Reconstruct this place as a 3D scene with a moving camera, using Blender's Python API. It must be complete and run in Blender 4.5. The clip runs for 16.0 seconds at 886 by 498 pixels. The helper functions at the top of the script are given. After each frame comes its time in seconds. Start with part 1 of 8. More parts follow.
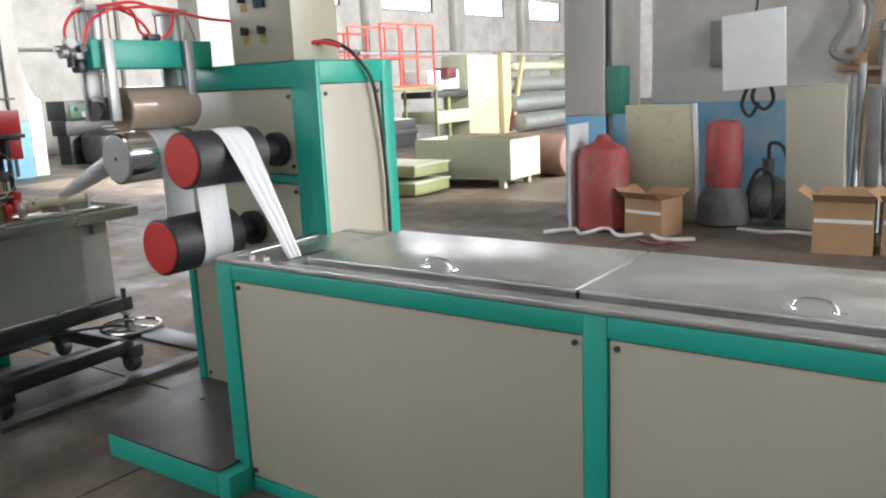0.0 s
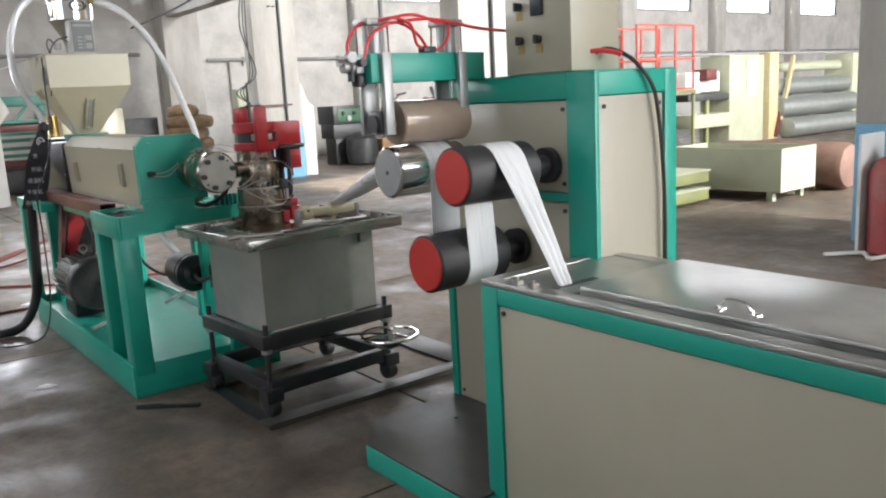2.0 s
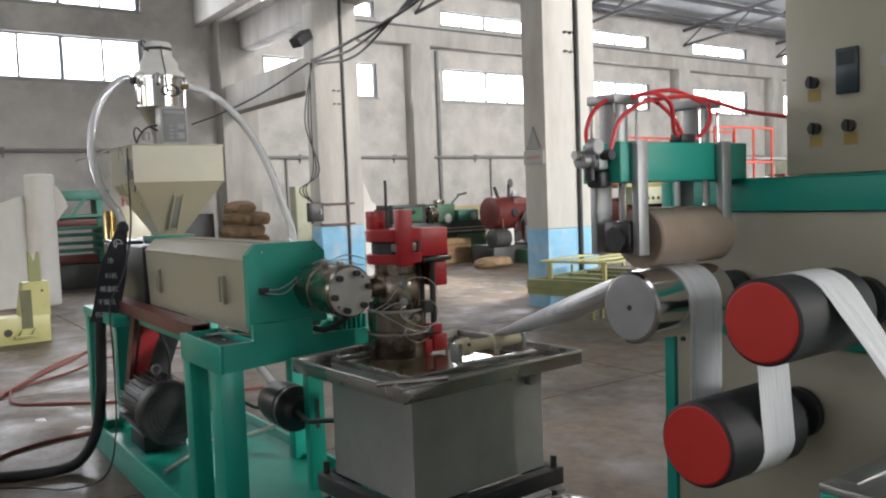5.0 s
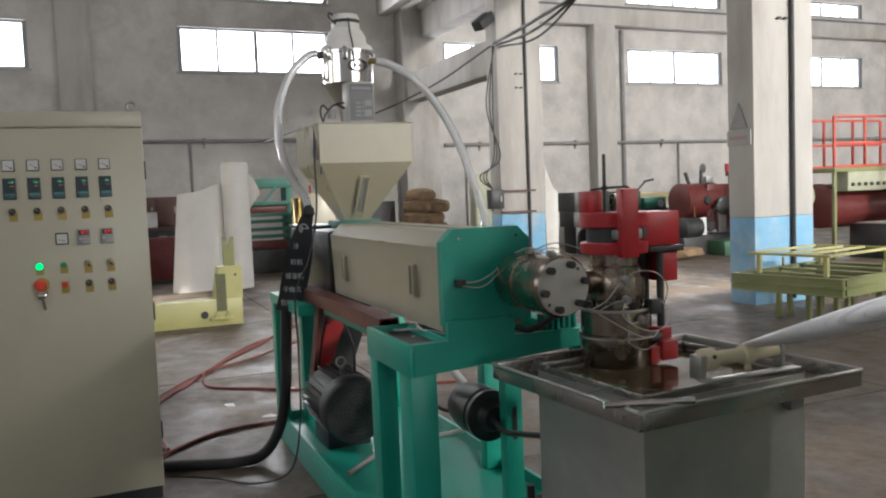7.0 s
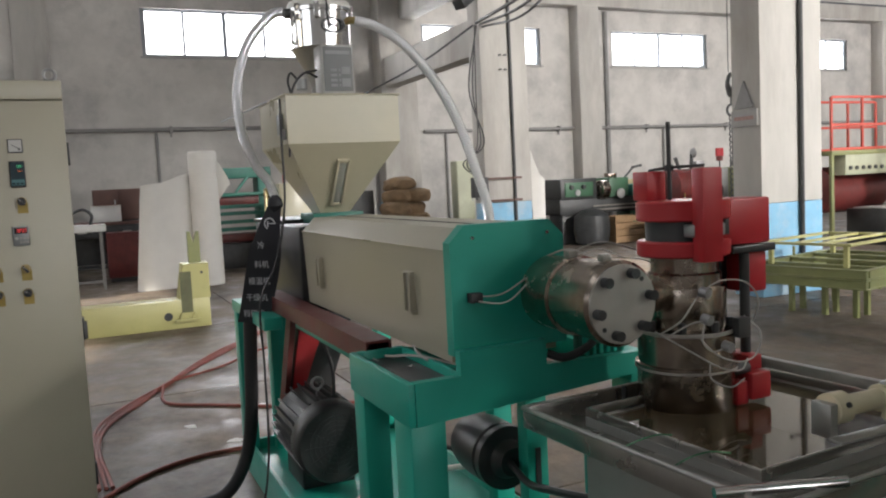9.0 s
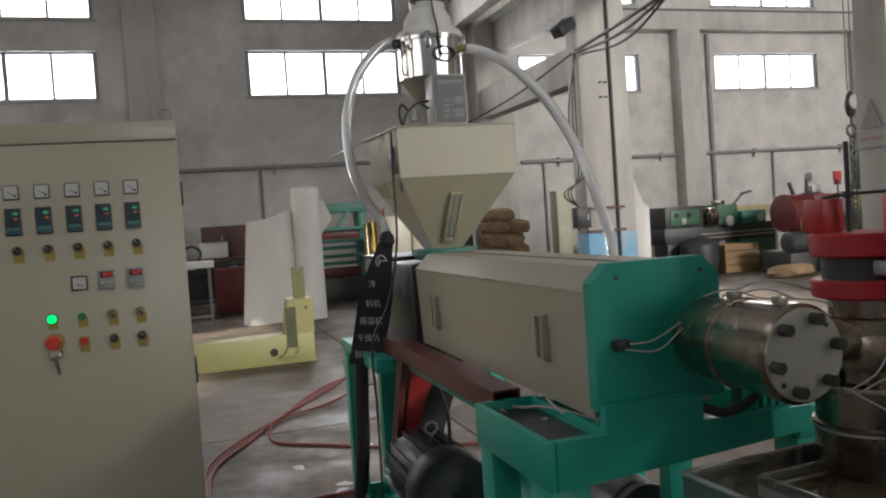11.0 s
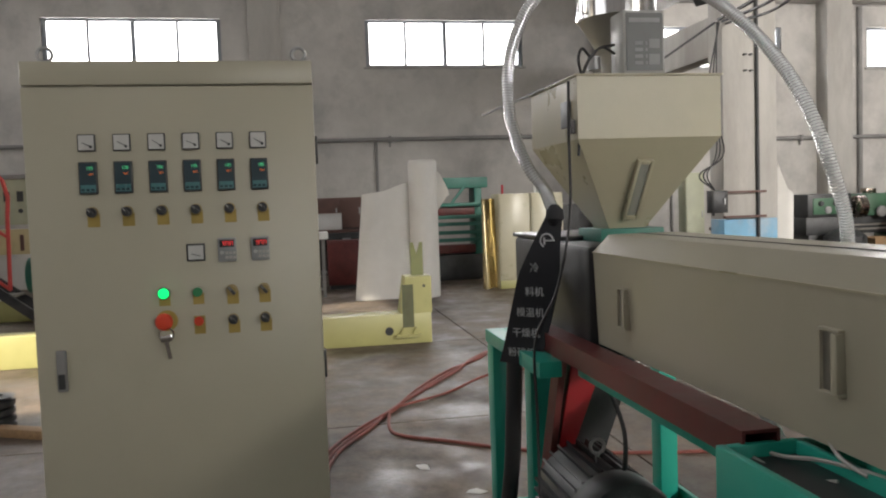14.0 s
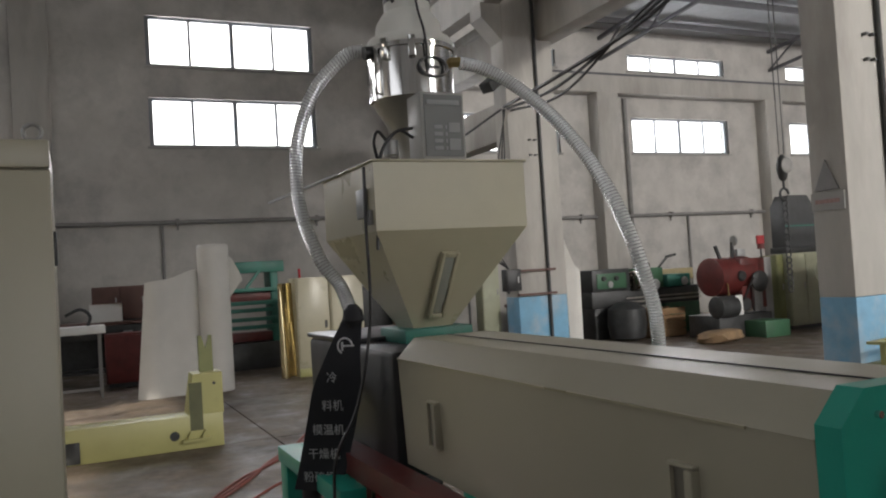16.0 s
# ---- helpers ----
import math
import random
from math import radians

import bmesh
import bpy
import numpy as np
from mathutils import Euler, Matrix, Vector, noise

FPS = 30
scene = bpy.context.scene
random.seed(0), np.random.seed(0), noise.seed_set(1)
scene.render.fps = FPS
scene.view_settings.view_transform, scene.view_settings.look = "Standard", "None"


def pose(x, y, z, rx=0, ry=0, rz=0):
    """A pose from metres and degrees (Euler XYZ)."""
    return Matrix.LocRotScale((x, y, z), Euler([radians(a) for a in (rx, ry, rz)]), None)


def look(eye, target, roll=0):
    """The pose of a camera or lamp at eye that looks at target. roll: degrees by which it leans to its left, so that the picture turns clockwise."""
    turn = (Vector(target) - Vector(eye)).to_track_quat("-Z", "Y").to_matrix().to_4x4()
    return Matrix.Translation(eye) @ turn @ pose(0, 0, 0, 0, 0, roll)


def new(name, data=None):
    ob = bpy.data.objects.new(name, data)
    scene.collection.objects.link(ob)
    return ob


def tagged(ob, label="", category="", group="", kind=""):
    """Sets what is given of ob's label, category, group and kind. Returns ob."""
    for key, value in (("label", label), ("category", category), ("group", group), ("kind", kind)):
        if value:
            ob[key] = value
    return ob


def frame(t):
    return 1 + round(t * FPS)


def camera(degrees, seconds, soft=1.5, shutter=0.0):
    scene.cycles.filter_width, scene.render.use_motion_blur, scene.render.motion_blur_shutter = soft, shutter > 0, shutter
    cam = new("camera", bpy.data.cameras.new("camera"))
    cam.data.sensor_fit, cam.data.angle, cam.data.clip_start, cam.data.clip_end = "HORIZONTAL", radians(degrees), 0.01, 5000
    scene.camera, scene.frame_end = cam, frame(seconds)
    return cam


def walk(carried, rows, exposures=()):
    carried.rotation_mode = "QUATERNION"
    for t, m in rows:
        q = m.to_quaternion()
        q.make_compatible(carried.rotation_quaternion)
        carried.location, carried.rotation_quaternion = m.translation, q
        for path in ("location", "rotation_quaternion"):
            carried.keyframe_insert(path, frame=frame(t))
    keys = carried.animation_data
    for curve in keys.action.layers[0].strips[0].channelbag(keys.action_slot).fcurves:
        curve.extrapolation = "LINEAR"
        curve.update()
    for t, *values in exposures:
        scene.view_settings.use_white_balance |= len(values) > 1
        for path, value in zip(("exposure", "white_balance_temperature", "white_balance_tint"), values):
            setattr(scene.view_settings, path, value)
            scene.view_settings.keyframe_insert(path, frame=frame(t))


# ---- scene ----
cam = camera(57.8, 16.0, soft=2.1)
PATH = [
    (0, (-0.617, 0.207, 1.425), (-1.754, 1.802, 1.017), -2.6),
    (0.5, (-0.679, 0.239, 1.427), (-1.933, 1.747, 1.037), -2.1),
    (1, (-0.728, 0.257, 1.428), (-2.119, 1.646, 1.061), -2.6),
    (1.5, (-0.768, 0.262, 1.463), (-2.253, 1.550, 1.094), -3.1),
    (2, (-0.861, 0.302, 1.465), (-2.423, 1.494, 1.092), -3.1),
    (2.5, (-1.071, 0.295, 1.448), (-2.637, 1.489, 1.101), -2.6),
    (3, (-1.290, 0.255, 1.477), (-2.837, 1.486, 1.174), -2.8),
    (3.2, (-1.363, 0.270, 1.468), (-2.918, 1.497, 1.188), -2.9),
    (5.3, (-2.006, 0.363, 1.507), (-3.67, 1.47, 1.409), -2.4),
    (5.5, (-2.039, 0.369, 1.503), (-3.742, 1.414, 1.411), -2.9),
    (6, (-2.104, 0.431, 1.5), (-3.906, 1.294, 1.401), -2.7),
    (6.5, (-2.205, 0.496, 1.461), (-4.043, 1.274, 1.343), -2.2),
    (7, (-2.449, 0.488, 1.472), (-4.288, 1.263, 1.334), -2.3),
    (7.5, (-2.651, 0.532, 1.457), (-4.479, 1.328, 1.31), -3.1),
    (8, (-2.87, 0.638, 1.456), (-4.689, 1.453, 1.291), -2.7),
    (8.2, (-2.937, 0.667, 1.456), (-4.751, 1.493, 1.284), -2.8),
    (10.5, (-3.373, 0.713, 1.477), (-5.224, 1.464, 1.388), -4.0),
    (11, (-3.379, 0.687, 1.477), (-5.282, 1.298, 1.401), -4.0),
    (11.5, (-3.38, 0.669, 1.474), (-5.321, 1.146, 1.402), -3.6),
    (12, (-3.377, 0.666, 1.469), (-5.335, 1.064, 1.396), -3.0),
    (12.5, (-3.388, 0.668, 1.465), (-5.355, 1.015, 1.373), -2.2),
    (13, (-3.521, 0.677, 1.454), (-5.5, 0.946, 1.353), -1.3),
    (13.5, (-3.81, 0.616, 1.469), (-5.781, 0.94, 1.359), -1.5),
    (14, (-4.025, 0.616, 1.459), (-5.99, 0.975, 1.344), -2.0),
    (14.5, (-4.222, 0.651, 1.481), (-6.184, 1.026, 1.373), -2.4),
    (15, (-4.309, 0.686, 1.499), (-6.244, 1.187, 1.441), -2.5),
    (15.5, (-4.34, 0.698, 1.51), (-6.224, 1.37, 1.518), -3.0),
    (16, (-4.347, 0.732, 1.521), (-6.162, 1.571, 1.579), -3.5),
]
EXPOSURES = [(0.0, 2.8, 6100, 9), (2.0, 2.68, 6150, 9), (3.2, 2.54, 6150, 9), (5.5, 2.05, 6250, 9), (8.0, 2.01, 6300, 10), (10.5, 1.93, 6350, 10), (11.0, 1.57, 6350, 10), (12.0, 1.38, 6400, 10), (13.0, 1.53, 6500, 10), (13.5, 1.77, 6550, 10), (14.5, 1.81, 6500, 10), (15.0, 1.4, 6450, 10), (15.5, 1.09, 6400, 10), (16.0, 1.13, 6400, 10)]
walk(cam, [(t, look(eye, target, roll)) for t, eye, target, roll in PATH], EXPOSURES)

# ---------------------------------------------------------------- world and light
world = bpy.data.worlds.new("world")
scene.world = world
world.use_nodes = True
wn = world.node_tree.nodes
sky = wn.new("ShaderNodeTexSky")
sky.sky_type = 'NISHITA'
sky.sun_disc = False
SUN_EL, SUN_AZ = radians(20), radians(165)
sky.sun_elevation, sky.sun_rotation = SUN_EL, SUN_AZ
sky.dust_density = 3.0
world.node_tree.links.new(sky.outputs[0], wn["Background"].inputs[0])
wn["Background"].inputs[1].default_value = 0.06

sun_data = bpy.data.lights.new("sun", 'SUN')
sun_data.energy, sun_data.angle, sun_data.color = 5.0, radians(0.6), (1.0, 0.9, 0.74)
sun = new("sun", sun_data)
sun_from = Vector((math.sin(SUN_AZ) * math.cos(SUN_EL), math.cos(SUN_AZ) * math.cos(SUN_EL), math.sin(SUN_EL)))
sun.matrix_world = look(sun_from * 50, (0, 0, 0))


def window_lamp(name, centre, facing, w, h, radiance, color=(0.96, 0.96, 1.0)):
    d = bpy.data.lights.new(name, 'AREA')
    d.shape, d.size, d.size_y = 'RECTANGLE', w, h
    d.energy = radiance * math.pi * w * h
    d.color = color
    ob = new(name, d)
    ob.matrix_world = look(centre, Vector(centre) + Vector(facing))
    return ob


# ---------------------------------------------------------------- materials
def mat(name, color, rough=0.5, metal=0.0, vary=0.12, scale=6.0, bump=0.0, bscale=60.0, stain=None, stain_amt=0.0,
        stain_scale=1.5, spec=0.5, stretch=None, coat=0.0, rvary=0.15):
    m = bpy.data.materials.new(name)
    m.use_nodes = True
    nt = m.node_tree
    b = nt.nodes["Principled BSDF"]
    tc = nt.nodes.new("ShaderNodeTexCoord")
    mp = nt.nodes.new("ShaderNodeMapping")
    geo = nt.nodes.new("ShaderNodeNewGeometry")
    nt.links.new(geo.outputs["Position"], mp.inputs[0])
    if stretch:
        mp.inputs["Scale"].default_value = stretch
    n1 = nt.nodes.new("ShaderNodeTexNoise")
    n1.inputs["Scale"].default_value, n1.inputs["Detail"].default_value, n1.inputs["Roughness"].default_value = scale, 6, 0.6
    nt.links.new(mp.outputs[0], n1.inputs[0])
    ramp = nt.nodes.new("ShaderNodeMapRange")
    ramp.inputs["From Min"].default_value, ramp.inputs["From Max"].default_value = 0.3, 0.7
    ramp.inputs["To Min"].default_value, ramp.inputs["To Max"].default_value = 1 - vary, 1 + vary
    nt.links.new(n1.outputs[0], ramp.inputs[0])
    mul = nt.nodes.new("ShaderNodeVectorMath")
    mul.operation = 'SCALE'
    mul.inputs[0].default_value = color[:3]
    nt.links.new(ramp.outputs[0], mul.inputs["Scale"])
    out = mul.outputs[0]
    if stain:
        n2 = nt.nodes.new("ShaderNodeTexNoise")
        n2.inputs["Scale"].default_value, n2.inputs["Detail"].default_value, n2.inputs["Roughness"].default_value = stain_scale, 9, 0.65
        nt.links.new(mp.outputs[0], n2.inputs[0])
        r2 = nt.nodes.new("ShaderNodeMapRange")
        r2.inputs["From Min"].default_value, r2.inputs["From Max"].default_value = 0.47, 0.68
        r2.inputs["To Min"].default_value, r2.inputs["To Max"].default_value = 0, stain_amt
        nt.links.new(n2.outputs[0], r2.inputs[0])
        mix = nt.nodes.new("ShaderNodeMix")
        mix.data_type = 'RGBA'
        nt.links.new(r2.outputs[0], mix.inputs[0])
        nt.links.new(out, mix.inputs[6])
        mix.inputs[7].default_value = (*stain[:3], 1)
        out = mix.outputs[2]
    nt.links.new(out, b.inputs["Base Color"])
    rr = nt.nodes.new("ShaderNodeMapRange")
    rr.inputs["From Min"].default_value, rr.inputs["From Max"].default_value = 0.3, 0.7
    rr.inputs["To Min"].default_value = max(0.02, rough * (1 - rvary))
    rr.inputs["To Max"].default_value = min(1, rough * (1 + rvary))
    nt.links.new(n1.outputs[0], rr.inputs[0])
    nt.links.new(rr.outputs[0], b.inputs["Roughness"])
    b.inputs["Metallic"].default_value = metal
    b.inputs["Specular IOR Level"].default_value = spec
    b.inputs["Coat Weight"].default_value = coat
    if bump:
        n3 = nt.nodes.new("ShaderNodeTexNoise")
        n3.inputs["Scale"].default_value, n3.inputs["Detail"].default_value = bscale, 4
        nt.links.new(mp.outputs[0], n3.inputs[0])
        bp = nt.nodes.new("ShaderNodeBump")
        bp.inputs["Strength"].default_value, bp.inputs["Distance"].default_value = bump, 0.01
        nt.links.new(n3.outputs[0], bp.inputs["Height"])
        nt.links.new(bp.outputs[0], b.inputs["Normal"])
    return m


def emit(name, color, strength):
    m = bpy.data.materials.new(name)
    m.use_nodes = True
    b = m.node_tree.nodes["Principled BSDF"]
    b.inputs["Base Color"].default_value = (*color, 1)
    b.inputs["Emission Color"].default_value = (*color, 1)
    b.inputs["Emission Strength"].default_value = strength
    return m


def clear(name, color, rough, trans, ior=1.4):
    m = mat(name, color, rough, vary=0.04)
    b = m.node_tree.nodes["Principled BSDF"]
    b.inputs["Transmission Weight"].default_value = trans
    b.inputs["IOR"].default_value = ior
    return m


M_TEAL = mat("teal_paint", (0.02, 0.36, 0.27), 0.38, vary=0.08, bump=0.03, bscale=90, stain=(0.03, 0.2, 0.16), stain_amt=0.35)
M_BEIGE = mat("beige_paint", (0.415, 0.39, 0.30), 0.36, vary=0.04, bump=0.05, bscale=400, stain=(0.30, 0.28, 0.22), stain_amt=0.25)
M_CREAM = mat("cream_hopper_paint", (0.46, 0.43, 0.31), 0.3, vary=0.04, bump=0.02, bscale=120)
M_STEEL = mat("stainless_steel", (0.52, 0.52, 0.50), 0.40, metal=0.95, vary=0.07, scale=5, stain=(0.34, 0.33, 0.31), stain_amt=0.5, stain_scale=3.2, bump=0.015, bscale=30, rvary=0.3)
M_PIPEWIRE = mat("grey_braided_wire", (0.42, 0.41, 0.38), 0.5)
M_DULLSTEEL = mat("dull_steel", (0.40, 0.39, 0.36), 0.42, metal=0.9, vary=0.18, scale=5, stain=(0.20, 0.18, 0.15), stain_amt=0.6)
M_BATH = mat("dull_bath_sheet", (0.46, 0.465, 0.445), 0.42, metal=0.55, vary=0.12, scale=3, stain=(0.30, 0.30, 0.28), stain_amt=0.5, stain_scale=2.5, rvary=0.3)
M_CHROME = mat("polished_steel", (0.75, 0.75, 0.74), 0.1, metal=1.0, vary=0.03)
M_DARKSTEEL = mat("heat_stained_steel", (0.40, 0.345, 0.29), 0.24, metal=1.0, vary=0.30, scale=12, stain=(0.17, 0.12, 0.085), stain_amt=0.6, stain_scale=5, rvary=0.3)
M_FACESTEEL = mat("ground_steel_face", (0.50, 0.485, 0.45), 0.42, metal=0.6, vary=0.08, scale=9, stain=(0.36, 0.33, 0.29), stain_amt=0.4, stain_scale=6)
M_GALV = mat("bare_aluminium", (0.38, 0.385, 0.385), 0.48, metal=0.7, vary=0.14, scale=5, stain=(0.26, 0.26, 0.25), stain_amt=0.4, stain_scale=4)
M_BLACKPAINT = mat("black_paint", (0.026, 0.027, 0.030), 0.4, vary=0.3, stain=(0.06, 0.055, 0.05), stain_amt=0.5)
M_RUBBER = mat("black_rubber", (0.026, 0.026, 0.028), 0.5, vary=0.2, bump=0.04)
M_RED = mat("red_paint", (0.42, 0.018, 0.025), 0.38, vary=0.12, stain=(0.16, 0.02, 0.02), stain_amt=0.4)
M_REDDISC = mat("red_disc_paint", (0.52, 0.025, 0.018), 0.5, vary=0.08)
M_DARKRED = mat("oxide_red_paint", (0.125, 0.022, 0.02), 0.45, vary=0.25, stain=(0.06, 0.02, 0.018), stain_amt=0.6, stain_scale=2.5)
M_TAN = mat("tan_rubber_roll", (0.34, 0.26, 0.20), 0.2, vary=0.06, scale=14, coat=0.6)
M_FILM = mat("white_film", (0.80, 0.81, 0.82), 0.3, vary=0.06, stretch=(1, 40, 1), scale=4)
M_FILM.node_tree.nodes["Principled BSDF"].inputs["Transmission Weight"].default_value = 0.08
M_HOSE = clear("clear_plastic_hose", (0.92, 0.93, 0.94), 0.2, 0.42)
M_WIRE = mat("hose_steel_wire", (0.80, 0.81, 0.82), 0.2, metal=0.9)
M_REDHOSE = mat("red_air_hose", (0.72, 0.05, 0.06), 0.3, vary=0.05)
M_REDCABLE = mat("red_rubber_cable", (0.20, 0.058, 0.045), 0.6, vary=0.25)
M_WHITECABLE = mat("white_cable", (0.62, 0.60, 0.56), 0.5)
M_WHITE = mat("white_plastic", (0.74, 0.74, 0.70), 0.35, vary=0.05)
M_WALL = mat("grimy_whitewash", (0.49, 0.475, 0.45), 0.9, vary=0.13, scale=1.6, bump=0.3, bscale=14, stain=(0.28, 0.27, 0.265), stain_amt=0.6, stain_scale=1.0)
M_PILLAR = mat("whitewashed_concrete", (0.42, 0.407, 0.38), 0.88, vary=0.14, scale=2.2, bump=0.25, bscale=20, stain=(0.27, 0.25, 0.225), stain_amt=0.65, stain_scale=1.3, stretch=(1, 1, 0.3))
M_BLUE = mat("blue_dado_paint", (0.17, 0.36, 0.52), 0.7, vary=0.15, scale=3, stain=(0.42, 0.44, 0.44), stain_amt=0.55, stain_scale=2.2)
M_CONCRETE = mat("grey_concrete", (0.36, 0.355, 0.34), 0.85, vary=0.15, scale=2, bump=0.15, bscale=20, stain=(0.2, 0.19, 0.18), stain_amt=0.5)
M_FLOOR = mat("worn_factory_floor", (0.136, 0.108, 0.083), 0.55, vary=0.4, scale=2.6, bump=0.18, bscale=34, stain=(0.048, 0.040, 0.033), stain_amt=0.9, stain_scale=0.7, rvary=0.5, spec=0.32)
fn = M_FLOOR.node_tree
grit = fn.nodes.new("ShaderNodeTexNoise")
grit.inputs["Scale"].default_value, grit.inputs["Detail"].default_value, grit.inputs["Roughness"].default_value = 9.0, 10, 0.75
fn.links.new(fn.nodes["Mapping"].outputs[0], grit.inputs[0])
grit_range = fn.nodes.new("ShaderNodeMapRange")
grit_range.inputs["From Min"].default_value, grit_range.inputs["From Max"].default_value = 0.3, 0.7
grit_range.inputs["To Min"].default_value, grit_range.inputs["To Max"].default_value = 0.62, 1.34
fn.links.new(grit.outputs[0], grit_range.inputs[0])
grit_mul = fn.nodes.new("ShaderNodeVectorMath")
grit_mul.operation = 'SCALE'
floor_bsdf = fn.nodes["Principled BSDF"]
fn.links.new(floor_bsdf.inputs["Base Color"].links[0].from_socket, grit_mul.inputs[0])
fn.links.new(grit_range.outputs[0], grit_mul.inputs["Scale"])
fn.links.new(grit_mul.outputs[0], floor_bsdf.inputs["Base Color"])
M_JOINT = mat("floor_joint", (0.02, 0.018, 0.016), 0.9)
M_ROOF = mat("roof_sheet", (0.42, 0.44, 0.46), 0.6, vary=0.1)
M_PURLIN = mat("dark_roof_steel", (0.10, 0.10, 0.11), 0.6, vary=0.2)
M_FRAME = mat("window_frame_paint", (0.22, 0.24, 0.26), 0.6, vary=0.1)
M_PIPE = mat("grey_pipe_paint", (0.22, 0.215, 0.21), 0.6, vary=0.15)
M_YELLOW = mat("pale_yellow_paint", (0.40, 0.385, 0.155), 0.42, vary=0.1, stain=(0.28, 0.26, 0.12), stain_amt=0.4)
# Red paint; greyed base and pale patches stand in for steam haze
M_HAZERED = mat("hazed_red_paint", (0.30, 0.045, 0.045), 0.6, vary=0.2, scale=5, stain=(0.26, 0.14, 0.12), stain_amt=0.6, stain_scale=3)
M_BEIGESTAIN = mat("streaked_beige_paint", (0.41, 0.385, 0.31), 0.42, vary=0.06, scale=3, bump=0.03, bscale=300, stain=(0.33, 0.30, 0.23), stain_amt=0.5, stain_scale=3, stretch=(2.0, 2.0, 0.3))
M_OLIVE = mat("olive_yellow_paint", (0.20, 0.215, 0.085), 0.45, vary=0.15, stain=(0.10, 0.10, 0.06), stain_amt=0.6)
# Darkened copy of the olive, for the shade inside a recess
M_DARKOLIVE = mat("olive_recess_shade", (0.10, 0.105, 0.05), 0.5, vary=0.2)
M_PALEGREEN = mat("pale_green_paint", (0.36, 0.375, 0.27), 0.5, vary=0.12, stain=(0.2, 0.2, 0.14), stain_amt=0.4)
M_GREEN = mat("machine_green_paint", (0.05, 0.14, 0.075), 0.5, vary=0.2, stain=(0.03, 0.045, 0.035), stain_amt=0.6)
M_DARKTEAL = mat("old_teal_paint", (0.03, 0.17, 0.13), 0.5, vary=0.2, stain=(0.02, 0.05, 0.04), stain_amt=0.6)
M_GOLD = mat("cream_yellow_paint", (0.46, 0.39, 0.22), 0.35, vary=0.1)
M_MIRRORBRASS = mat("polished_brass_sheet", (0.62, 0.52, 0.30), 0.16, metal=0.9, vary=0.1)
M_BRASS = mat("brass", (0.34, 0.26, 0.12), 0.35, metal=0.8)
M_PAPER = mat("white_film_roll", (0.66, 0.65, 0.62), 0.6, vary=0.05, scale=3)
M_SACK = mat("brown_sacking", (0.24, 0.16, 0.09), 0.9, vary=0.25, scale=5, bump=0.4, bscale=40)
M_CARD = mat("cardboard", (0.36, 0.22, 0.12), 0.85, vary=0.1, bump=0.1)
M_WOOD = mat("rough_wood", (0.30, 0.19, 0.10), 0.8, vary=0.2, stretch=(1, 6, 6))
M_BROWN = mat("dark_brown_metal", (0.10, 0.05, 0.04), 0.6, vary=0.2)
M_ORANGE = mat("orange_rail_paint", (0.50, 0.075, 0.05), 0.5, vary=0.1)
M_REDRAIL = mat("red_rail_paint", (0.52, 0.06, 0.05), 0.5, vary=0.1)
M_ROLLBROWN = mat("rusty_roll_steel", (0.20, 0.12, 0.09), 0.5, metal=0.3, vary=0.25)
M_GREYROLL = mat("grey_steel_roll", (0.30, 0.32, 0.30), 0.35, metal=0.6, vary=0.15)
M_DARKGREY = mat("dusty_dark_iron", (0.075, 0.078, 0.072), 0.6, vary=0.3, scale=8, stain=(0.16, 0.15, 0.13), stain_amt=0.5, stain_scale=4)
M_DARK = mat("dark_machine_grease", (0.034, 0.036, 0.037), 0.45, vary=0.4)
M_SCREEN = mat("controller_slate_face", (0.035, 0.058, 0.070), 0.25)
M_TEALSTRIP = mat("controller_teal_strip", (0.06, 0.17, 0.18), 0.3)
M_LIGHTGREY = mat("light_grey_plastic", (0.42, 0.42, 0.40), 0.45, vary=0.05)
M_WETSTEEL = mat("wet_grimy_steel", (0.42, 0.41, 0.385), 0.26, metal=0.9, vary=0.12, scale=4, stain=(0.25, 0.235, 0.21), stain_amt=0.5, stain_scale=3, rvary=0.3)
M_GREASEPLATE = mat("greasy_foot_plate", (0.062, 0.060, 0.054), 0.52, metal=0.0, vary=0.18, scale=3, stain=(0.034, 0.032, 0.028), stain_amt=0.6, stain_scale=1.6, bump=0.04, bscale=40, rvary=0.3)
M_DIAL = mat("meter_white_face", (0.50, 0.50, 0.48), 0.4)
M_LCD = mat("dark_display", (0.02, 0.03, 0.03), 0.15)
M_GREYBOX = mat("grey_controller_face", (0.25, 0.26, 0.26), 0.4)
M_BUTTONRED = mat("red_button", (0.55, 0.05, 0.02), 0.35)
M_BUTTONGREEN = mat("green_button", (0.03, 0.2, 0.08), 0.35)
M_LABEL = mat("yellow_label", (0.33, 0.235, 0.055), 0.5)
M_GREENLAMP = emit("lit_green_lamp", (0.0, 0.85, 0.16), 0.4)
M_DIGITRED = emit("red_digits", (1.0, 0.06, 0.06), 0.22)
M_DIGITGREEN = emit("green_digits", (0.1, 0.9, 0.4), 0.035)
M_DIGITORANGE = emit("orange_digits", (1.0, 0.22, 0.04), 0.16)
M_CLOTH = mat("black_cloth", (0.024, 0.025, 0.03), 0.8, vary=0.2, bump=0.2, bscale=200)
M_FACEPLATE = mat("dark_grey_face", (0.13, 0.135, 0.135), 0.45)
M_DIMPRINT = mat("grey_panel_print", (0.30, 0.31, 0.31), 0.6)
M_PRINT = mat("white_print", (0.55, 0.56, 0.58), 0.7)
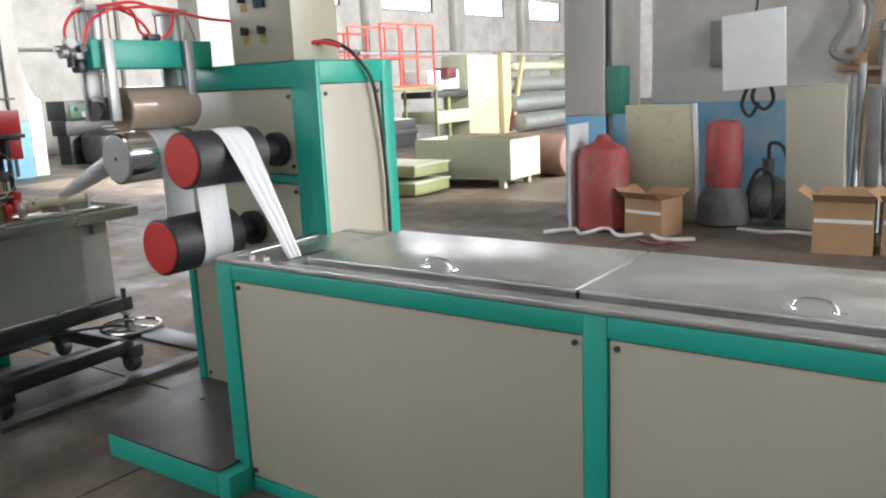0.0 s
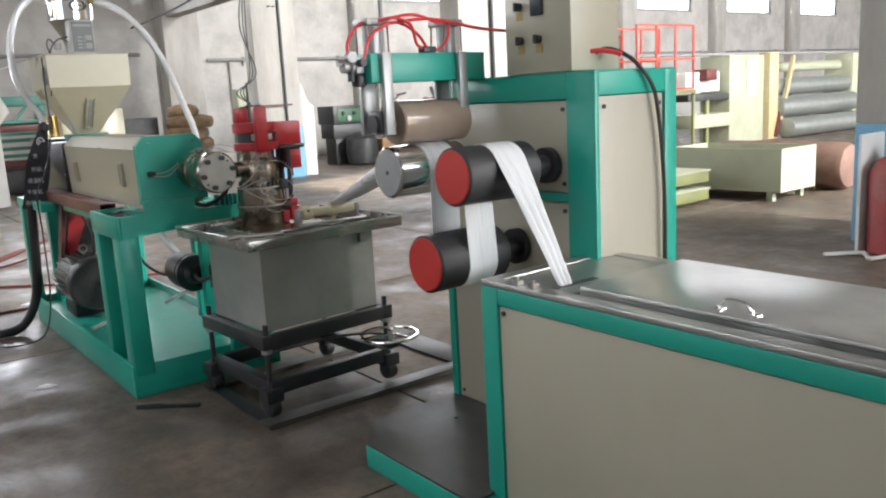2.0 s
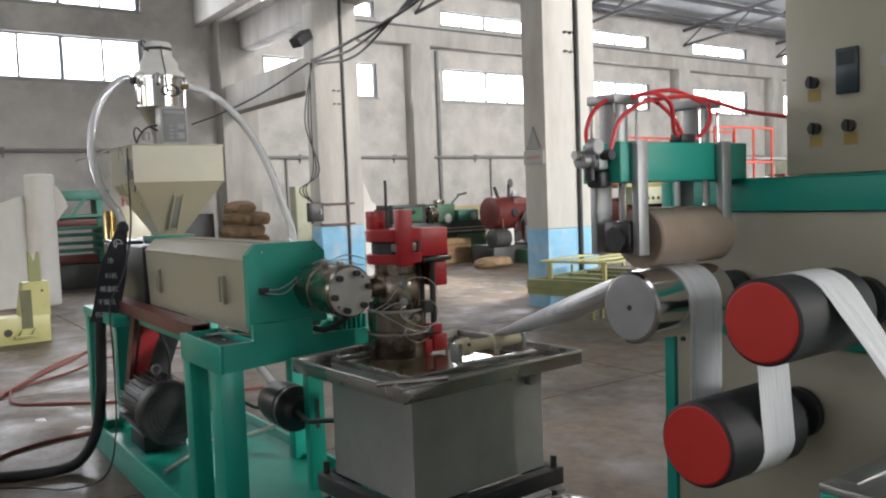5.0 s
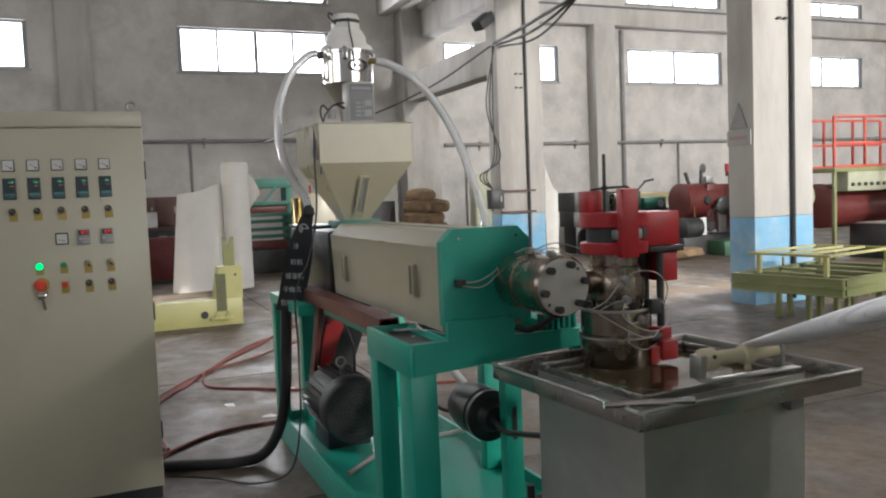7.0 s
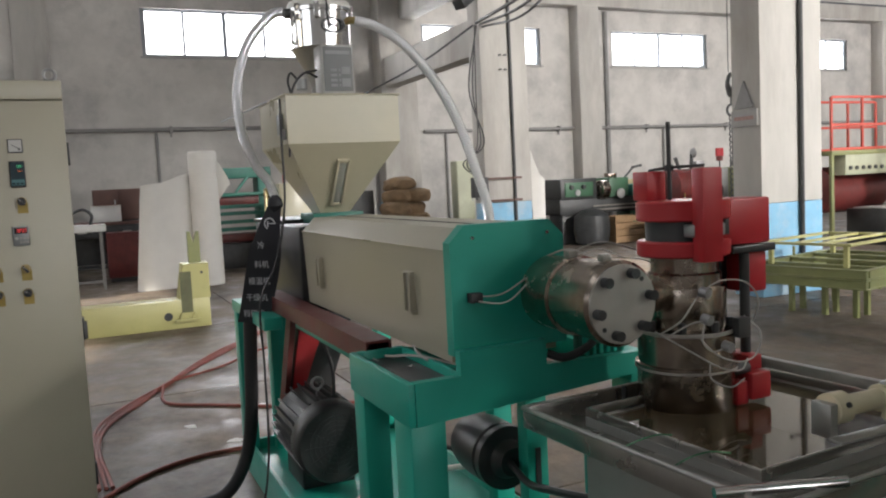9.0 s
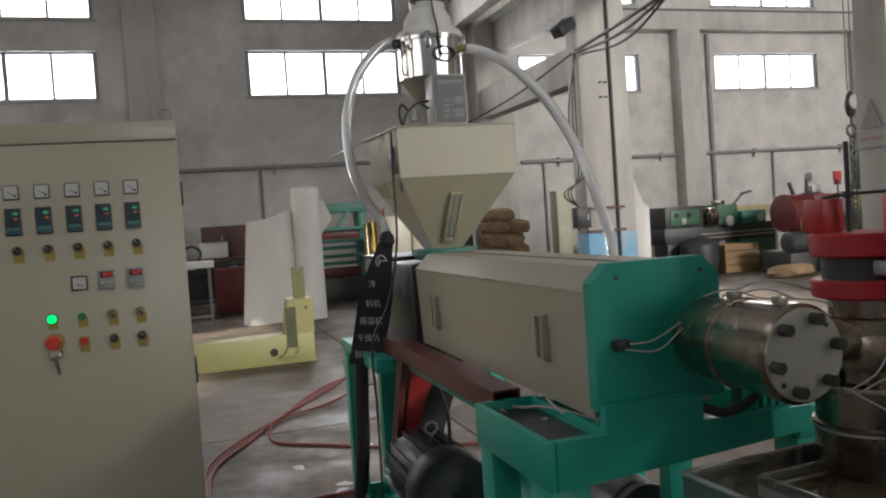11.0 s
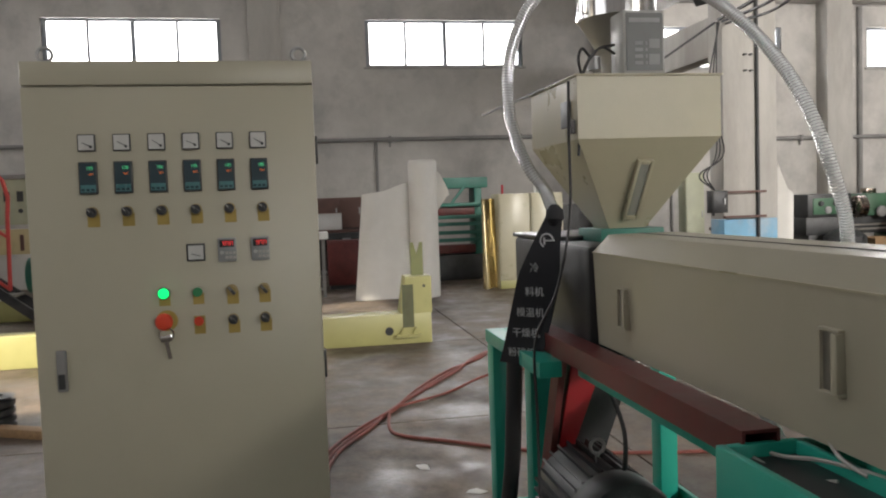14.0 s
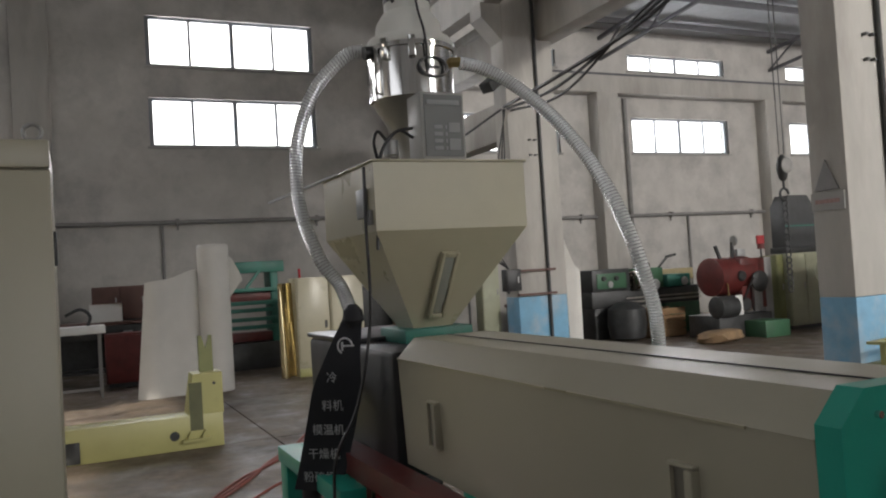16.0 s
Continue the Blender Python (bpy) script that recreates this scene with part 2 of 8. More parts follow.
M_WATER = clear("dirty_water", (0.10, 0.075, 0.04), 0.04, 0.35, 1.33)
M_CREAMROLL = mat("cream_nylon", (0.62, 0.56, 0.38), 0.4, vary=0.08)
M_GLASS = clear("sight_glass", (0.6, 0.62, 0.55), 0.1, 0.5)
M_BOARD = mat("white_board", (0.66, 0.67, 0.66), 0.5, vary=0.04)
M_FADEDPRINT = mat("faded_red_print", (0.34, 0.22, 0.20), 0.8, vary=0.3, scale=30)
M_BEIGEWALL = mat("ochre_plaster", (0.42, 0.34, 0.24), 0.9, vary=0.12, scale=1.5)


# ---------------------------------------------------------------- mesh helpers (world coordinates)
def box(bm, x0, x1, y0, y1, z0, z1, bev=0.0, m=None):
    r = bmesh.ops.create_cube(bm, size=1.0)
    vs = r["verts"]
    for v in vs:
        v.co = Vector(((x0 + x1) / 2 + v.co.x * (x1 - x0), (y0 + y1) / 2 + v.co.y * (y1 - y0), (z0 + z1) / 2 + v.co.z * (z1 - z0)))
    if bev > 0:
        es = {e for v in vs for e in v.link_edges}
        r2 = bmesh.ops.bevel(bm, geom=list(es), offset=bev, segments=2, affect='EDGES', profile=0.5)
        vs = list({v for f in r2["faces"] for v in f.verts} | {v for v in vs if v.is_valid})
    if m is not None:
        bmesh.ops.transform(bm, matrix=m, verts=[v for v in vs if v.is_valid])
    return bm


def bar(bm, a, b, w, h=None, bev=0.0):
    """A rectangular bar from a to b."""
    a, b = Vector(a), Vector(b)
    h = h or w
    q = (b - a).to_track_quat('Z', 'Y').to_matrix().to_4x4()
    m = Matrix.Translation((a + b) / 2) @ q
    L = (b - a).length
    return box(bm, -w / 2, w / 2, -h / 2, h / 2, -L / 2, L / 2, bev, m)


def cyl(bm, a, b, r, r2=None, seg=24, bev=0.0):
    a, b = Vector(a), Vector(b)
    q = (b - a).to_track_quat('Z', 'Y').to_matrix().to_4x4()
    m = Matrix.Translation((a + b) / 2) @ q
    g = bmesh.ops.create_cone(bm, cap_ends=True, segments=seg, radius1=r, radius2=r if r2 is None else r2, depth=(b - a).length, matrix=m)
    if bev > 0:
        es = [e for e in {e for v in g["verts"] for e in v.link_edges} if any(len(f.verts) > 4 for f in e.link_faces)]
        bmesh.ops.bevel(bm, geom=es, offset=bev, segments=2, affect='EDGES', profile=0.5)
    return bm


def lathe(bm, centre, profile, axis='Z', seg=32):
    """Revolve (radius, height) rows round an axis through centre."""
    rings = []
    for r, h in profile:
        ring = []
        for i in range(seg):
            a = 2 * math.pi * i / seg
            c, s = r * math.cos(a), r * math.sin(a)
            p = {'Z': (c, s, h), 'X': (h, c, s), 'Y': (s, h, c)}[axis]
            ring.append(bm.verts.new(Vector(centre) + Vector(p)))
        rings.append(ring)
    for q, w in zip(rings, rings[1:]):
        for i in range(seg):
            bm.faces.new((q[i], q[(i + 1) % seg], w[(i + 1) % seg], w[i]))
    if profile[0][0] > 1e-6:
        bm.faces.new(rings[0][::-1])
    if profile[-1][0] > 1e-6:
        bm.faces.new(rings[-1])
    return bm


def prism(bm, pts, axis, a, b):
    """A flat outline (pts of two coordinates) pushed along an axis from a to b."""
    def place(p, h):
        return {'X': (h, p[0], p[1]), 'Y': (p[0], h, p[1]), 'Z': (p[0], p[1], h)}[axis]
    v0 = [bm.verts.new(place(p, a)) for p in pts]
    v1 = [bm.verts.new(place(p, b)) for p in pts]
    n = len(pts)
    bm.faces.new(v0)
    bm.faces.new(v1[::-1])
    for i in range(n):
        bm.faces.new((v0[i], v1[i], v1[(i + 1) % n], v0[(i + 1) % n]))
    return bm


def spline(pts, n=10):
    """Catmull-Rom through pts."""
    P = [Vector(p) for p in pts]
    P = [2 * P[0] - P[1]] + P + [2 * P[-1] - P[-2]]
    out = []
    for i in range(1, len(P) - 2):
        for k in range(n):
            t = k / n
            a, b, c, d = P[i - 1], P[i], P[i + 1], P[i + 2]
            out.append(0.5 * ((2 * b) + (c - a) * t + (2 * a - 5 * b + 4 * c - d) * t * t + (3 * b - a - 3 * c + d) * t ** 3))
    out.append(P[-2])
    return out


def tube(bm, pts, r, seg=8, n=10, smooth_path=True):
    P = spline(pts, n) if smooth_path else [Vector(p) for p in pts]
    rings = []
    up = Vector((0.13, 0.31, 0.94))
    for i, p in enumerate(P):
        d = (P[min(i + 1, len(P) - 1)] - P[max(i - 1, 0)]).normalized()
        s = d.cross(up)
        if s.length < 1e-4:
            s = d.cross(Vector((1, 0, 0)))
        s.normalize()
        u = s.cross(d).normalized()
        up = u
        rr = r(i / (len(P) - 1)) if callable(r) else r
        rings.append([bm.verts.new(p + rr * (math.cos(2 * math.pi * k / seg) * s + math.sin(2 * math.pi * k / seg) * u)) for k in range(seg)])
    for a, b in zip(rings, rings[1:]):
        for k in range(seg):
            bm.faces.new((a[k], b[k], b[(k + 1) % seg], a[(k + 1) % seg]))
    bm.faces.new(rings[0][::-1])
    bm.faces.new(rings[-1])
    return bm


def ribbon(bm, rows, thick=0.0015):
    """A thin sheet through rows of (left, right) points, with a thickness."""
    top, bot = [], []
    for i, (a, b) in enumerate(rows):
        a, b = Vector(a), Vector(b)
        j0, j1 = rows[max(i - 1, 0)], rows[min(i + 1, len(rows) - 1)]
        d = Vector(j1[0]) - Vector(j0[0])
        nrm = d.cross(b - a)
        nrm = nrm.normalized() * thick / 2 if nrm.length > 1e-9 else Vector((0, 0, thick / 2))
        top.append((bm.verts.new(a + nrm), bm.verts.new(b + nrm)))
        bot.append((bm.verts.new(a - nrm), bm.verts.new(b - nrm)))
    for i in range(len(rows) - 1):
        bm.faces.new((top[i][0], top[i][1], top[i + 1][1], top[i + 1][0]))
        bm.faces.new((bot[i][0], bot[i + 1][0], bot[i + 1][1], bot[i][1]))
        bm.faces.new((top[i][0], top[i + 1][0], bot[i + 1][0], bot[i][0]))
        bm.faces.new((top[i][1], bot[i][1], bot[i + 1][1], top[i + 1][1]))
    bm.faces.new((top[0][0], bot[0][0], bot[0][1], top[0][1]))
    bm.faces.new((top[-1][0], top[-1][1], bot[-1][1], bot[-1][0]))
    return bm


def torus(bm, centre, R, r, axis='Z', seg=36, rs=10, arc=1.0):
    pts = []
    n = int(seg * arc)
    for i in range(n + (0 if arc >= 1 else 1)):
        a = 2 * math.pi * i / seg
        c, s = R * math.cos(a), R * math.sin(a)
        pts.append(Vector(centre) + Vector({'Z': (c, s, 0), 'X': (0, c, s), 'Y': (c, 0, s)}[axis]))
    rings = []
    for p in pts:
        o = (p - Vector(centre)).normalized()
        ax = Vector({'Z': (0, 0, 1), 'X': (1, 0, 0), 'Y': (0, 1, 0)}[axis])
        rings.append([bm.verts.new(p + r * (math.cos(2 * math.pi * k / rs) * o + math.sin(2 * math.pi * k / rs) * ax)) for k in range(rs)])
    m = len(rings)
    for i in range(m if arc >= 1 else m - 1):
        a, b = rings[i], rings[(i + 1) % m]
        for k in range(rs):
            bm.faces.new((a[k], b[k], b[(k + 1) % rs], a[(k + 1) % rs]))
    return bm


def finish(name, bm, material, smooth=True):
    bmesh.ops.recalc_face_normals(bm, faces=bm.faces)
    me = bpy.data.meshes.new(name)
    if smooth:
        for f in bm.faces:
            f.smooth = True
        for e in bm.edges:
            if len(e.link_faces) == 2 and e.calc_face_angle(0) > 0.6:
                e.smooth = False
    bm.to_mesh(me)
    bm.free()
    me.materials.append(material)
    return me


def thing(name, at, label, category, group=""):
    ob = new(name)
    ob.location = at
    ob.empty_display_size = 0.1
    return tagged(ob, label, category, group)




def part(name, bm, material, parent, label=""):
    """One mesh under a thing or a part; bm is in world coordinates."""
    root = parent
    o = Vector((0, 0, 0))
    while root is not None:
        o += Vector(root.location)
        root = root.parent
    bmesh.ops.translate(bm, verts=bm.verts, vec=-o)
    ob = new(name, finish(name, bm, material))
    ob.parent = parent
    if label:
        tagged(ob, label)
    return ob


def solid(name, bm, material, label, category, group="", kind=""):
    """A thing made of one mesh, its origin at its base."""
    xs = [v.co for v in bm.verts]
    c = Vector((sum(v.x for v in xs) / len(xs), sum(v.y for v in xs) / len(xs), min(v.z for v in xs)))
    bmesh.ops.translate(bm, verts=bm.verts, vec=-c)
    ob = new(name, finish(name, bm, material))
    ob.location = c
    return tagged(ob, label, category, group, kind)


def b_box(*a, **k):
    return box(bmesh.new(), *a, **k)


def b_cyl(*a, **k):
    return cyl(bmesh.new(), *a, **k)


# ---------------------------------------------------------------- structure
WX = -21.4
Y0, Y1, X1 = -13.0, 45.0, 7.0
floor = solid("floor", b_box(WX - 0.3, X1 + 0.3, Y0 - 0.3, Y1 + 0.3, -0.3, -0.012), M_JOINT, "dark sub-floor below the floor slabs", "floor", kind="structure")

WINDOWS = [-10.5, -4.21, 2.26, 8.69, 14.32, 20.12, 26.02, 32.0, 38.0]


def width(y):
    return 3.48 if y < 7 else 3.38


def lower(y):
    return (4.42, 5.42) if y < 7 else (4.36, 5.31)


def upper(y):
    return (6.08, 7.10) if y < 7 else (6.56, 7.01)


def wall_with_openings(name, plane, t0, t1, a0, a1, z0, z1, holes, material):
    """A wall across 'plane' ('x' or 'y') between t0 and t1; holes: (a, b, za, zb)."""
    bm = bmesh.new()
    cuts = sorted({a0, a1, *[h[0] for h in holes], *[h[1] for h in holes]})
    for a, b in zip(cuts, cuts[1:]):
        hs = sorted((h[2], h[3]) for h in holes if h[0] <= a + 1e-6 and h[1] >= b - 1e-6)
        z = z0
        for h0, h1 in hs + [(z1, z1)]:
            if h0 - z > 1e-4:
                if plane == 'x':
                    box(bm, t0, t1, a, b, z, h0)
                else:
                    box(bm, a, b, t0, t1, z, h0)
            z = h1
    bmesh.ops.remove_doubles(bm, verts=bm.verts, dist=1e-5)
    return solid(name, bm, material, "grimy whitewashed factory wall with high windows", "wall", kind="structure")


holes = []
for y in WINDOWS:
    holes.append((y, y + width(y), *lower(y)))
    holes.append((y, y + width(y), *upper(y)))
wall_with_openings("wall_west", 'x', WX - 0.3, WX, Y0, Y1, 0, 10.6, holes, M_WALL)
SOUTH_FILLS = [(-19.5, -13.0), (-4.6, 6.0)]
# Unseen south wall: first three openings place the sun patches on the floor
SOUTH_HOLES = [(-10.3, -7.2, 3.7, 5.3), (-12.35, -10.45, 4.95, 5.7), (-9.0, -5.2, 7.6, 8.5)] + [(p, q, 3.6, 6.4) for p, q in SOUTH_FILLS]
wall_with_openings("wall_south", 'y', Y0 - 0.3, Y0, WX - 0.3, X1 + 0.3, 0, 10.6, SOUTH_HOLES, M_WALL)
wall_with_openings("wall_north", 'y', Y1, Y1 + 0.3, WX - 0.3, X1 + 0.3, 0, 10.6, [(-16, -12, 0, 4.5)], M_WALL)
# East openings are out of view, placed to let in light from that side
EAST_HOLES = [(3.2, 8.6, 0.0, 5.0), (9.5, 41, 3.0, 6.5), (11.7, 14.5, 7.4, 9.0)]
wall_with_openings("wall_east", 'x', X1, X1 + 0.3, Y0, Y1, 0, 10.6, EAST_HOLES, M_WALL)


def window(name, y, z0, z1, panes=4):
    WW = width(y)
    w = thing(name, (WX - 0.15, y + WW / 2, z0), "high steel-framed window with four bright panes", "window")
    tagged(w, kind="structure")
    f = bmesh.new()
    x0, x1 = WX - 0.13, WX - 0.07
    box(f, x0, x1, y, y + WW, z0, z0 + 0.05)
    box(f, x0, x1, y, y + WW, z1 - 0.05, z1)
    for i in range(panes + 1):
        c = y + WW * i / panes
        a = 0.045 if i in (0, panes) else (0.042 if i == 2 else 0.027)
        c = min(max(c, y + a), y + WW - a)
        box(f, x0 + 0.004, x1 - 0.004, c - a, c + a, z0 + 0.05, z1 - 0.05)
    part("window_frame", f, M_FRAME, w)
    part("window_sill", b_box(WX - 0.28, WX + 0.04, y - 0.05, y + WW + 0.05, z0 - 0.05, z0 - 0.004), M_CONCRETE, w)


for k, y in enumerate(WINDOWS):
    window(f"window_{2 * k + 1}", y, *lower(y))
    window(f"window_{2 * k + 2}", y, *upper(y))
WIN_L = 3.5
for k, y in enumerate(WINDOWS):
    for z0, z1 in (lower(y), upper(y)):
        window_lamp("daylight", (WX - 0.26, y + width(y) / 2, (z0 + z1) / 2), (1, 0, 0), width(y), z1 - z0, WIN_L)
# Added fill lamps for south faces; opaque panes behind them keep the sun out
for p, q in SOUTH_FILLS:
    solid("sun_block_south", b_box(p, q, Y0 - 0.29, Y0 - 0.27, 3.6, 6.4), M_DIAL, "opaque pale pane added in the unseen south wall", "window", kind="structure")
    window_lamp("fill_light_south", ((p + q) / 2, Y0 - 0.2, 5.0), (0, 1, 0), q - p, 2.8, 0.5, (0.97, 0.97, 1.0))
# Frame round an assumed high window, out of view, for the key lamp
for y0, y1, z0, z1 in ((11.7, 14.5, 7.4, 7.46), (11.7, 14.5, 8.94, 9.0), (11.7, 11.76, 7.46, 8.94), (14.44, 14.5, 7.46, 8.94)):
    solid("assumed_frame_east", b_box(X1 + 0.1, X1 + 0.16, y0, y1, z0, z1), M_FRAME, "grey steel frame of an assumed, unseen high east window", "window frame", kind="structure")
# Added fill lamp for soft overhead light; no roof light is seen
window_lamp("roof_fill", (-5.0, -4.0, 10.55), (0, 0, -1), 22, 2.4, 0.38, (0.97, 0.97, 1.0))
# Assumed doorway behind the view; its lamp lights the faces turned east
window_lamp("daylight_assumed_door", (X1 + 0.28, 5.9, 2.5), (-1, 0, 0), 5.4, 5.0, 1.72, (1.0, 0.97, 0.95))
# Strong lamp in an assumed opening, aimed to give the cabinet its slanting shadow
window_lamp("key_light_high_east", (X1 + 0.28, 13.1, 8.2), (-1, 0, 0), 2.8, 1.6, 94, (1.0, 0.94, 0.86))
# Assumed window strip, never in view; long fill lamp from the east
window_lamp("daylight_assumed_strip", (X1 + 0.28, 25.25, 4.75), (-1, 0, 0), 31.5, 3.5, 2.8, (1.0, 0.96, 0.95))
sky_mat = emit("bright_overcast_sky", (1.0, 1.0, 1.0), 1.2)
solid("backdrop_sky", b_box(WX - 3.1, WX - 3.0, -30, 70, 0.5, 16), sky_mat, "bright white sky outside the west windows", "sky", kind="structure")

# roofs: a higher one over the near bay, a lower sheet roof with purlins beyond the columns
bm = bmesh.new()
for q in ((WX - 0.3, X1 + 0.3, Y0 - 0.3, -5.2), (WX - 0.3, X1 + 0.3, -2.8, 7.6), (WX - 0.3, -16.0, -5.2, -2.8), (6.0, X1 + 0.3, -5.2, -2.8)):
    box(bm, *q, 10.6, 10.75)
# Assumed skylight, never in view; opaque strip closes the gap above the fill lamp
solid("skylight", b_box(-16.0, 6.0, -5.2, -2.8, 10.66, 10.68), M_DIAL, "opaque pale strip added above the roof fill lamp", "skylight", kind="structure")
solid("ceiling", bm, M_CONCRETE, "dark concrete roof slab over the near bay", "ceiling", kind="structure")
bm = bmesh.new()
RISE = 0.10
prism(bm, [(WX - 0.3, 7.62), (X1 + 0.3, 7.62 + RISE * 28), (X1 + 0.3, 7.7 + RISE * 28), (WX - 0.3, 7.7)], 'Y', 8.4, Y1 + 0.3)
solid("ceiling_sheet", bm, M_ROOF, "light grey corrugated sheet roof", "ceiling", kind="structure")
# gap between the roofs stays closed by a spandrel on the column line
solid("wall_spandrel", b_box(WX, X1, 7.6, 7.9, 7.0, 10.6), M_WALL, "whitewashed wall above the crane beam", "wall", kind="structure")

for k, x in enumerate(np.arange(-20.6, 6.5, 1.5)):
    z = 7.62 + RISE * (x - WX) - 0.1
    solid("purlin", b_box(x - 0.035, x + 0.035, 8.0, Y1, z - 0.09, z + 0.06), M_PURLIN, "dark steel roof purlin under the sheets", "beam", "roof purlins")
for y in np.arange(13.45, 44, 6.0):
    bm = bmesh.new()
    za, zb = 7.62 - 0.25, 7.62 + RISE * 28 - 0.25
    bar(bm, (WX, y, za), (X1, y, zb), 0.08, 0.1)
    bar(bm, (WX, y, za - 0.55), (X1, y, zb - 0.9), 0.07, 0.08)
    for i in range(14):
        xa, xb = WX + 2 * i, WX + 2 * i + 1
        f = lambda x, low: (za - 0.55 + (zb - za - 0.35) * (x - WX) / 28.4) if low else za + (zb - za) * (x - WX) / 28.4
        bar(bm, (xa, y, f(xa, True)), (xb, y, f(xb, False)), 0.04)
        bar(bm, (xb, y, f(xb, False)), (xb + 1, y, f(xb + 1, True)), 0.04)
    solid("roof_truss", bm, M_PURLIN, "dark steel lattice roof truss", "truss", "roof trusses")

# pilasters, crane beams and the pipe on the west wall
for k, y in enumerate((-5.8, 0.15, 13.3, 19.1, 24.95, 30.9, 36.9)):
    hi = 10.6 if y < 7 else 5.86
    p = solid("pilaster", b_box(WX, WX + (0.12 if y < 7 else 0.42), y - 0.33, y + 0.33, 0, hi, 0.012), M_PILLAR, "whitewashed concrete wall pilaster", "pillar", "wall pilasters", "structure")
solid("crane_ledge", b_box(WX, WX + 0.36, 8.5, Y1, 5.86, 6.32, 0.02), M_PILLAR, "concrete crane ledge along the wall", "beam", kind="structure")
solid("crane_rail", b_box(WX + 0.1, WX + 0.2, 8.5, Y1, 6.324, 6.42), M_PURLIN, "dark crane rail on its concrete ledge", "rail", kind="structure")


def wall_pipe(y0, y1, z):
    p = thing("wall_pipe", (WX, y0, z - 0.05), "grey service pipe clipped along the whitewashed wall", "pipe")
    part("pipe", b_cyl((WX + 0.09, y0, z), (WX + 0.09, y1, z), 0.045, seg=12), M_PIPE, p)
    for y in np.arange(y0 + 1, y1 - 0.5, 2.9):
        bm = b_box(WX, WX + 0.14, y - 0.03, y + 0.03, z - 0.07, z + 0.07)
        box(bm, WX + 0.03, WX + 0.06, y - 0.02, y + 0.02, z - 0.16, z - 0.07)
        part("clip", bm, M_PIPE, p)


wall_pipe(Y0 + 0.2, 6.9, 2.86)
wall_pipe(8.6, Y1 - 0.2, 2.70)
for y, z in ((2.4, 2.8), (9.2, 2.65), (14.1, 5.8), (16.0, 2.65), (7.9, 2.7)):
    solid("wall_conduit", b_cyl((WX + 0.05, y, 0), (WX + 0.05, y, z), 0.03 if z < 5 else 0.06, seg=10), M_PIPE, "thin grey conduit running down the wall", "pipe", "wall conduits")


def column(name, x, y, w=0.42, d=0.93, top=7.0, blue=1.04, pipe=0.62):
    c = thing(name, (x + w / 2, y + d / 2, 0), "whitewashed concrete column with a blue painted foot", "column", "factory columns")
    part("shaft", b_box(x, x + w, y, y + d, blue, top, 0.015), M_PILLAR, c)
    part("painted_foot", b_box(x + 0.001, x + w - 0.001, y + 0.001, y + d - 0.001, 0, blue, 0.012), M_BLUE, c, "flaking blue dado paint")
    if x < -21:
        return c
    part("corbel", prism(bmesh.new(), [(y, 5.25), (y - 0.36, 5.62), (y - 0.36, 5.858), (y, 5.858)], 'X', x + 0.02, x + w - 0.02), M_PILLAR, c)
    yp = y + d * pipe
    part("downpipe", b_cyl((x + w + 0.03, yp, 0.05), (x + w + 0.03, yp, top), 0.028, seg=10), M_DARK, c, "black downpipe fixed to the column")
    bm = bmesh.new()
    for z in (3.35, 3.6):
        for k in range(3):
            box(bm, x + w, x + w + 0.05, y + 0.36 + k * 0.1, y + 0.40 + k * 0.1, z, z + 0.025)
    part("steel_stub", bm, M_DARK, c)
    return c


column("column_1", -16.1, 7.27)
column("column_2", -10.12, 7.53)
column("column_3", -4.26, 7.5, pipe=0.06)
column("column_4", 1.7, 7.5)
column("column_5", -21.4, 7.4, w=0.5, d=0.9)
# crane beams on both sides of the column line, and the tie beam to the wall
for y0, y1, z0, z1 in ((6.97, 7.265, 5.86, 6.62), (7.93, 8.33, 5.29, 6.1)):
    bm = b_box(WX, X1, y0, y1, z0, z1 - 0.16, 0.02)
    box(bm, WX, X1, y0 - 0.09, y1 + 0.09, z1 - 0.16, z1, 0.01)
    solid("crane_beam", bm, M_PILLAR, "whitewashed concrete crane beam along the columns", "beam", kind="structure")
solid("tie_beam", b_box(WX, -16.1, 7.5, 7.85, 3.72, 4.38, 0.015), M_PILLAR, "whitewashed concrete tie beam", "beam", kind="structure")
# plain partition beside the third column
solid("wall_partition", b_box(-3.84, -1.85, 8.75, 8.9, 0, 4.2), M_WALL, "grey plastered partition wall", "wall", kind="structure")
solid("wall_partition_foot", b_box(-3.83, -1.86, 8.735, 8.748, 0, 1.1), M_BLUE, "flaking blue dado on the partition", "wall", kind="structure")
solid("wall_store", b_box(-1.85, 6.9, 9.0, 9.15, 0, 4.2), M_BEIGEWALL, "ochre plastered store wall", "wall", kind="structure")


# ---------------------------------------------------------------- water bath in front (cooling tank)
def screw_heads(bm, pts, axis, r=0.008):
    d = Vector({'Y': (0, -0.006, 0), 'X': (0.006, 0, 0)}[axis])
    for p in pts:
        cyl(bm, Vector(p) - d * 0.3, Vector(p) + d, r, seg=10)
    return bm


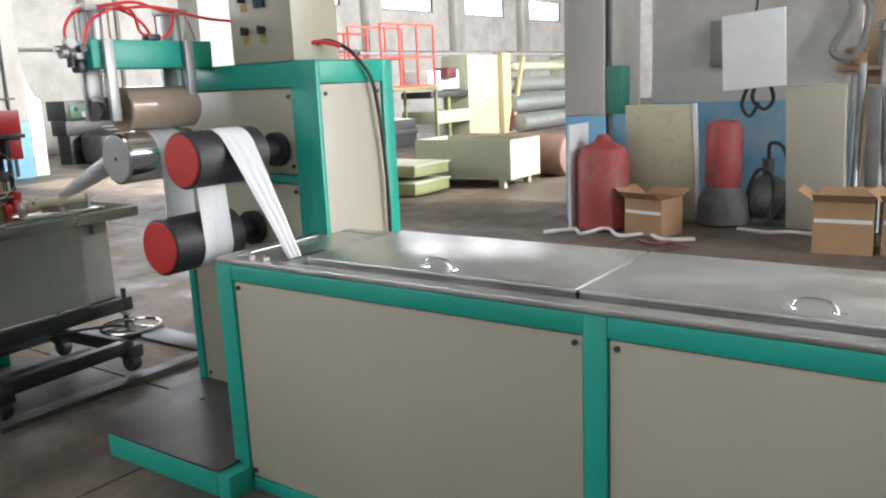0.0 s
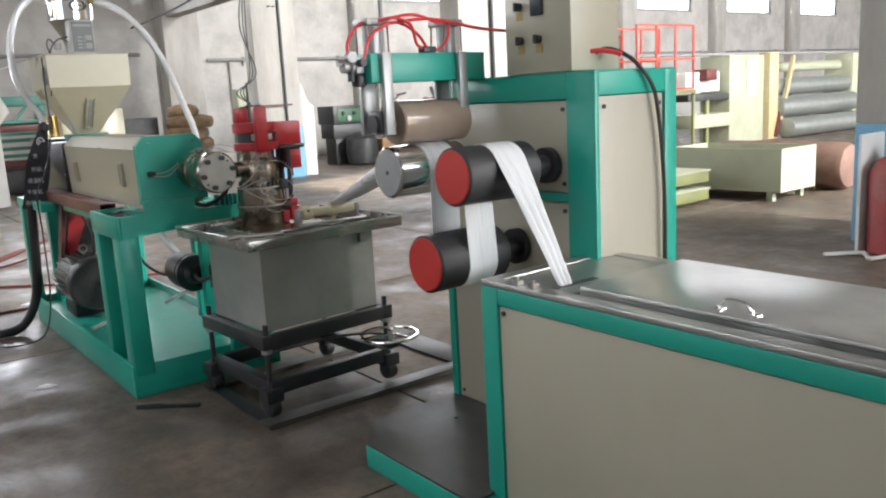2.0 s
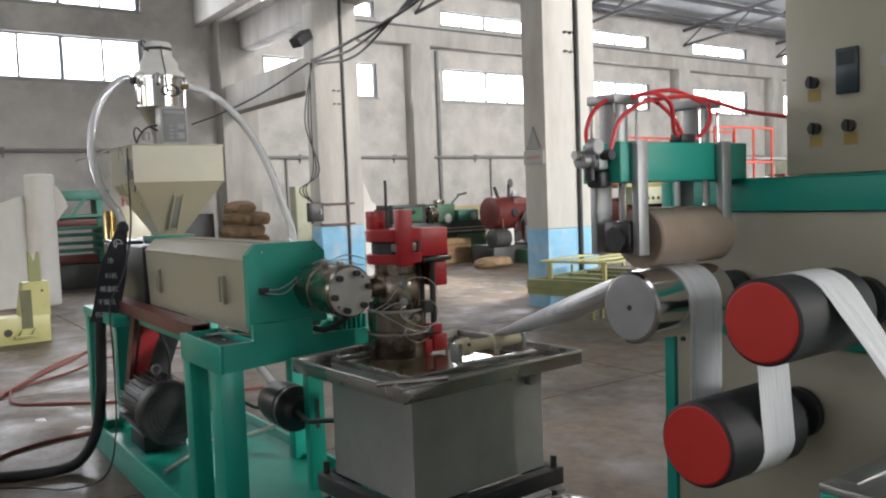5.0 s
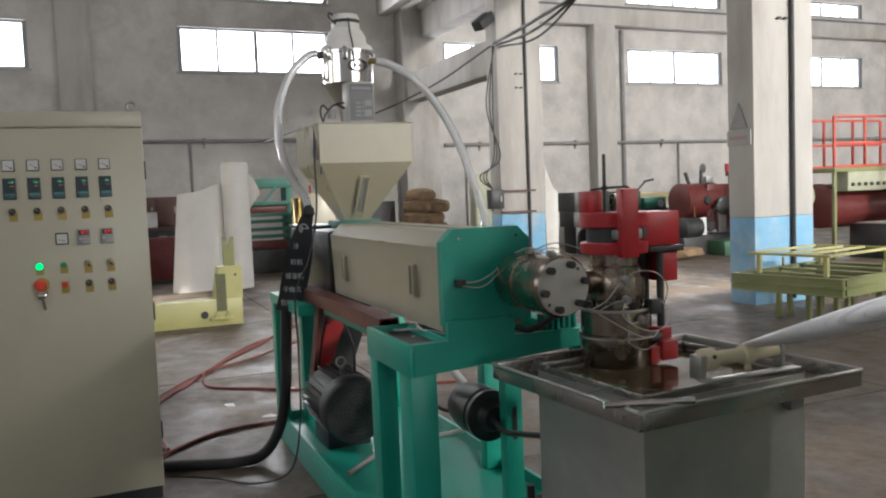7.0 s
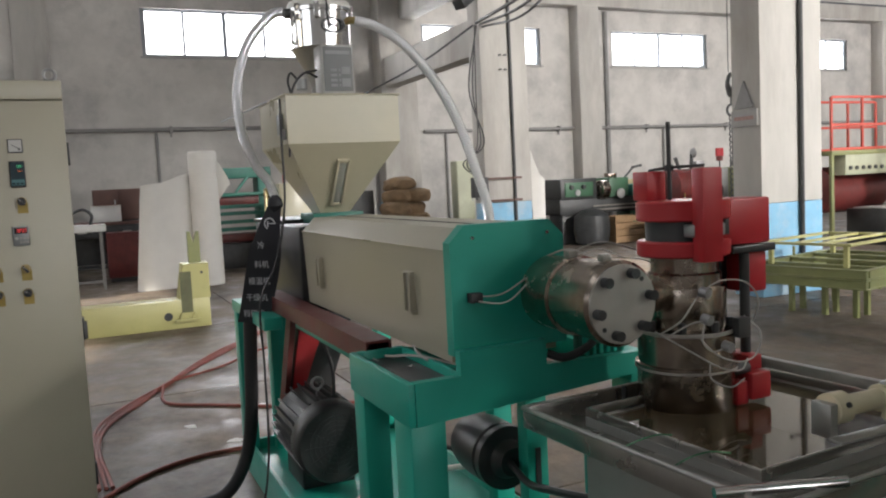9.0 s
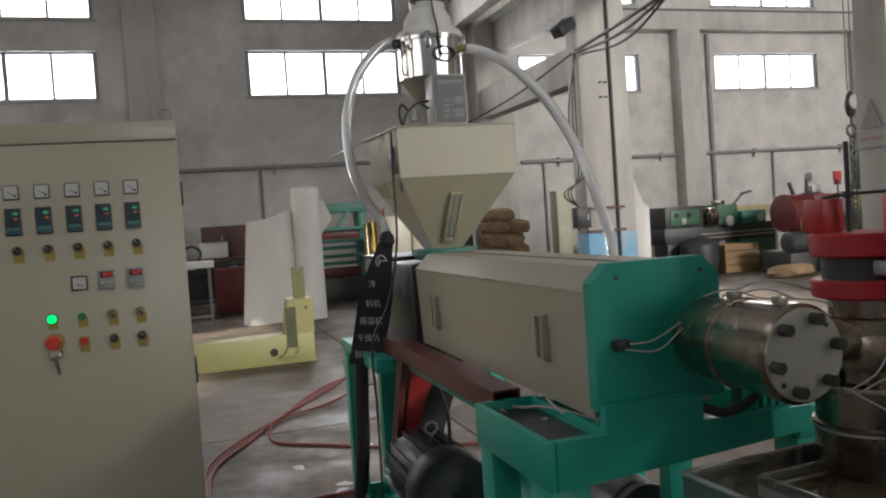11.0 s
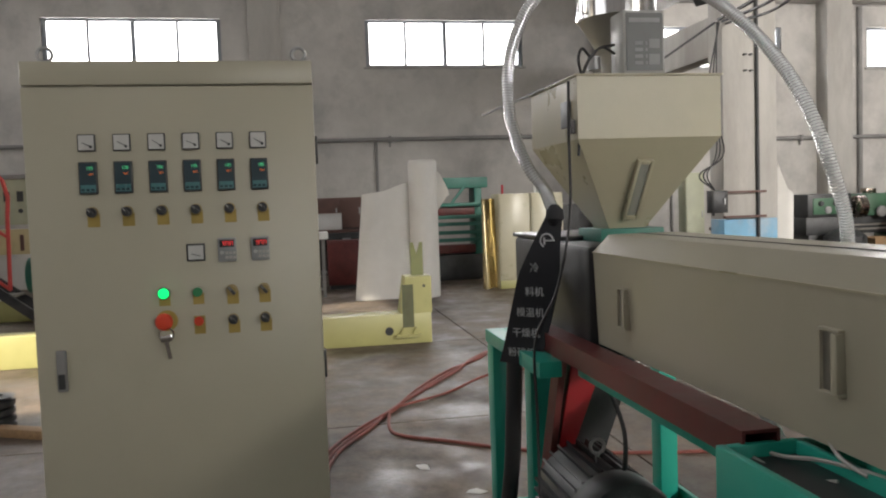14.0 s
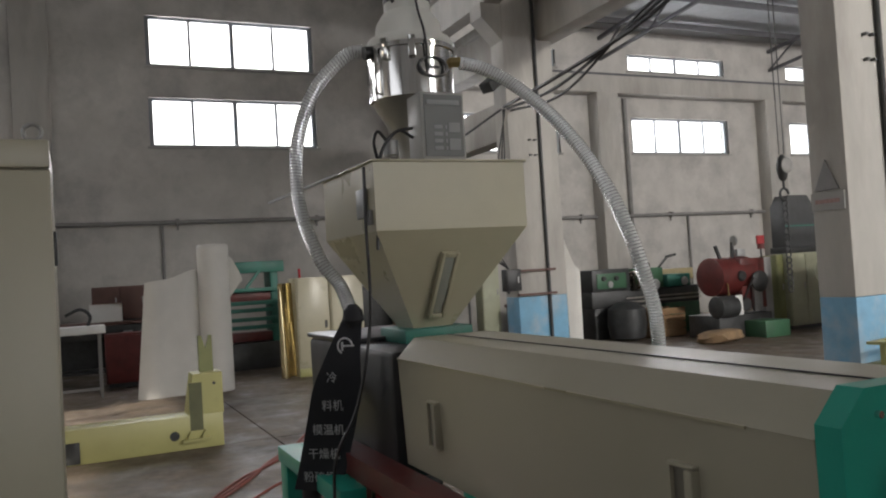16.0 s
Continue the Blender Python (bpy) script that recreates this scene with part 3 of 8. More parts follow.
def cooling_tank():
    x0, x1, y0, y1 = -2.87, 2.75, 1.984, 2.615
    t = thing("cooling_tank", ((x0 + x1) / 2, (y0 + y1) / 2, 0), "long water tank with teal frame, beige panels and steel lids", "water tank")
    posts = [(-2.87, -2.79), (-1.463, -1.398), (-0.035, 0.037), (1.385, 1.457), (2.67, 2.75)]
    for a, b in posts:
        for ya, yb in ((y0, y0 + 0.06), (y1 - 0.06, y1)):
            part("post", b_box(a, b, ya, yb, 0, 0.838, 0.004), M_TEAL, t)
    for (a, b), (c, d) in zip(posts, posts[1:]):
        for ya, yb in ((y0 + 0.002, y0 + 0.06), (y1 - 0.06, y1 - 0.002)):
            part("top_rail", b_box(b, c, ya, yb, 0.782, 0.838, 0.003), M_TEAL, t)
            part("bottom_rail", b_box(b, c, ya, yb, 0.0, 0.045, 0.003), M_TEAL, t)
        p = part("panel", b_box(b + 0.004, c - 0.004, y0 + 0.008, y0 + 0.028, 0.049, 0.778, 0.003), M_BEIGE, t)
        for sx in (b + 0.025, c - 0.025):
            for sz in (0.075, 0.758):
                part("screw", screw_heads(bmesh.new(), [(sx, y0 + 0.007, sz)], 'Y'), M_DARK, p)
        part("back_panel", b_box(b + 0.004, c - 0.004, y1 - 0.028, y1 - 0.01, 0.049, 0.778), M_BEIGE, t)
    part("end_panel", b_box(x0 + 0.012, x0 + 0.03, y0 + 0.06, y1 - 0.06, 0.05, 0.77, 0.003), M_BEIGE, t)
    part("end_rail", b_box(x0 + 0.001, x0 + 0.06, y0 + 0.06, y1 - 0.06, 0.782, 0.838, 0.003), M_TEAL, t)
    lip = bmesh.new()
    for a in ((x0 - 0.004, x1 + 0.004, y0 + 0.004, y0 + 0.06), (x0 - 0.004, x1 + 0.004, y1 - 0.05, y1 + 0.004), (x0 - 0.004, x0 + 0.05, y0 + 0.06, y1 - 0.05), (x1 - 0.05, x1 + 0.004, y0 + 0.06, y1 - 0.05)):
        box(lip, *a, 0.839, 0.858, 0.003)
    part("lip", lip, M_STEEL, t, "stainless steel lip")
    part("basin", b_box(x0 + 0.05, x1 - 0.05, y0 + 0.06, y1 - 0.06, 0.45, 0.70), M_DULLSTEEL, t)
    part("water", b_box(x0 + 0.051, x1 - 0.051, y0 + 0.061, y1 - 0.061, 0.701, 0.80), M_WATER, t)
    for i, (a, b) in enumerate(((-2.50, -1.522), (-1.512, -0.35), (-0.34, 0.85), (0.86, 2.70))):
        bm = b_box(a, b, y0 + 0.085, y1 - 0.035, 0.860, 0.876, 0.003)
        box(bm, a, b, y0 + 0.085, y0 + 0.092, 0.846, 0.8605)
        lid = part("lid", bm, M_STEEL, t, "brushed steel lid")
        hx = {0: -2.0, 1: -0.95, 2: 0.25, 3: 1.8}[i]
        h = bmesh.new()
        yy = y0 + 0.13
        tube(h, [(hx - 0.047, yy, 0.873), (hx - 0.044, yy, 0.889), (hx - 0.025, yy, 0.904), (hx + 0.025, yy, 0.904), (hx + 0.044, yy, 0.889), (hx + 0.047, yy, 0.873)], 0.005, 8, 5)
        for s in (-1, 1):
            box(h, hx + s * 0.052 - 0.016, hx + s * 0.052 + 0.016, yy - 0.011, yy + 0.011, 0.8761, 0.880)
        part("handle", h, M_CHROME, lid, "chrome bow handle")
    for xx in (-2.72, -2.65):
        bm = b_box(xx - 0.012, xx + 0.012, y0 + 0.02, y0 + 0.045, 0.8585, 0.872)
        cyl(bm, (xx, y0 + 0.032, 0.872), (xx, y0 + 0.032, 0.882), 0.006, seg=8)
        part("guide_clamp", bm, M_DULLSTEEL, t)
    part("end_cover", b_box(x0 + 0.051, -2.512, y0 + 0.061, y1 - 0.051, 0.842, 0.854, 0.002), M_STEEL, t, "flat steel end cover")
    part("web_slot", b_box(-2.615, -2.585, y0 + 0.075, y0 + 0.27, 0.8542, 0.8554), M_DARK, t)


cooling_tank()


# ---------------------------------------------------------------- haul-off stand with rolls
RC = [(-3.41, 1.19), (-3.02, 1.19), (-3.205, 0.86)]


def haul_off():
    t = thing("haul_off_stand", (-3.24, 2.69, 0), "teal steel stand with beige panels carrying three take-up rolls", "machine")
    xa, xb, ya, yb, top = -3.685, -2.787, 2.475, 2.94, 1.525
    for x in (xa, xb - 0.14):
        w = 0.04 if x == xa else 0.14
        for y in (ya, yb - 0.07):
            part("post", b_box(x, x + w, y, y + (0.07 if x == xa or y > ya else 0.022), 0.1015, top, 0.004), M_TEAL, t)
    for y in (ya, yb - 0.07):
        part("top_rail", b_box(xa + 0.04, xb - 0.14, y + 0.002, y + 0.07, 1.43, top - 0.002, 0.004), M_TEAL, t)
        part("middle_rail", b_box(xa + 0.04, xb - 0.14, y + 0.002, y + 0.07, 1.052, 1.085, 0.003), M_TEAL, t)
        part("bottom_rail", b_box(xa + 0.04, xb - 0.14, y + 0.032, y + 0.07, 0.1015, 0.16, 0.003), M_TEAL, t)
    for x in (xa, xb - 0.07):
        yf = ya + (0.07 if x == xa else 0.023)
        part("side_rail", b_box(x + 0.002, x + 0.068, yf, yb - 0.07, 1.44, top - 0.002, 0.003), M_TEAL, t)
        part("side_rail", b_box(x + 0.002, x + 0.068, yf, yb - 0.07, 0.1015, 0.16, 0.003), M_TEAL, t)
    part("top_plate", b_box(xa + 0.005, xb - 0.005, ya + 0.005, yb - 0.005, top - 0.001, top + 0.004), M_TEAL, t)
    for z0, z1 in ((1.085, 1.43), (0.10, 1.052)):
        p = part("front_panel", b_box(xa + 0.042, xb - 0.142, ya + 0.012, ya + 0.03, z0 + 0.003, z1 - 0.003, 0.003), M_BEIGE, t)
        for x in (xa + 0.07, xb - 0.165):
            for z in (z0 + 0.035, z1 - 0.035):
                part("screw", screw_heads(bmesh.new(), [(x, ya + 0.011, z)], 'Y'), M_DARK, p)
    p = part("side_panel", b_box(xb - 0.03, xb - 0.006, ya + 0.024, yb - 0.080, 0.163, 1.437, 0.003), M_BEIGESTAIN, t)
    for y in (ya + 0.05, yb - 0.105):
        for z in (0.2, 1.40):
            part("screw", screw_heads(bmesh.new(), [(xb - 0.005, y, z)], 'X'), M_DARK, p)
    part("far_panel", b_box(xa + 0.012, xa + 0.03, ya + 0.073, yb - 0.073, 0.163, 1.437), M_BEIGE, t)
    part("back_panel", b_box(xa + 0.042, xb - 0.142, yb - 0.03, yb - 0.012, 0.163, 1.43), M_BEIGE, t)
    # foot platform
    outline = [(-3.495, 1.876), (-2.84, 1.876), (-2.84, 1.981), (-2.873, 1.981), (-2.873, yb), (-3.69, yb), (-3.69, 2.02)]
    part("foot_plate", prism(bmesh.new(), outline, 'Z', 0.093, 0.101), M_GREASEPLATE, t, "dark greasy steel foot plate with a clipped corner")
    part("foot_edge", b_box(-3.508, -2.84, 1.872, 1.892, 0.0, 0.0925, 0.006), M_TEAL, t)
    part("foot_end", b_box(-2.839, -2.775, 1.872, 1.981, 0.0, 0.0925, 0.004), M_TEAL, t)
    part("foot_side", b_box(-3.688, -3.67, 2.03, yb, 0.0, 0.0925, 0.003), M_TEAL, t)
    part("foot_core", b_box(-3.48, -2.89, 2.03, yb - 0.02, 0.0, 0.092), M_DARK, t)
    part("plate_bolt", b_cyl((-3.45, 2.30, 0.1005), (-3.45, 2.30, 0.106), 0.011, seg=10), M_DARK, t)
    # rolls
    for k, (cx, cz) in enumerate(RC):
        r = (0.098, 0.102, 0.108)[k]
        y_out = 2.005
        roll = part(("chill_roll", "rubber_roll", "rubber_roll")[k], lathe(bmesh.new(), (cx, 0, cz), [(r - 0.006, y_out), (r, y_out + 0.006), (r, 2.330), (r - 0.004, 2.335), (r * 0.4, 2.336), (r * 0.4, 2.4745)], 'Y', 48), (M_CHROME, M_RUBBER, M_RUBBER)[k], t,
                    ("polished steel roll", "black rubber roll", "black rubber roll")[k])
        part("end_disc", lathe(bmesh.new(), (cx, 0, cz), [(0.004, y_out - 0.004), (r - 0.012, y_out - 0.004), (r - 0.008, y_out - 0.0005)], 'Y', 48), (M_GALV, M_REDDISC, M_REDDISC)[k], roll, ("turned grey end", "red painted end", "red painted end")[k])
        if k == 0:
            part("centre_hole", lathe(bmesh.new(), (cx, 0, cz), [(0.001, y_out - 0.006), (0.007, y_out - 0.006), (0.008, y_out - 0.0042)], 'Y', 14), M_DARK, roll)
        part("bearing_flange", lathe(bmesh.new(), (cx, 0, cz), [(r * 0.42, 2.445), (r * 0.66, 2.446), (r * 0.66, 2.4745)], 'Y', 40), M_RUBBER, t)
    # pressing roll on its yoke
    part("press_roll", lathe(bmesh.new(), (-3.41, 0, 1.375), [(0.02, 1.99), (0.02, 2.045), (0.078, 2.046), (0.083, 2.052), (0.083, 2.36), (0.078, 2.366), (0.02, 2.368), (0.02, 2.40)], 'Y', 48), M_TAN, t, "tan rubber pressing roll with a shiny face")
    part("beam", b_box(-3.50, -3.365, 1.93, 2.474, 1.527, 1.632, 0.004), M_TEAL, t, "teal cantilever beam")
    for y in (1.955, 2.31):
        part("yoke_plate", b_box(-3.363, -3.34, y + 0.012, y + 0.052, 1.335, 1.634, 0.003), M_GALV, t, "bare metal yoke plate")
        part("yoke_plate", b_box(-3.50, -3.478, y, y + 0.065, 1.335, 1.53, 0.003), M_GALV, t)
        bb = part("bearing_block", b_box(-3.455, -3.365, y + 0.002, y + 0.06, 1.34, 1.425, 0.008), M_BLACKPAINT, t, "black bearing block")
        part("bearing_ring", lathe(bmesh.new(), (-3.41, 0, 1.376), [(0.034, y - 0.008), (0.034, y + 0.002)], 'Y', 24), M_DARK, bb)
        part("piston_rod", b_cyl((-3.41, y + 0.03, 1.425), (-3.41, y + 0.03, 1.526), 0.011, seg=14), M_CHROME, t)
    for y in (1.995, 2.345):
        c = part("air_cylinder", b_cyl((-3.445, y, 1.633), (-3.445, y, 1.735), 0.037, seg=28), M_GALV, t, "aluminium air cylinder")
        part("end_cap", b_box(-3.495, -3.395, y - 0.05, y + 0.05, 1.735, 1.76, 0.004), M_GALV, c)
        for sx in (-1, 1):
            for sy in (-1, 1):
                bm = b_cyl( (-3.445 + sx * 0.042, y + sy * 0.042, 1.632), (-3.445 + sx * 0.042, y + sy * 0.042, 1.735), 0.004, seg=8)
                part("tie_rod", bm, M_CHROME, c)
    v = part("air_regulator", lathe(bmesh.new(), (-3.43, 0, 1.588), [(0.012, 1.845), (0.022, 1.848), (0.022, 1.87), (0.015, 1.873), (0.026, 1.88), (0.026, 1.915), (0.015, 1.918), (0.015, 1.93)], 'Y', 20), M_GALV, t, "grey air regulator")
    part("regulator_bowl", b_cyl((-3.43, 1.885, 1.535), (-3.43, 1.885, 1.575), 0.014, seg=14), M_BLACKPAINT, v)
    part("regulator_body", b_box(-3.46, -3.40, 1.89, 1.926, 1.562, 1.615, 0.006), M_GALV, v)
    part("pressure_gauge", b_cyl((-3.40, 1.862, 1.62), (-3.375, 1.862, 1.62), 0.02, seg=18), M_GALV, v)
    part("gauge_face", b_cyl((-3.3748, 1.862, 1.62), (-3.3742, 1.862, 1.62), 0.017, seg=18), M_DIAL, v)
    part("filter_bowl", b_box(-3.455, -3.40, 1.895, 1.935, 1.515, 1.5605, 0.01), M_BLACKPAINT, v)
    part("regulator_cross", b_cyl((-3.43, 1.83, 1.60), (-3.43, 1.93, 1.60), 0.012, seg=12), M_DULLSTEEL, v)
    part("regulator_knob", b_cyl((-3.40, 1.905, 1.60), (-3.37, 1.905, 1.60), 0.014, seg=14), M_BLACKPAINT, v)
    for pts in ([(-3.43, 1.885, 1.61), (-3.43, 1.875, 1.66), (-3.43, 1.90, 1.71), (-3.42, 1.94, 1.745)],
                [(-3.38, 1.905, 1.60), (-3.37, 1.94, 1.69), (-3.34, 2.0, 1.733), (-3.37, 2.08, 1.738), (-3.38, 2.16, 1.70), (-3.38, 2.2, 1.65)],
                [(-3.36, 1.97, 1.745), (-3.33, 2.02, 1.753), (-3.34, 2.10, 1.73), (-3.36, 2.14, 1.66), (-3.38, 2.2, 1.65)],
                [(-3.36, 1.99, 1.750), (-3.35, 2.12, 1.768), (-3.34, 2.22, 1.743), (-3.37, 2.30, 1.745)],
                [(-3.36, 2.02, 1.738), (-3.34, 2.2, 1.753), (-3.33, 2.42, 1.72), (-3.28, 2.6, 1.70), (-3.2, 2.78, 1.66)],
                [(-3.37, 2.30, 1.745), (-3.35, 2.28, 1.69), (-3.37, 2.25, 1.645), (-3.38, 2.2, 1.65)]):
        part("air_hose", tube(bmesh.new(), pts, 0.006, 8, 8), M_REDHOSE, t, "bright red air hose")
    part("hose_tee", b_box(-3.40, -3.36, 2.17, 2.23, 1.632, 1.655, 0.004), M_BLACKPAINT, t)
    part("power_cable", tube(bmesh.new(), [(-2.93, 2.60, 1.58), (-2.87, 2.635, 1.605), (-2.81, 2.68, 1.575), (-2.775, 2.722, 1.52), (-2.767, 2.776, 1.449), (-2.768, 2.808, 1.334), (-2.768, 2.83, 1.169), (-2.768, 2.842, 0.977), (-2.768, 2.843, 0.818), (-2.768, 2.84, 0.4), (-2.768, 2.84, 0.08)], 0.008, 8, 8), M_RUBBER, t, "black cable running down the side")
    part("air_line", tube(bmesh.new(), [(-2.93, 2.57, 1.595), (-2.88, 2.605, 1.60), (-2.84, 2.645, 1.59), (-2.82, 2.66, 1.58)], 0.009, 8, 8), M_REDHOSE, t)


haul_off()


def take_up_box():
    t = thing("control_box", (-3.06, 2.58, 1.529), "beige steel control box standing on the take-up stand", "control box")
    part("body", b_box(-3.245, -2.90, 2.482, 2.74, 1.53, 2.02, 0.006), M_BEIGE, t)
    f = 2.482
    def knob(x, z, m, r=0.016):
        k = part("selector_knob", b_cyl((x, f - 0.02, z), (x, f, z), r, seg=16), m, t)
        part("knob_grip", b_box(x - 0.004, x + 0.004, f - 0.03, f - 0.019, z - r, z + r), M_DARK, k)
    for x, z in ((-3.16, 1.78), (-3.155, 1.655), (-3.06, 1.655)):
        knob(x, z, M_BLACKPAINT)
        part("label_plate", b_box(x - 0.018, x + 0.018, f - 0.0015, f + 0.001, z - 0.05, z - 0.018), M_LABEL, t)
    d = part("speed_display", b_box(-3.095, -3.035, f - 0.012, f + 0.001, 1.74, 1.86, 0.003), M_SCREEN, t)
    part("display_window", b_box(-3.087, -3.043, f - 0.014, f - 0.0122, 1.815, 1.85), M_LCD, d)
    part("push_button", b_cyl((-2.96, f - 0.02, 1.81), (-2.96, f, 1.81), 0.016, seg=16), M_LIGHTGREY, t)


take_up_box()


# ---------------------------------------------------------------- the white film on its way over the rolls
def arc(c, r, a0, a1, n=12):
    return [(c[0] + r * math.cos(radians(a0 + (a1 - a0) * i / n)), c[1] + r * math.sin(radians(a0 + (a1 - a0) * i / n))) for i in range(n + 1)]


def film_web():
    t = thing("film_strip", (-3.2, 2.2, 0.7), "thin white plastic film strip running over the rolls", "film")
    ya, yb = 2.13, 2.265
    up = arc(RC[0], 0.1005, 105, -8)
    down = arc(RC[2], 0.1105, 188, 352, 16)
    over = arc(RC[1], 0.1045, 192, 32)
    # from the bath roller to the chill roll: a soft flattened tube that closes on the roll
    bm = bmesh.new()
    rings, n = [], 20
    end = up[0]
    for i in range(15):
        s = i / 14
        x, z = -4.33 + s * (end[0] + 4.33), 0.972 + s * (end[1] - 0.972) - 0.010 * math.sin(math.pi * s)
        c = 2.30 + s * (2.198 - 2.30)
        w, h = 0.042 + 0.030 * s, 0.006 + 0.027 * math.sin(math.pi * (0.03 + 0.82 * s))
        ring = []
        for k in range(n):
            a = 2 * math.pi * k / n
            fold = 1 + 0.06 * math.sin(3 * a + 5 * s)
            ring.append(bm.verts.new((x - 0.3 * h * math.sin(a), c + w * math.cos(a) * fold, z + h * math.sin(a) * fold - 0.12 * w * math.cos(a))))
        rings.append(ring)
    for r0, r1 in zip(rings, rings[1:]):
        for k in range(n):
            bm.faces.new((r0[k], r0[(k + 1) % n], r1[(k + 1) % n], r1[k]))
    bm.faces.new(rings[0])
    bm.faces.new(rings[-1][::-1])
    part("slack_web", bm, M_FILM, t, "soft white film tube drawn up from the bath")
    part("wrapped_web", ribbon(bmesh.new(), [((x, ya, z), (x, yb, z)) for x, z in up + down + over], 0.002), M_FILM, t)
    end = over[-1]
    rows = []
    for i in range(11):
        s = i / 10
        x, z = end[0] + s * (-2.60 - end[0]), end[1] + s * (0.838 - end[1])
        rows.append(((x, ya + s * -0.04, z), (x, yb - 0.12 * s, z)))
    bm = bmesh.new()
    sheets = []
    for off in (0.0, 0.0015):
        grid = []
        for i, (a, b) in enumerate(rows):
            a, b = Vector(a), Vector(b)
            line = []
            for k in range(19):
                u = k / 18
                ridge = 0.011 * abs(math.sin(u * math.pi * 3.0 + 0.25 * math.sin(i * 0.7))) ** 0.7 * min(1.0, i / 4)
                line.append(bm.verts.new(a.lerp(b, u) + Vector((0.8, 0, 0.6)) * (ridge + off)))
            grid.append(line)
        sheets.append(grid)
    for n, grid in enumerate(sheets):
        for i in range(len(grid) - 1):
            for k in range(18):
                q = [grid[i][k], grid[i + 1][k], grid[i + 1][k + 1], grid[i][k + 1]]
                bm.faces.new(q if n else q[::-1])
    for k in (0, 18):
        for i in range(len(rows) - 1):
            bm.faces.new([sheets[0][i][k], sheets[0][i + 1][k], sheets[1][i + 1][k], sheets[1][i][k]])
    bmesh.ops.recalc_face_normals(bm, faces=bm.faces)
    part("folded_web", bm, M_FILM, t, "pleated white film running down into the tank")


film_web()


# ---------------------------------------------------------------- bath trolley under the die
def bath_trolley():
    t = thing("bath_trolley", (-4.524, 2.127, 0), "stainless water bath on a black screw-lift trolley", "trolley")
    X0, X1_, Ya, Yb = -4.90, -4.148, 1.698, 2.557
    bx0, bx1, by0, by1 = -4.80, -4.272, 1.815, 2.455
    th = 0.006
    for a in ((bx0, bx1, by0, by0 + th), (bx0, bx1, by1 - th, by1), (bx0, bx0 + th, by0 + th, by1 - th), (bx1 - th, bx1, by0 + th, by1 - th)):
        part("bath_wall", b_box(*a, 0.425, 0.868), M_BATH, t, "dull stainless bath wall")
    part("bath_bottom", b_box(bx0 + th, bx1 - th, by0 + th, by1 - th, 0.425, 0.431), M_BATH, t)
    rim = bmesh.new()
    for a in ((X0, X1_, Ya, Ya + 0.006), (X0, X1_, Yb - 0.006, Yb), (X0, X0 + 0.006, Ya + 0.006, Yb - 0.006), (X1_ - 0.006, X1_, Ya + 0.006, Yb - 0.006)):
        box(rim, *a, 0.838, 0.890, 0.002)
    for a in ((X0 + 0.006, X1_ - 0.006, Ya + 0.006, by0), (X0 + 0.006, X1_ - 0.006, by1, Yb - 0.006), (X0 + 0.006, bx0, by0, by1), (bx1, X1_ - 0.006, by0, by1)):
        box(rim, *a, 0.839, 0.846)
    for a in ((bx0, bx1, by0, by0 + 0.007), (bx0, bx1, by1 - 0.007, by1), (bx0, bx0 + 0.007, by0 + 0.007, by1 - 0.007), (bx1 - 0.007, bx1, by0 + 0.007, by1 - 0.007)):
        box(rim, *a, 0.8685, 0.892, 0.002)
    part("overflow_rim", rim, M_WETSTEEL, t, "folded stainless overflow rim")
    hem = bmesh.new()
    for p, q in (((X0, Ya), (X1_, Ya)), ((X1_, Ya), (X1_, Yb)), ((X1_, Yb), (X0, Yb)), ((X0, Yb), (X0, Ya))):
        cyl(hem, (*p, 0.889), (*q, 0.889), 0.006, seg=10)
    part("rolled_hem", hem, M_STEEL, t, "bright rolled rim edge")
    for y in (2.0, 2.2, 2.4):
        part("rim_bolt", b_cyl((X0 + 0.03, y, 0.846), (X0 + 0.03, y, 0.90), 0.007, seg=8), M_DARK, t)
    part("water", b_box(bx0 + 0.007, bx1 - 0.007, by0 + 0.007, by1 - 0.007, 0.44, 0.862), M_WATER, t, "brown still water")
    part("drain_tap", b_box(bx1 + 0.001, bx1 + 0.03, 2.36, 2.40, 0.77, 0.82, 0.004), M_GALV, t)
    # cradle
    for z, ex in ((0.385, 0.055), (0.160, 0.03)):
        for y in (by0 - ex, by1 + ex - 0.05):
            part("cradle_bar", b_box(bx0 - 0.055, bx1 + 0.055, y, y + 0.05, z - 0.03, z + 0.037, 0.003), M_BLACKPAINT, t)
        for x in (bx0 - 0.055, bx1 + 0.005):
            part("cradle_bar", b_box(x, x + 0.05, by0 + 0.05 - ex, by1 - 0.05 + ex, z - 0.029, z + 0.036, 0.003), M_BLACKPAINT, t)
    for x in (bx0 - 0.03, bx1 + 0.03):
        for y in (by0 - 0.025, by1 + 0.025):
            s = part("lift_screw", b_cyl((x, y, 0.11), (x, y, 0.47), 0.013, seg=12), M_BLACKPAINT, t)
            part("screw_nut", b_cyl((x, y, 0.335), (x, y, 0.352), 0.030, seg=6), M_GALV, s)
            c = part("caster", lathe(bmesh.new(), (x, y, 0.075), [(0.02, -0.028), (0.045, -0.025), (0.05, -0.012), (0.05, 0.012), (0.045, 0.025), (0.02, 0.028)], 'Y', 20), M_RUBBER, t)
            part("caster_fork", b_box(x - 0.045, x + 0.045, y - 0.045, y + 0.045, 0.10, 0.168, 0.008), M_BLACKPAINT, c)
    w = part("hand_wheel", torus(bmesh.new(), (-4.09, 2.39, 0.312), 0.14, 0.009), M_CHROME, t, "chromed hand wheel")
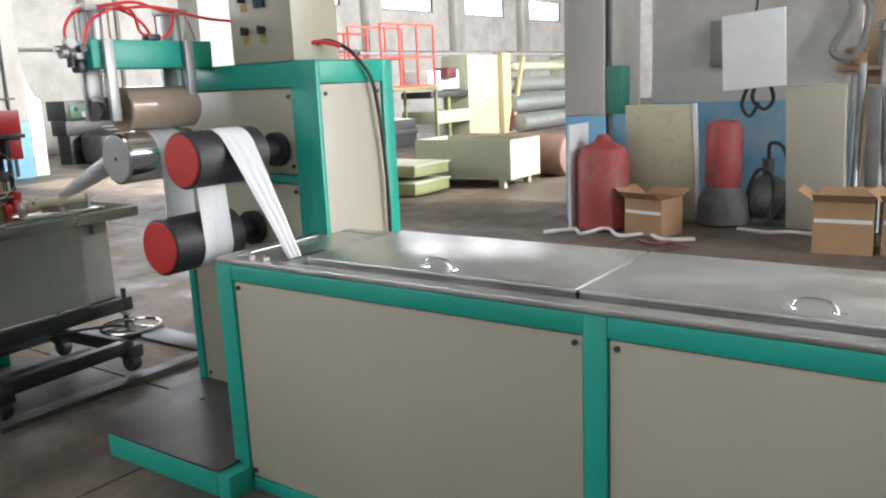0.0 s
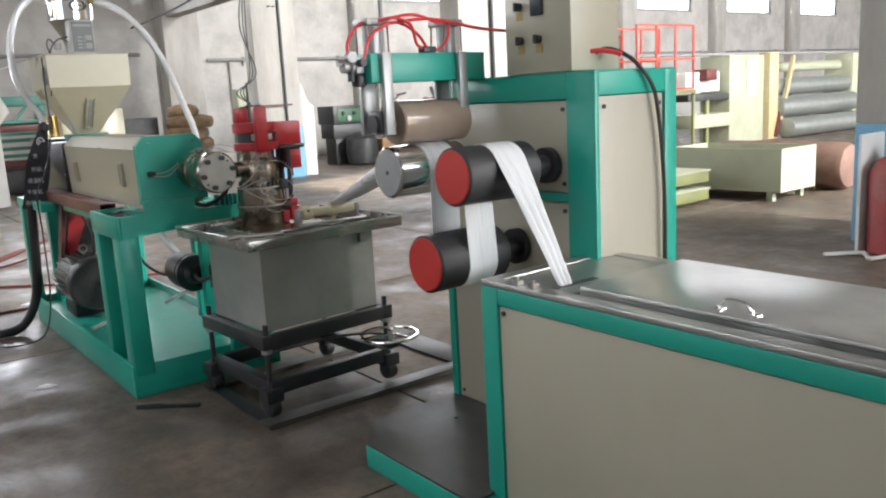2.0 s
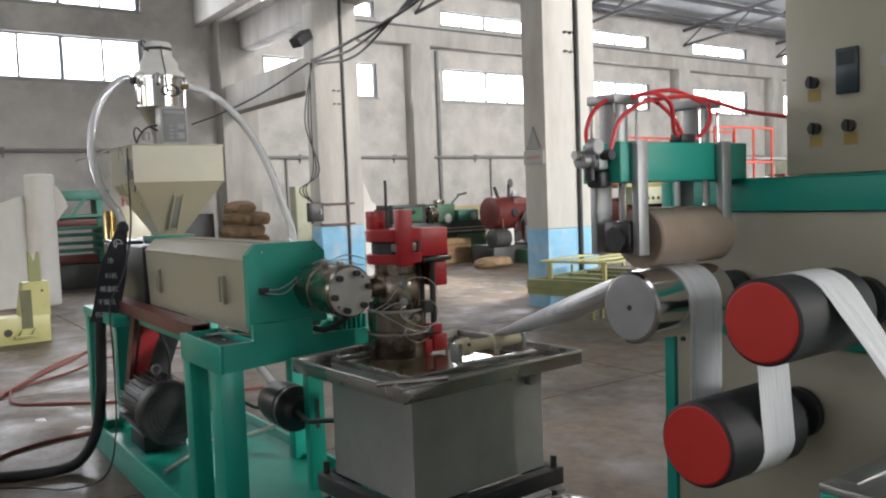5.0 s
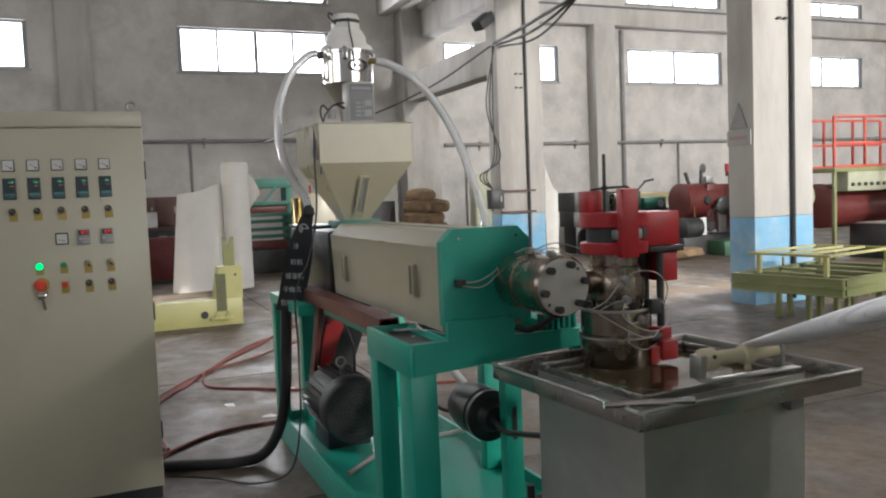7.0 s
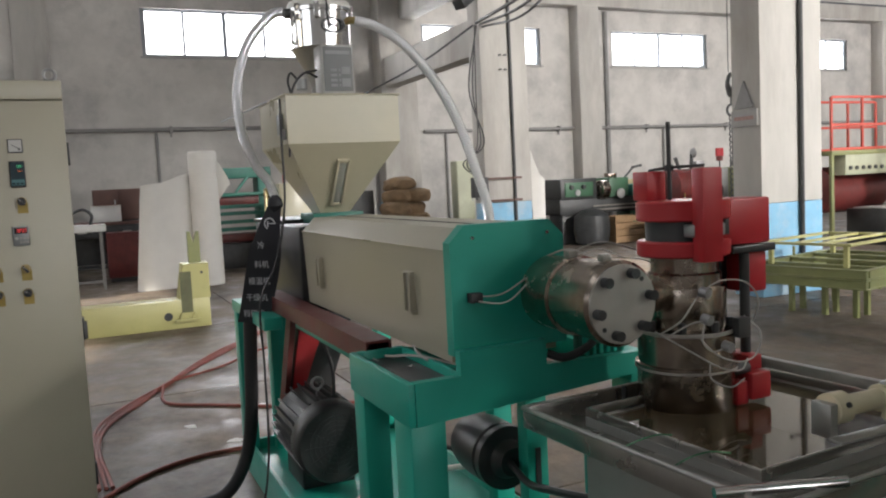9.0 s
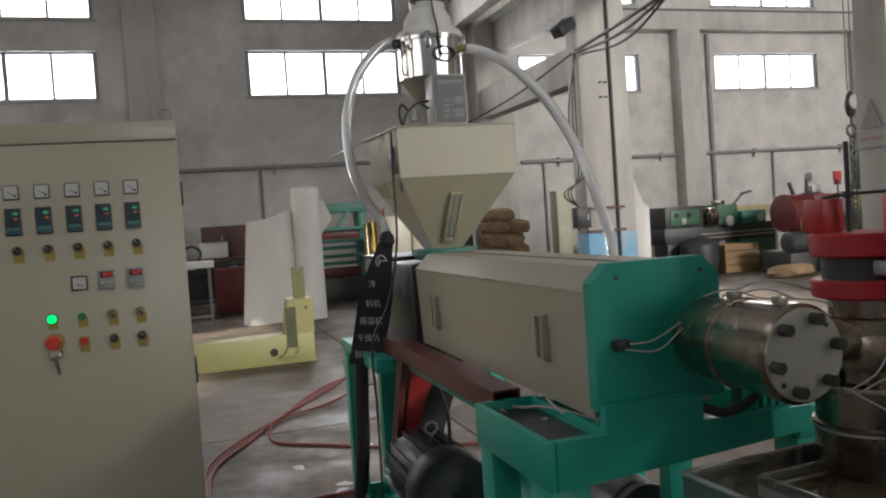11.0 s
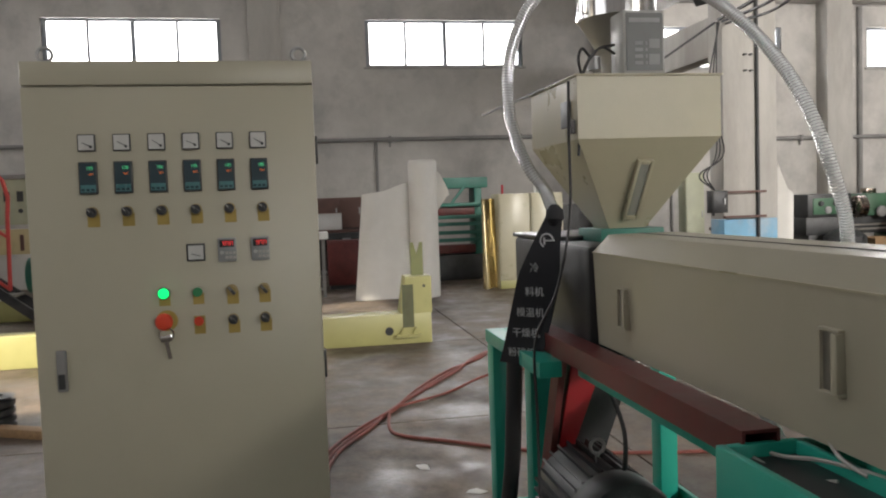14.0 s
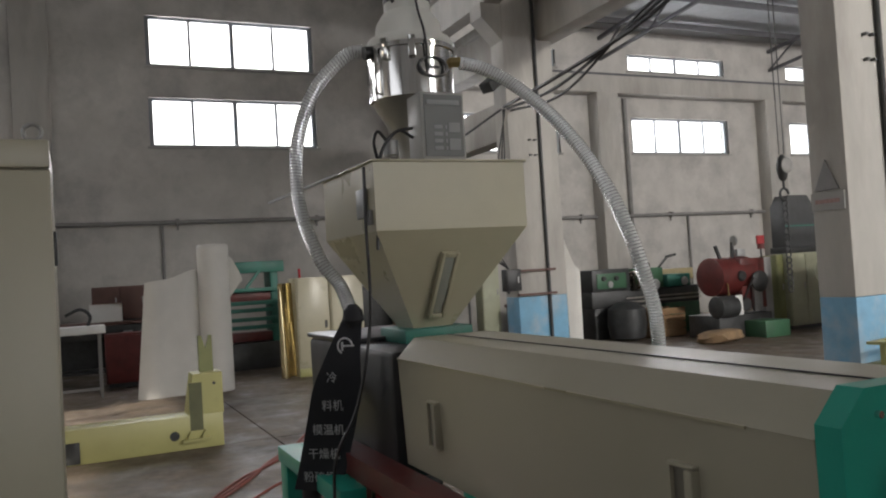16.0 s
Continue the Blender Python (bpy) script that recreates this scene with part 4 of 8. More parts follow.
    for a in (0.3, 2.4, 4.5):
        part("spoke", bar(bmesh.new(), (-4.09, 2.39, 0.318), (-4.09 + 0.135 * math.cos(a), 2.39 + 0.135 * math.sin(a), 0.312), 0.020, 0.009), M_CHROME, w)
    part("wheel_hub", b_cyl((-4.09, 2.39, 0.235), (-4.09, 2.39, 0.335), 0.018, seg=14), M_CHROME, w)
    part("drive_chain", tube(bmesh.new(), [(-4.21, 1.80, 0.345), (-4.215, 2.15, 0.335), (-4.17, 2.36, 0.31), (-4.09, 2.40, 0.30)], 0.006, 6, 6), M_DARK, t)
    part("wheel_bracket", b_box(-4.22, -4.06, 2.36, 2.42, 0.25, 0.28, 0.003), M_BLACKPAINT, t)
    t.rotation_euler.z = radians(3.5)


bath_trolley()


def cream_roller():
    t = thing("guide_roller", (-4.33, 2.24, 0.893), "cream nylon guide roller resting on the bath rim", "roller")
    c = (-4.33, 0, 0.945)
    part("roller", lathe(bmesh.new(), c, [(0.001, 2.095), (0.026, 2.096), (0.034, 2.100), (0.034, 2.142), (0.028, 2.147), (0.022, 2.152), (0.022, 2.25), (0.030, 2.255), (0.030, 2.29), (0.022, 2.295), (0.022, 2.39), (0.001, 2.396)], 'Y', 24), M_CREAMROLL, t)
    part("set_screw", b_cyl((-4.305, 2.122, 0.955), (-4.294, 2.122, 0.96), 0.006, seg=10), M_DARK, t)
    part("roller_block", b_box(-4.35, -4.30, 2.072, 2.094, 0.8925, 0.965, 0.003), M_STEEL, t)
    part("roller_block", b_box(-4.35, -4.31, 2.397, 2.414, 0.8925, 0.965, 0.003), M_STEEL, t)
    part("roller_bar", b_box(-4.30, -4.265, 2.06, 2.43, 0.8922, 0.899, 0.002), M_STEEL, t)
    part("spill_drop", lathe(bmesh.new(), (-4.325, 2.275, 0), [(0.004, 0.893), (0.012, 0.90), (0.009, 0.915)], 'Z', 10), M_CREAMROLL, t)


cream_roller()
for pts in ([(-4.50, 1.705, 0.891), (-4.51, 1.75, 0.893), (-4.515, 1.80, 0.894), (-4.50, 1.83, 0.893)], [(-4.36, 1.72, 0.891), (-4.375, 1.77, 0.893), (-4.375, 1.82, 0.894), (-4.35, 1.85, 0.893)]):
    solid("green_string", tube(bmesh.new(), pts, 0.0018, 5, 6), M_BUTTONGREEN, "thin green string tied over the bath rim", "string", "strings on the bath rim")
solid("steel_rod", b_cyl((-4.20, 1.665, 0.901), (-4.12, 1.895, 0.901), 0.010, seg=12), M_CHROME, "short polished steel rod lying across the bath rim", "rod")


def floor_track():
    t = thing("floor_track", (-4.5, 2.4, 0), "greasy steel rail frame lying on the floor under the trolley", "rail")
    for x in (-4.250, -4.96):
        part("rail", b_box(x, x + 0.122, 1.745, 3.10, 0.0, 0.016, 0.002), M_GREASEPLATE, t)
        part("rail_edge", b_box(x + 0.108, x + 0.1215, 1.746, 3.099, 0.0165, 0.026), M_GREASEPLATE, t)
    for y, w in ((1.75, 0.07), (2.90, 0.19)):
        part("cross_bar", b_box(-4.837, -4.251, y, y + w, 0.0, 0.014, 0.002), M_BLACKPAINT, t)


floor_track()
solid("flat_bar", b_box(-0.16, 0.16, -0.015, 0.015, 0, 0.014, m=pose(-4.78, 1.5, 0.0005, 0, 0, 50)), M_BLACKPAINT, "short black iron bar lying on the floor", "bar")


# ---------------------------------------------------------------- extruder
def extruder():
    t = thing("extruder", (-6.2, 1.8, 0), "teal-framed plastic extruder with beige barrel guard", "extruder machine")
    # base
    part("base_front", b_box(-7.32, -5.05, 1.42, 1.44, 0.0, 0.17, 0.003), M_TEAL, t)
    part("base_back", b_box(-7.32, -5.05, 2.23, 2.25, 0.0, 0.17, 0.003), M_TEAL, t)
    part("base_end", b_box(-5.05, -5.03, 1.42, 2.25, 0.0, 0.17, 0.003), M_TEAL, t)
    part("base_end", b_box(-7.34, -7.32, 1.42, 2.25, 0.0, 0.17, 0.003), M_TEAL, t)
    part("deck", b_box(-7.319, -5.051, 1.441, 2.229, 0.105, 0.115), M_TEAL, t, "teal drip deck")
    # legs and rails
    for x0, x1, y0, y1 in ((-5.48, -5.39, 1.43, 1.51), (-5.14, -5.02, 1.43, 1.53), (-7.34, -7.25, 1.40, 1.47), (-7.34, -7.25, 1.56, 1.66), (-5.14, -5.05, 2.14, 2.22), (-7.34, -7.25, 2.14, 2.22), (-6.0, -5.92, 2.14, 2.22)):
        part("leg", b_box(x0, x1, y0, y1, 0.116, 0.90 if x0 < -6.5 else 0.85, 0.005), M_TEAL, t)
    for a in ((-5.49, -5.012, 1.425, 1.445, 0.84, 0.955), (-5.49, -5.47, 1.445, 1.60, 0.85, 0.955), (-5.47, -5.06, 1.59, 1.61, 0.85, 0.955), (-7.35, -6.58, 1.395, 1.475, 0.86, 0.915), (-7.35, -7.24, 1.475, 2.14, 0.86, 0.915), (-7.24, -5.04, 2.14, 2.22, 0.85, 0.93), (-5.56, -5.47, 1.62, 2.14, 0.85, 0.93), (-6.58, -5.60, 1.53, 1.60, 0.86, 0.93)):
        part("rail", b_box(*a, 0.004), M_TEAL, t)
    part("drip_tray", b_box(-5.469, -5.04, 1.446, 1.589, 0.852, 0.928), M_BLACKPAINT, t, "black greasy drip tray")
    part("cradle_plate", prism(bmesh.new(), [(1.446, 0.84), (2.157, 0.884), (2.157, 0.945), (1.837, 0.951), (1.837, 1.02), (1.575, 1.02), (1.575, 0.955), (1.446, 0.955)], 'X', -5.04, -5.012), M_TEAL, t, "teal front cradle plate")
    for k in range(6):
        part("cooling_rib", b_box(-5.06, -5.04, 1.985 + k * 0.024, 1.997 + k * 0.024, 0.948, 1.005, 0.002), M_TEAL, t)
    part("rib_plate", b_box(-5.09, -5.0605, 1.975, 2.125, 0.932, 1.005, 0.002), M_DARKTEAL, t)
    part("slotted_post", b_box(-5.485, -5.425, 2.0, 2.08, 0.116, 0.85, 0.003), M_TEAL, t)
    part("post_slot", b_box(-5.424, -5.421, 2.03, 2.05, 0.42, 0.56), M_DARK, t)
    part("slotted_post", b_box(-5.02, -4.965, 1.95, 2.01, 0.0, 0.83, 0.003), M_TEAL, t)
    # end plate with cut corners
    y0, y1, z0, z1, c = 1.575, 1.925, 1.0, 1.345, 0.045
    part("end_plate", prism(bmesh.new(), [(y0, z0), (y1, z0), (y1, z1 - c), (y1 - c, z1), (y0 + c, z1), (y0, z1 - c)], 'X', -5.085, -5.045), M_TEAL, t, "teal end plate with cut corners")
    for y in (1.64, 1.87):
        part("screw", screw_heads(bmesh.new(), [(-5.044, y, 1.31)], 'X', 0.005), M_CHROME, t)
    # guard
    g = part("barrel_guard", prism(bmesh.new(), [(1.588, 0.975), (1.575, 1.28), (1.63, 1.335), (1.87, 1.335), (1.925, 1.28), (1.915, 0.975)], 'X', -6.53, -5.087), M_BEIGE, t, "beige sheet guard over the barrel")
    part("guard_seam", b_box(-6.529, -5.09, 1.735, 1.741, 1.3355, 1.3375), M_DARK, g)
    part("guard_edge", bar(bmesh.new(), (-6.53, 1.574, 1.279), (-5.2, 1.574, 1.279), 0.004), M_CREAM, g)
    for x, za, zb in ((-6.29, 1.06, 1.185), (-5.335, 1.08, 1.205)):
        bm = bmesh.new()
        box(bm, x - 0.03, x + 0.03, 1.566, 1.59, za, za + 0.007, 0.002)
        box(bm, x - 0.03, x + 0.03, 1.566, 1.59, zb - 0.007, zb, 0.002)
        box(bm, x - 0.03, x - 0.023, 1.566, 1.59, za + 0.007, zb - 0.007)
        box(bm, x + 0.012, x + 0.03, 1.562, 1.59, za + 0.007, zb - 0.007, 0.003)
        part("recessed_grip", bm, M_BEIGE, g)
        part("grip_recess", b_box(x - 0.0229, x + 0.0119, 1.574, 1.59, za + 0.0071, zb - 0.0071), M_DULLSTEEL, g)
    # gear box and cover behind the guard
    part("gear_box", b_box(-7.44, -6.54, 1.56, 1.98, 0.92, 1.30, 0.02), M_BLACKPAINT, t, "black gear box")
    part("gear_box_lid", b_box(-7.45, -6.9, 1.555, 2.0, 1.3005, 1.318, 0.006), M_BLACKPAINT, t)
    part("feed_throat", b_box(-6.95, -6.72, 1.68, 1.92, 1.30, 1.345, 0.004), M_DARKTEAL, t)
    bg = part("belt_guard", prism(bmesh.new(), [(1.54, 0.2), (1.697, 0.2), (1.948, 0.86), (1.67, 0.86)], 'X', -7.10, -7.02), M_BLACKPAINT, t, "slanting black and red belt guard")
    part("red_cheek", prism(bmesh.new(), [(1.566, 0.3), (1.587, 0.3), (1.81, 0.855), (1.668, 0.855)], 'X', -7.019, -7.008), M_RED, bg)
    part("guard_flange", prism(bmesh.new(), [(1.535, 0.3), (1.560, 0.3), (1.642, 0.855), (1.614, 0.855)], 'X', -7.09, -7.0), M_DARKRED, bg)
    part("motor_cable", tube(bmesh.new(), [(-6.62, 1.60, 0.90), (-6.57, 1.64, 0.80), (-6.52, 1.665, 0.68), (-6.515, 1.665, 0.57), (-6.52, 1.66, 0.545)], 0.008, 8, 7), M_RUBBER, t)
    # red channel
    part("cable_channel", prism(bmesh.new(), [(1.475, 0.916), (1.482, 0.916), (1.482, 0.975), (1.553, 0.975), (1.553, 0.916), (1.56, 0.916), (1.56, 0.982), (1.475, 0.982)], 'X', -6.98, -5.475), M_DARKRED, t, "oxide red steel cable channel")
    part("channel_floor", b_box(-6.97, -5.475, 1.4825, 1.5525, 0.917, 0.921), M_DARKRED, t)
    # Dark block set inside the channel mouth stands in for its shade
    part("channel_shade", b_box(-5.60, -5.59, 1.4825, 1.5525, 0.9215, 0.9745), M_DARK, t)
    for pts in ([(-5.58, 1.52, 0.93), (-5.45, 1.54, 0.935), (-5.36, 1.57, 0.95), (-5.25, 1.60, 0.955), (-5.12, 1.62, 0.96)], [(-5.58, 1.50, 0.93), (-5.44, 1.50, 0.925), (-5.38, 1.53, 0.91), (-5.30, 1.56, 0.93)], [(-5.40, 1.60, 1.0), (-5.33, 1.585, 0.965), (-5.26, 1.59, 0.95)]):
        part("thermocouple_lead", tube(bmesh.new(), pts, 0.0045, 6, 6), M_PIPEWIRE, t)
    # barrel and head
    C = (0, 1.845, 1.155)
    part("barrel_neck", lathe(bmesh.new(), C, [(0.062, -5.05), (0.062, -4.985)], 'X', 32), M_DARKSTEEL, t)
    h = part("barrel_head", lathe(bmesh.new(), C, [(0.085, -4.99), (0.097, -4.985), (0.097, -4.87), (0.100, -4.869), (0.100, -4.855), (0.097, -4.854), (0.099, -4.72), (0.103, -4.718), (0.103, -4.69), (0.095, -4.682)], 'X', 48), M_DARKSTEEL, t, "heat-stained steel band heaters")
    part("head_face", lathe(bmesh.new(), C, [(0.094, -4.683), (0.094, -4.677), (0.001, -4.677)], 'X', 48), M_FACESTEEL, h)
    for k in range(4):
        a = radians(90 * k + 45)
        p = Vector((-4.6768, C[1] + 0.078 * math.cos(a), C[2] + 0.078 * math.sin(a)))
        part("tapped_hole", b_cyl(p, p + Vector((0.0008, 0, 0)), 0.006, seg=12), M_DARK, h)
    for xr in (-4.862, -4.72):
        part("band_ring", lathe(bmesh.new(), C, [(0.0995, xr - 0.005), (0.1022, xr - 0.003), (0.1022, xr + 0.003), (0.0995, xr + 0.005)], 'X', 48), M_DARKSTEEL, h)
        part("band_clamp", b_box(xr - 0.012, xr + 0.012, C[1] - 0.03, C[1] - 0.005, C[2] + 0.099, C[2] + 0.118, 0.003), M_DULLSTEEL, h)
    for k in range(6):
        a = radians(60 * k + 12)
        p = Vector((-4.677, C[1] + 0.077 * math.cos(a), C[2] + 0.075 * math.sin(a)))
        b = part("bolt", b_cyl(p, p + Vector((0.022, 0, 0)), 0.0125, seg=14), M_DARK, h)
        part("bolt_socket", b_cyl(p + Vector((0.0222, 0, 0)), p + Vector((0.0232, 0, 0)), 0.006, seg=6), M_BLACKPAINT, b)
    part("thermocouple_box", b_box(-5.047, -5.02, 1.62, 1.655, 1.14, 1.165, 0.002), M_DARK, t)
    for pts in ([(-5.03, 1.64, 1.155), (-5.0, 1.70, 1.16), (-4.97, 1.76, 1.20), (-4.93, 1.80, 1.235)], [(-5.03, 1.63, 1.145), (-4.98, 1.70, 1.14), (-4.96, 1.76, 1.19)],
                [(-5.0, 1.83, 1.245), (-4.92, 1.86, 1.27), (-4.86, 1.90, 1.25), (-4.80, 2.0, 1.24), (-4.76, 2.05, 1.20)], [(-4.95, 1.88, 1.245), (-4.9, 1.94, 1.265), (-4.84, 1.98, 1.24)],
                [(-5.0, 1.90, 1.245), (-4.93, 1.97, 1.28), (-4.87, 2.06, 1.25)]):
        part("heater_wire", tube(bmesh.new(), pts, 0.0022, 6, 6), M_PIPEWIRE, t)
    part("metal_conduit", tube(bmesh.new(), [(-5.03, 1.85, 0.975), (-5.0, 1.89, 0.965), (-4.99, 1.95, 0.985), (-4.99, 2.0, 1.02), (-4.98, 2.02, 1.08)], 0.012, 8, 10), M_RUBBER, t)


extruder()


def die_head():
    t = thing("blow_head", (-4.76, 2.11, 0.84), "heat-stained vertical die head with red clamp plates", "die head")
    c = (-4.765, 2.105, 0)
    part("die_body", lathe(bmesh.new(), c, [(0.118, 0.835), (0.124, 0.845), (0.124, 0.955), (0.128, 0.957), (0.128, 0.972), (0.121, 0.974), (0.12, 1.06), (0.095, 1.065), (0.092, 1.20), (0.085, 1.205), (0.085, 1.245)], 'Z', 44), M_DARKSTEEL, t, "stained steel die body")
    part("heater_band", lathe(bmesh.new(), c, [(0.0985, 1.09), (0.0995, 1.092), (0.0995, 1.165), (0.0985, 1.167)], 'Z', 44), M_DARKSTEEL, t)
    for k in range(8):
        a = 2 * math.pi * k / 8
        part("die_bolt", b_cyl((c[0] + 0.108 * math.cos(a), c[1] + 0.108 * math.sin(a), 1.06), (c[0] + 0.108 * math.cos(a), c[1] + 0.108 * math.sin(a), 1.085), 0.010, seg=8), M_DARK, t)
    part("die_ring", lathe(bmesh.new(), c, [(0.127, 0.958), (0.1292, 0.959), (0.1292, 0.964), (0.127, 0.965)], 'Z', 44), M_FACESTEEL, t, "bright steel joint ring")
    part("die_ring", lathe(bmesh.new(), c, [(0.1205, 1.05), (0.123, 1.052), (0.123, 1.058), (0.1205, 1.06)], 'Z', 44), M_FACESTEEL, t)
    part("adapter", b_cyl((-4.72, 1.94, 1.155), (-4.755, 2.03, 1.155), 0.04, seg=20), M_DARKSTEEL, t)
    for z0, z1 in ((1.245, 1.285), (1.335, 1.385)):
        part("clamp_plate", lathe(bmesh.new(), c, [(0.112, z0), (0.116, z0 + 0.004), (0.116, z1 - 0.004), (0.112, z1)], 'Z', 40), M_RED, t, "round red clamp plate")
    part("screen_pack", b_cyl((c[0], c[1], 1.285), (c[0], c[1], 1.335), 0.094, seg=32), M_DARK, t)
    part("worm_screw", b_box(c[0] + 0.06, c[0] + 0.108, c[1] - 0.06, c[1] + 0.04, 1.296, 1.328, 0.004), M_GALV, t)
    part("side_arm", b_box(-4.88, -4.82, 2.04, 2.10, 1.385, 1.46, 0.003), M_RED, t)
    part("side_arm", b_box(-4.668, -4.628, 2.048, 2.11, 1.237, 1.464, 0.004), M_RED, t, "upright red arm")
    part("motor_block", b_box(-4.80, -4.685, 2.152, 2.322, 1.265, 1.382, 0.006), M_RED, t)
    part("motor_window", b_box(-4.684, -4.680, 2.165, 2.178, 1.295, 1.345), M_DARK, t)
    part("lower_bracket", b_box(-4.79, -4.68, 2.19, 2.335, 1.243, 1.263, 0.003), M_BLACKPAINT, t)
    part("lower_block", b_box(-4.78, -4.70, 2.255, 2.322, 1.138, 1.242, 0.005), M_RED, t)
    part("guide_column", b_cyl((-4.70, 2.245, 0.93), (-4.70, 2.245, 1.243), 0.013, seg=14), M_DARK, t)
    part("back_column", b_cyl((-4.78, 2.235, 0.95), (-4.78, 2.235, 1.243), 0.02, seg=14), M_BLACKPAINT, t)
    part("foot_clamp", b_box(-4.70, -4.64, 2.205, 2.27, 0.875, 0.945, 0.006), M_RED, t)
    part("foot_clamp", b_box(-4.69, -4.65, 2.165, 2.204, 0.865, 0.925, 0.005), M_RED, t)
    part("foot_clamp", b_box(-4.74, -4.66, 2.215, 2.26, 0.946, 0.985, 0.005), M_RED, t)
    part("foot_clamp_screw", b_cyl((-4.67, 2.165, 0.955), (-4.67, 2.215, 0.955), 0.017, seg=12), M_BLACKPAINT, t)
    part("adjusting_rod", b_cyl((-4.80, 2.095, 1.385), (-4.80, 2.095, 1.585), 0.006, seg=10), M_DARK, t)
    part("rod_nut", b_cyl((-4.80, 2.095, 1.46), (-4.80, 2.095, 1.475), 0.012, seg=6), M_DARK, t)
    part("rod_bracket", tube(bmesh.new(), [(-4.85, 2.07, 1.462), (-4.80, 2.095, 1.468), (-4.70, 2.12, 1.47)], 0.004, 6, 5), M_DARK, t)
    w = [[(-4.66, 2.06, 1.16), (-4.63, 2.10, 1.19), (-4.62, 2.17, 1.18), (-4.63, 2.22, 1.13), (-4.66, 2.23, 1.07)],
         [(-4.65, 2.05, 1.05), (-4.62, 2.08, 1.01), (-4.61, 2.14, 0.99), (-4.62, 2.20, 1.0), (-4.63, 2.225, 1.05), (-4.66, 2.20, 1.09)],
         [(-4.67, 1.93, 1.08), (-4.63, 2.0, 1.03), (-4.60, 2.07, 0.985), (-4.61, 2.14, 0.97), (-4.64, 2.19, 0.985)],
         [(-4.67, 1.94, 1.07), (-4.65, 1.99, 1.10), (-4.65, 2.03, 1.14), (-4.66, 2.06, 1.16)],
         [(-4.67, 1.96, 1.06), (-4.65, 2.02, 1.09), (-4.64, 2.05, 1.095)],
         [(-4.64, 2.055, 1.09), (-4.625, 2.035, 1.05), (-4.63, 2.07, 1.02), (-4.63, 2.11, 1.025)],
         [(-4.63, 2.06, 0.99), (-4.625, 2.06, 0.955), (-4.615, 2.11, 0.93), (-4.63, 2.17, 0.94)]]
    for pts in w:
        part("heater_wire", tube(bmesh.new(), pts, 0.0020, 6, 7), M_PIPEWIRE, t)
    for q in ((-4.655, 2.06, 1.165), (-4.65, 2.06, 1.10), (-4.635, 2.11, 1.03)):
        part("wire_terminal", b_cyl(q, (q[0] + 0.022, q[1] + 0.004, q[2] - 0.004), 0.013, seg=12), M_GALV, t)
    part("fitting", b_box(-4.66, -4.635, 2.16, 2.2, 1.04, 1.09, 0.004), M_DARK, t)


die_head()


def main_motor():
    t = thing("drive_motor", (-6.73, 1.65, 0.115), "black finned electric motor on the extruder deck", "motor")
    cy, cz, r = 1.65, 0.352, 0.170
    part("mount", b_box(-6.910, -6.620, cy - 0.12, cy + 0.12, 0.115, 0.21, 0.006), M_BLACKPAINT, t)
    body = part("body", lathe(bmesh.new(), (0, cy, cz), [(r * 0.8, -6.980), (r * 0.9, -6.960), (r * 0.9, -6.580)], 'X', 32), M_BLACKPAINT, t)
    for k in range(28):
        a = 2 * math.pi * k / 28
        m = Matrix.Translation((0, cy, cz)) @ Matrix.Rotation(a, 4, 'X')
        part("fin", b_box(-6.950, -6.590, -0.004, 0.004, r * 0.88, r * 1.04, 0, m), M_BLACKPAINT, body)
    cowl = part("fan_cowl", lathe(bmesh.new(), (0, cy, cz), [(r, -6.590), (r * 1.03, -6.580), (r * 1.03, -6.470), (r * 0.97, -6.455), (r * 0.86, -6.452)], 'X', 36), M_DARK, t)
    for i in range(6):
        part("grille_ring", torus(bmesh.new(), (-6.453, cy, cz), 0.02 + i * 0.021, 0.004, 'X', 28, 6), M_BLACKPAINT, cowl)
    for k in range(6):
        a = math.pi * k / 6
        d = Vector((0, math.cos(a), math.sin(a))) * r * 0.84
        part("grille_bar", bar(bmesh.new(), Vector((-6.451, cy, cz)) - d, Vector((-6.451, cy, cz)) + d, 0.006), M_BLACKPAINT, cowl)
    part("lifting_eye", torus(bmesh.new(), (-6.730, cy, cz + r + 0.042), 0.026, 0.007, 'X', 20, 8), M_GALV, t, "steel lifting eye")
    part("eye_stem", b_cyl((-6.730, cy, cz + r - 0.02), (-6.730, cy, cz + r + 0.02), 0.009, seg=10), M_GALV, t)


main_motor()


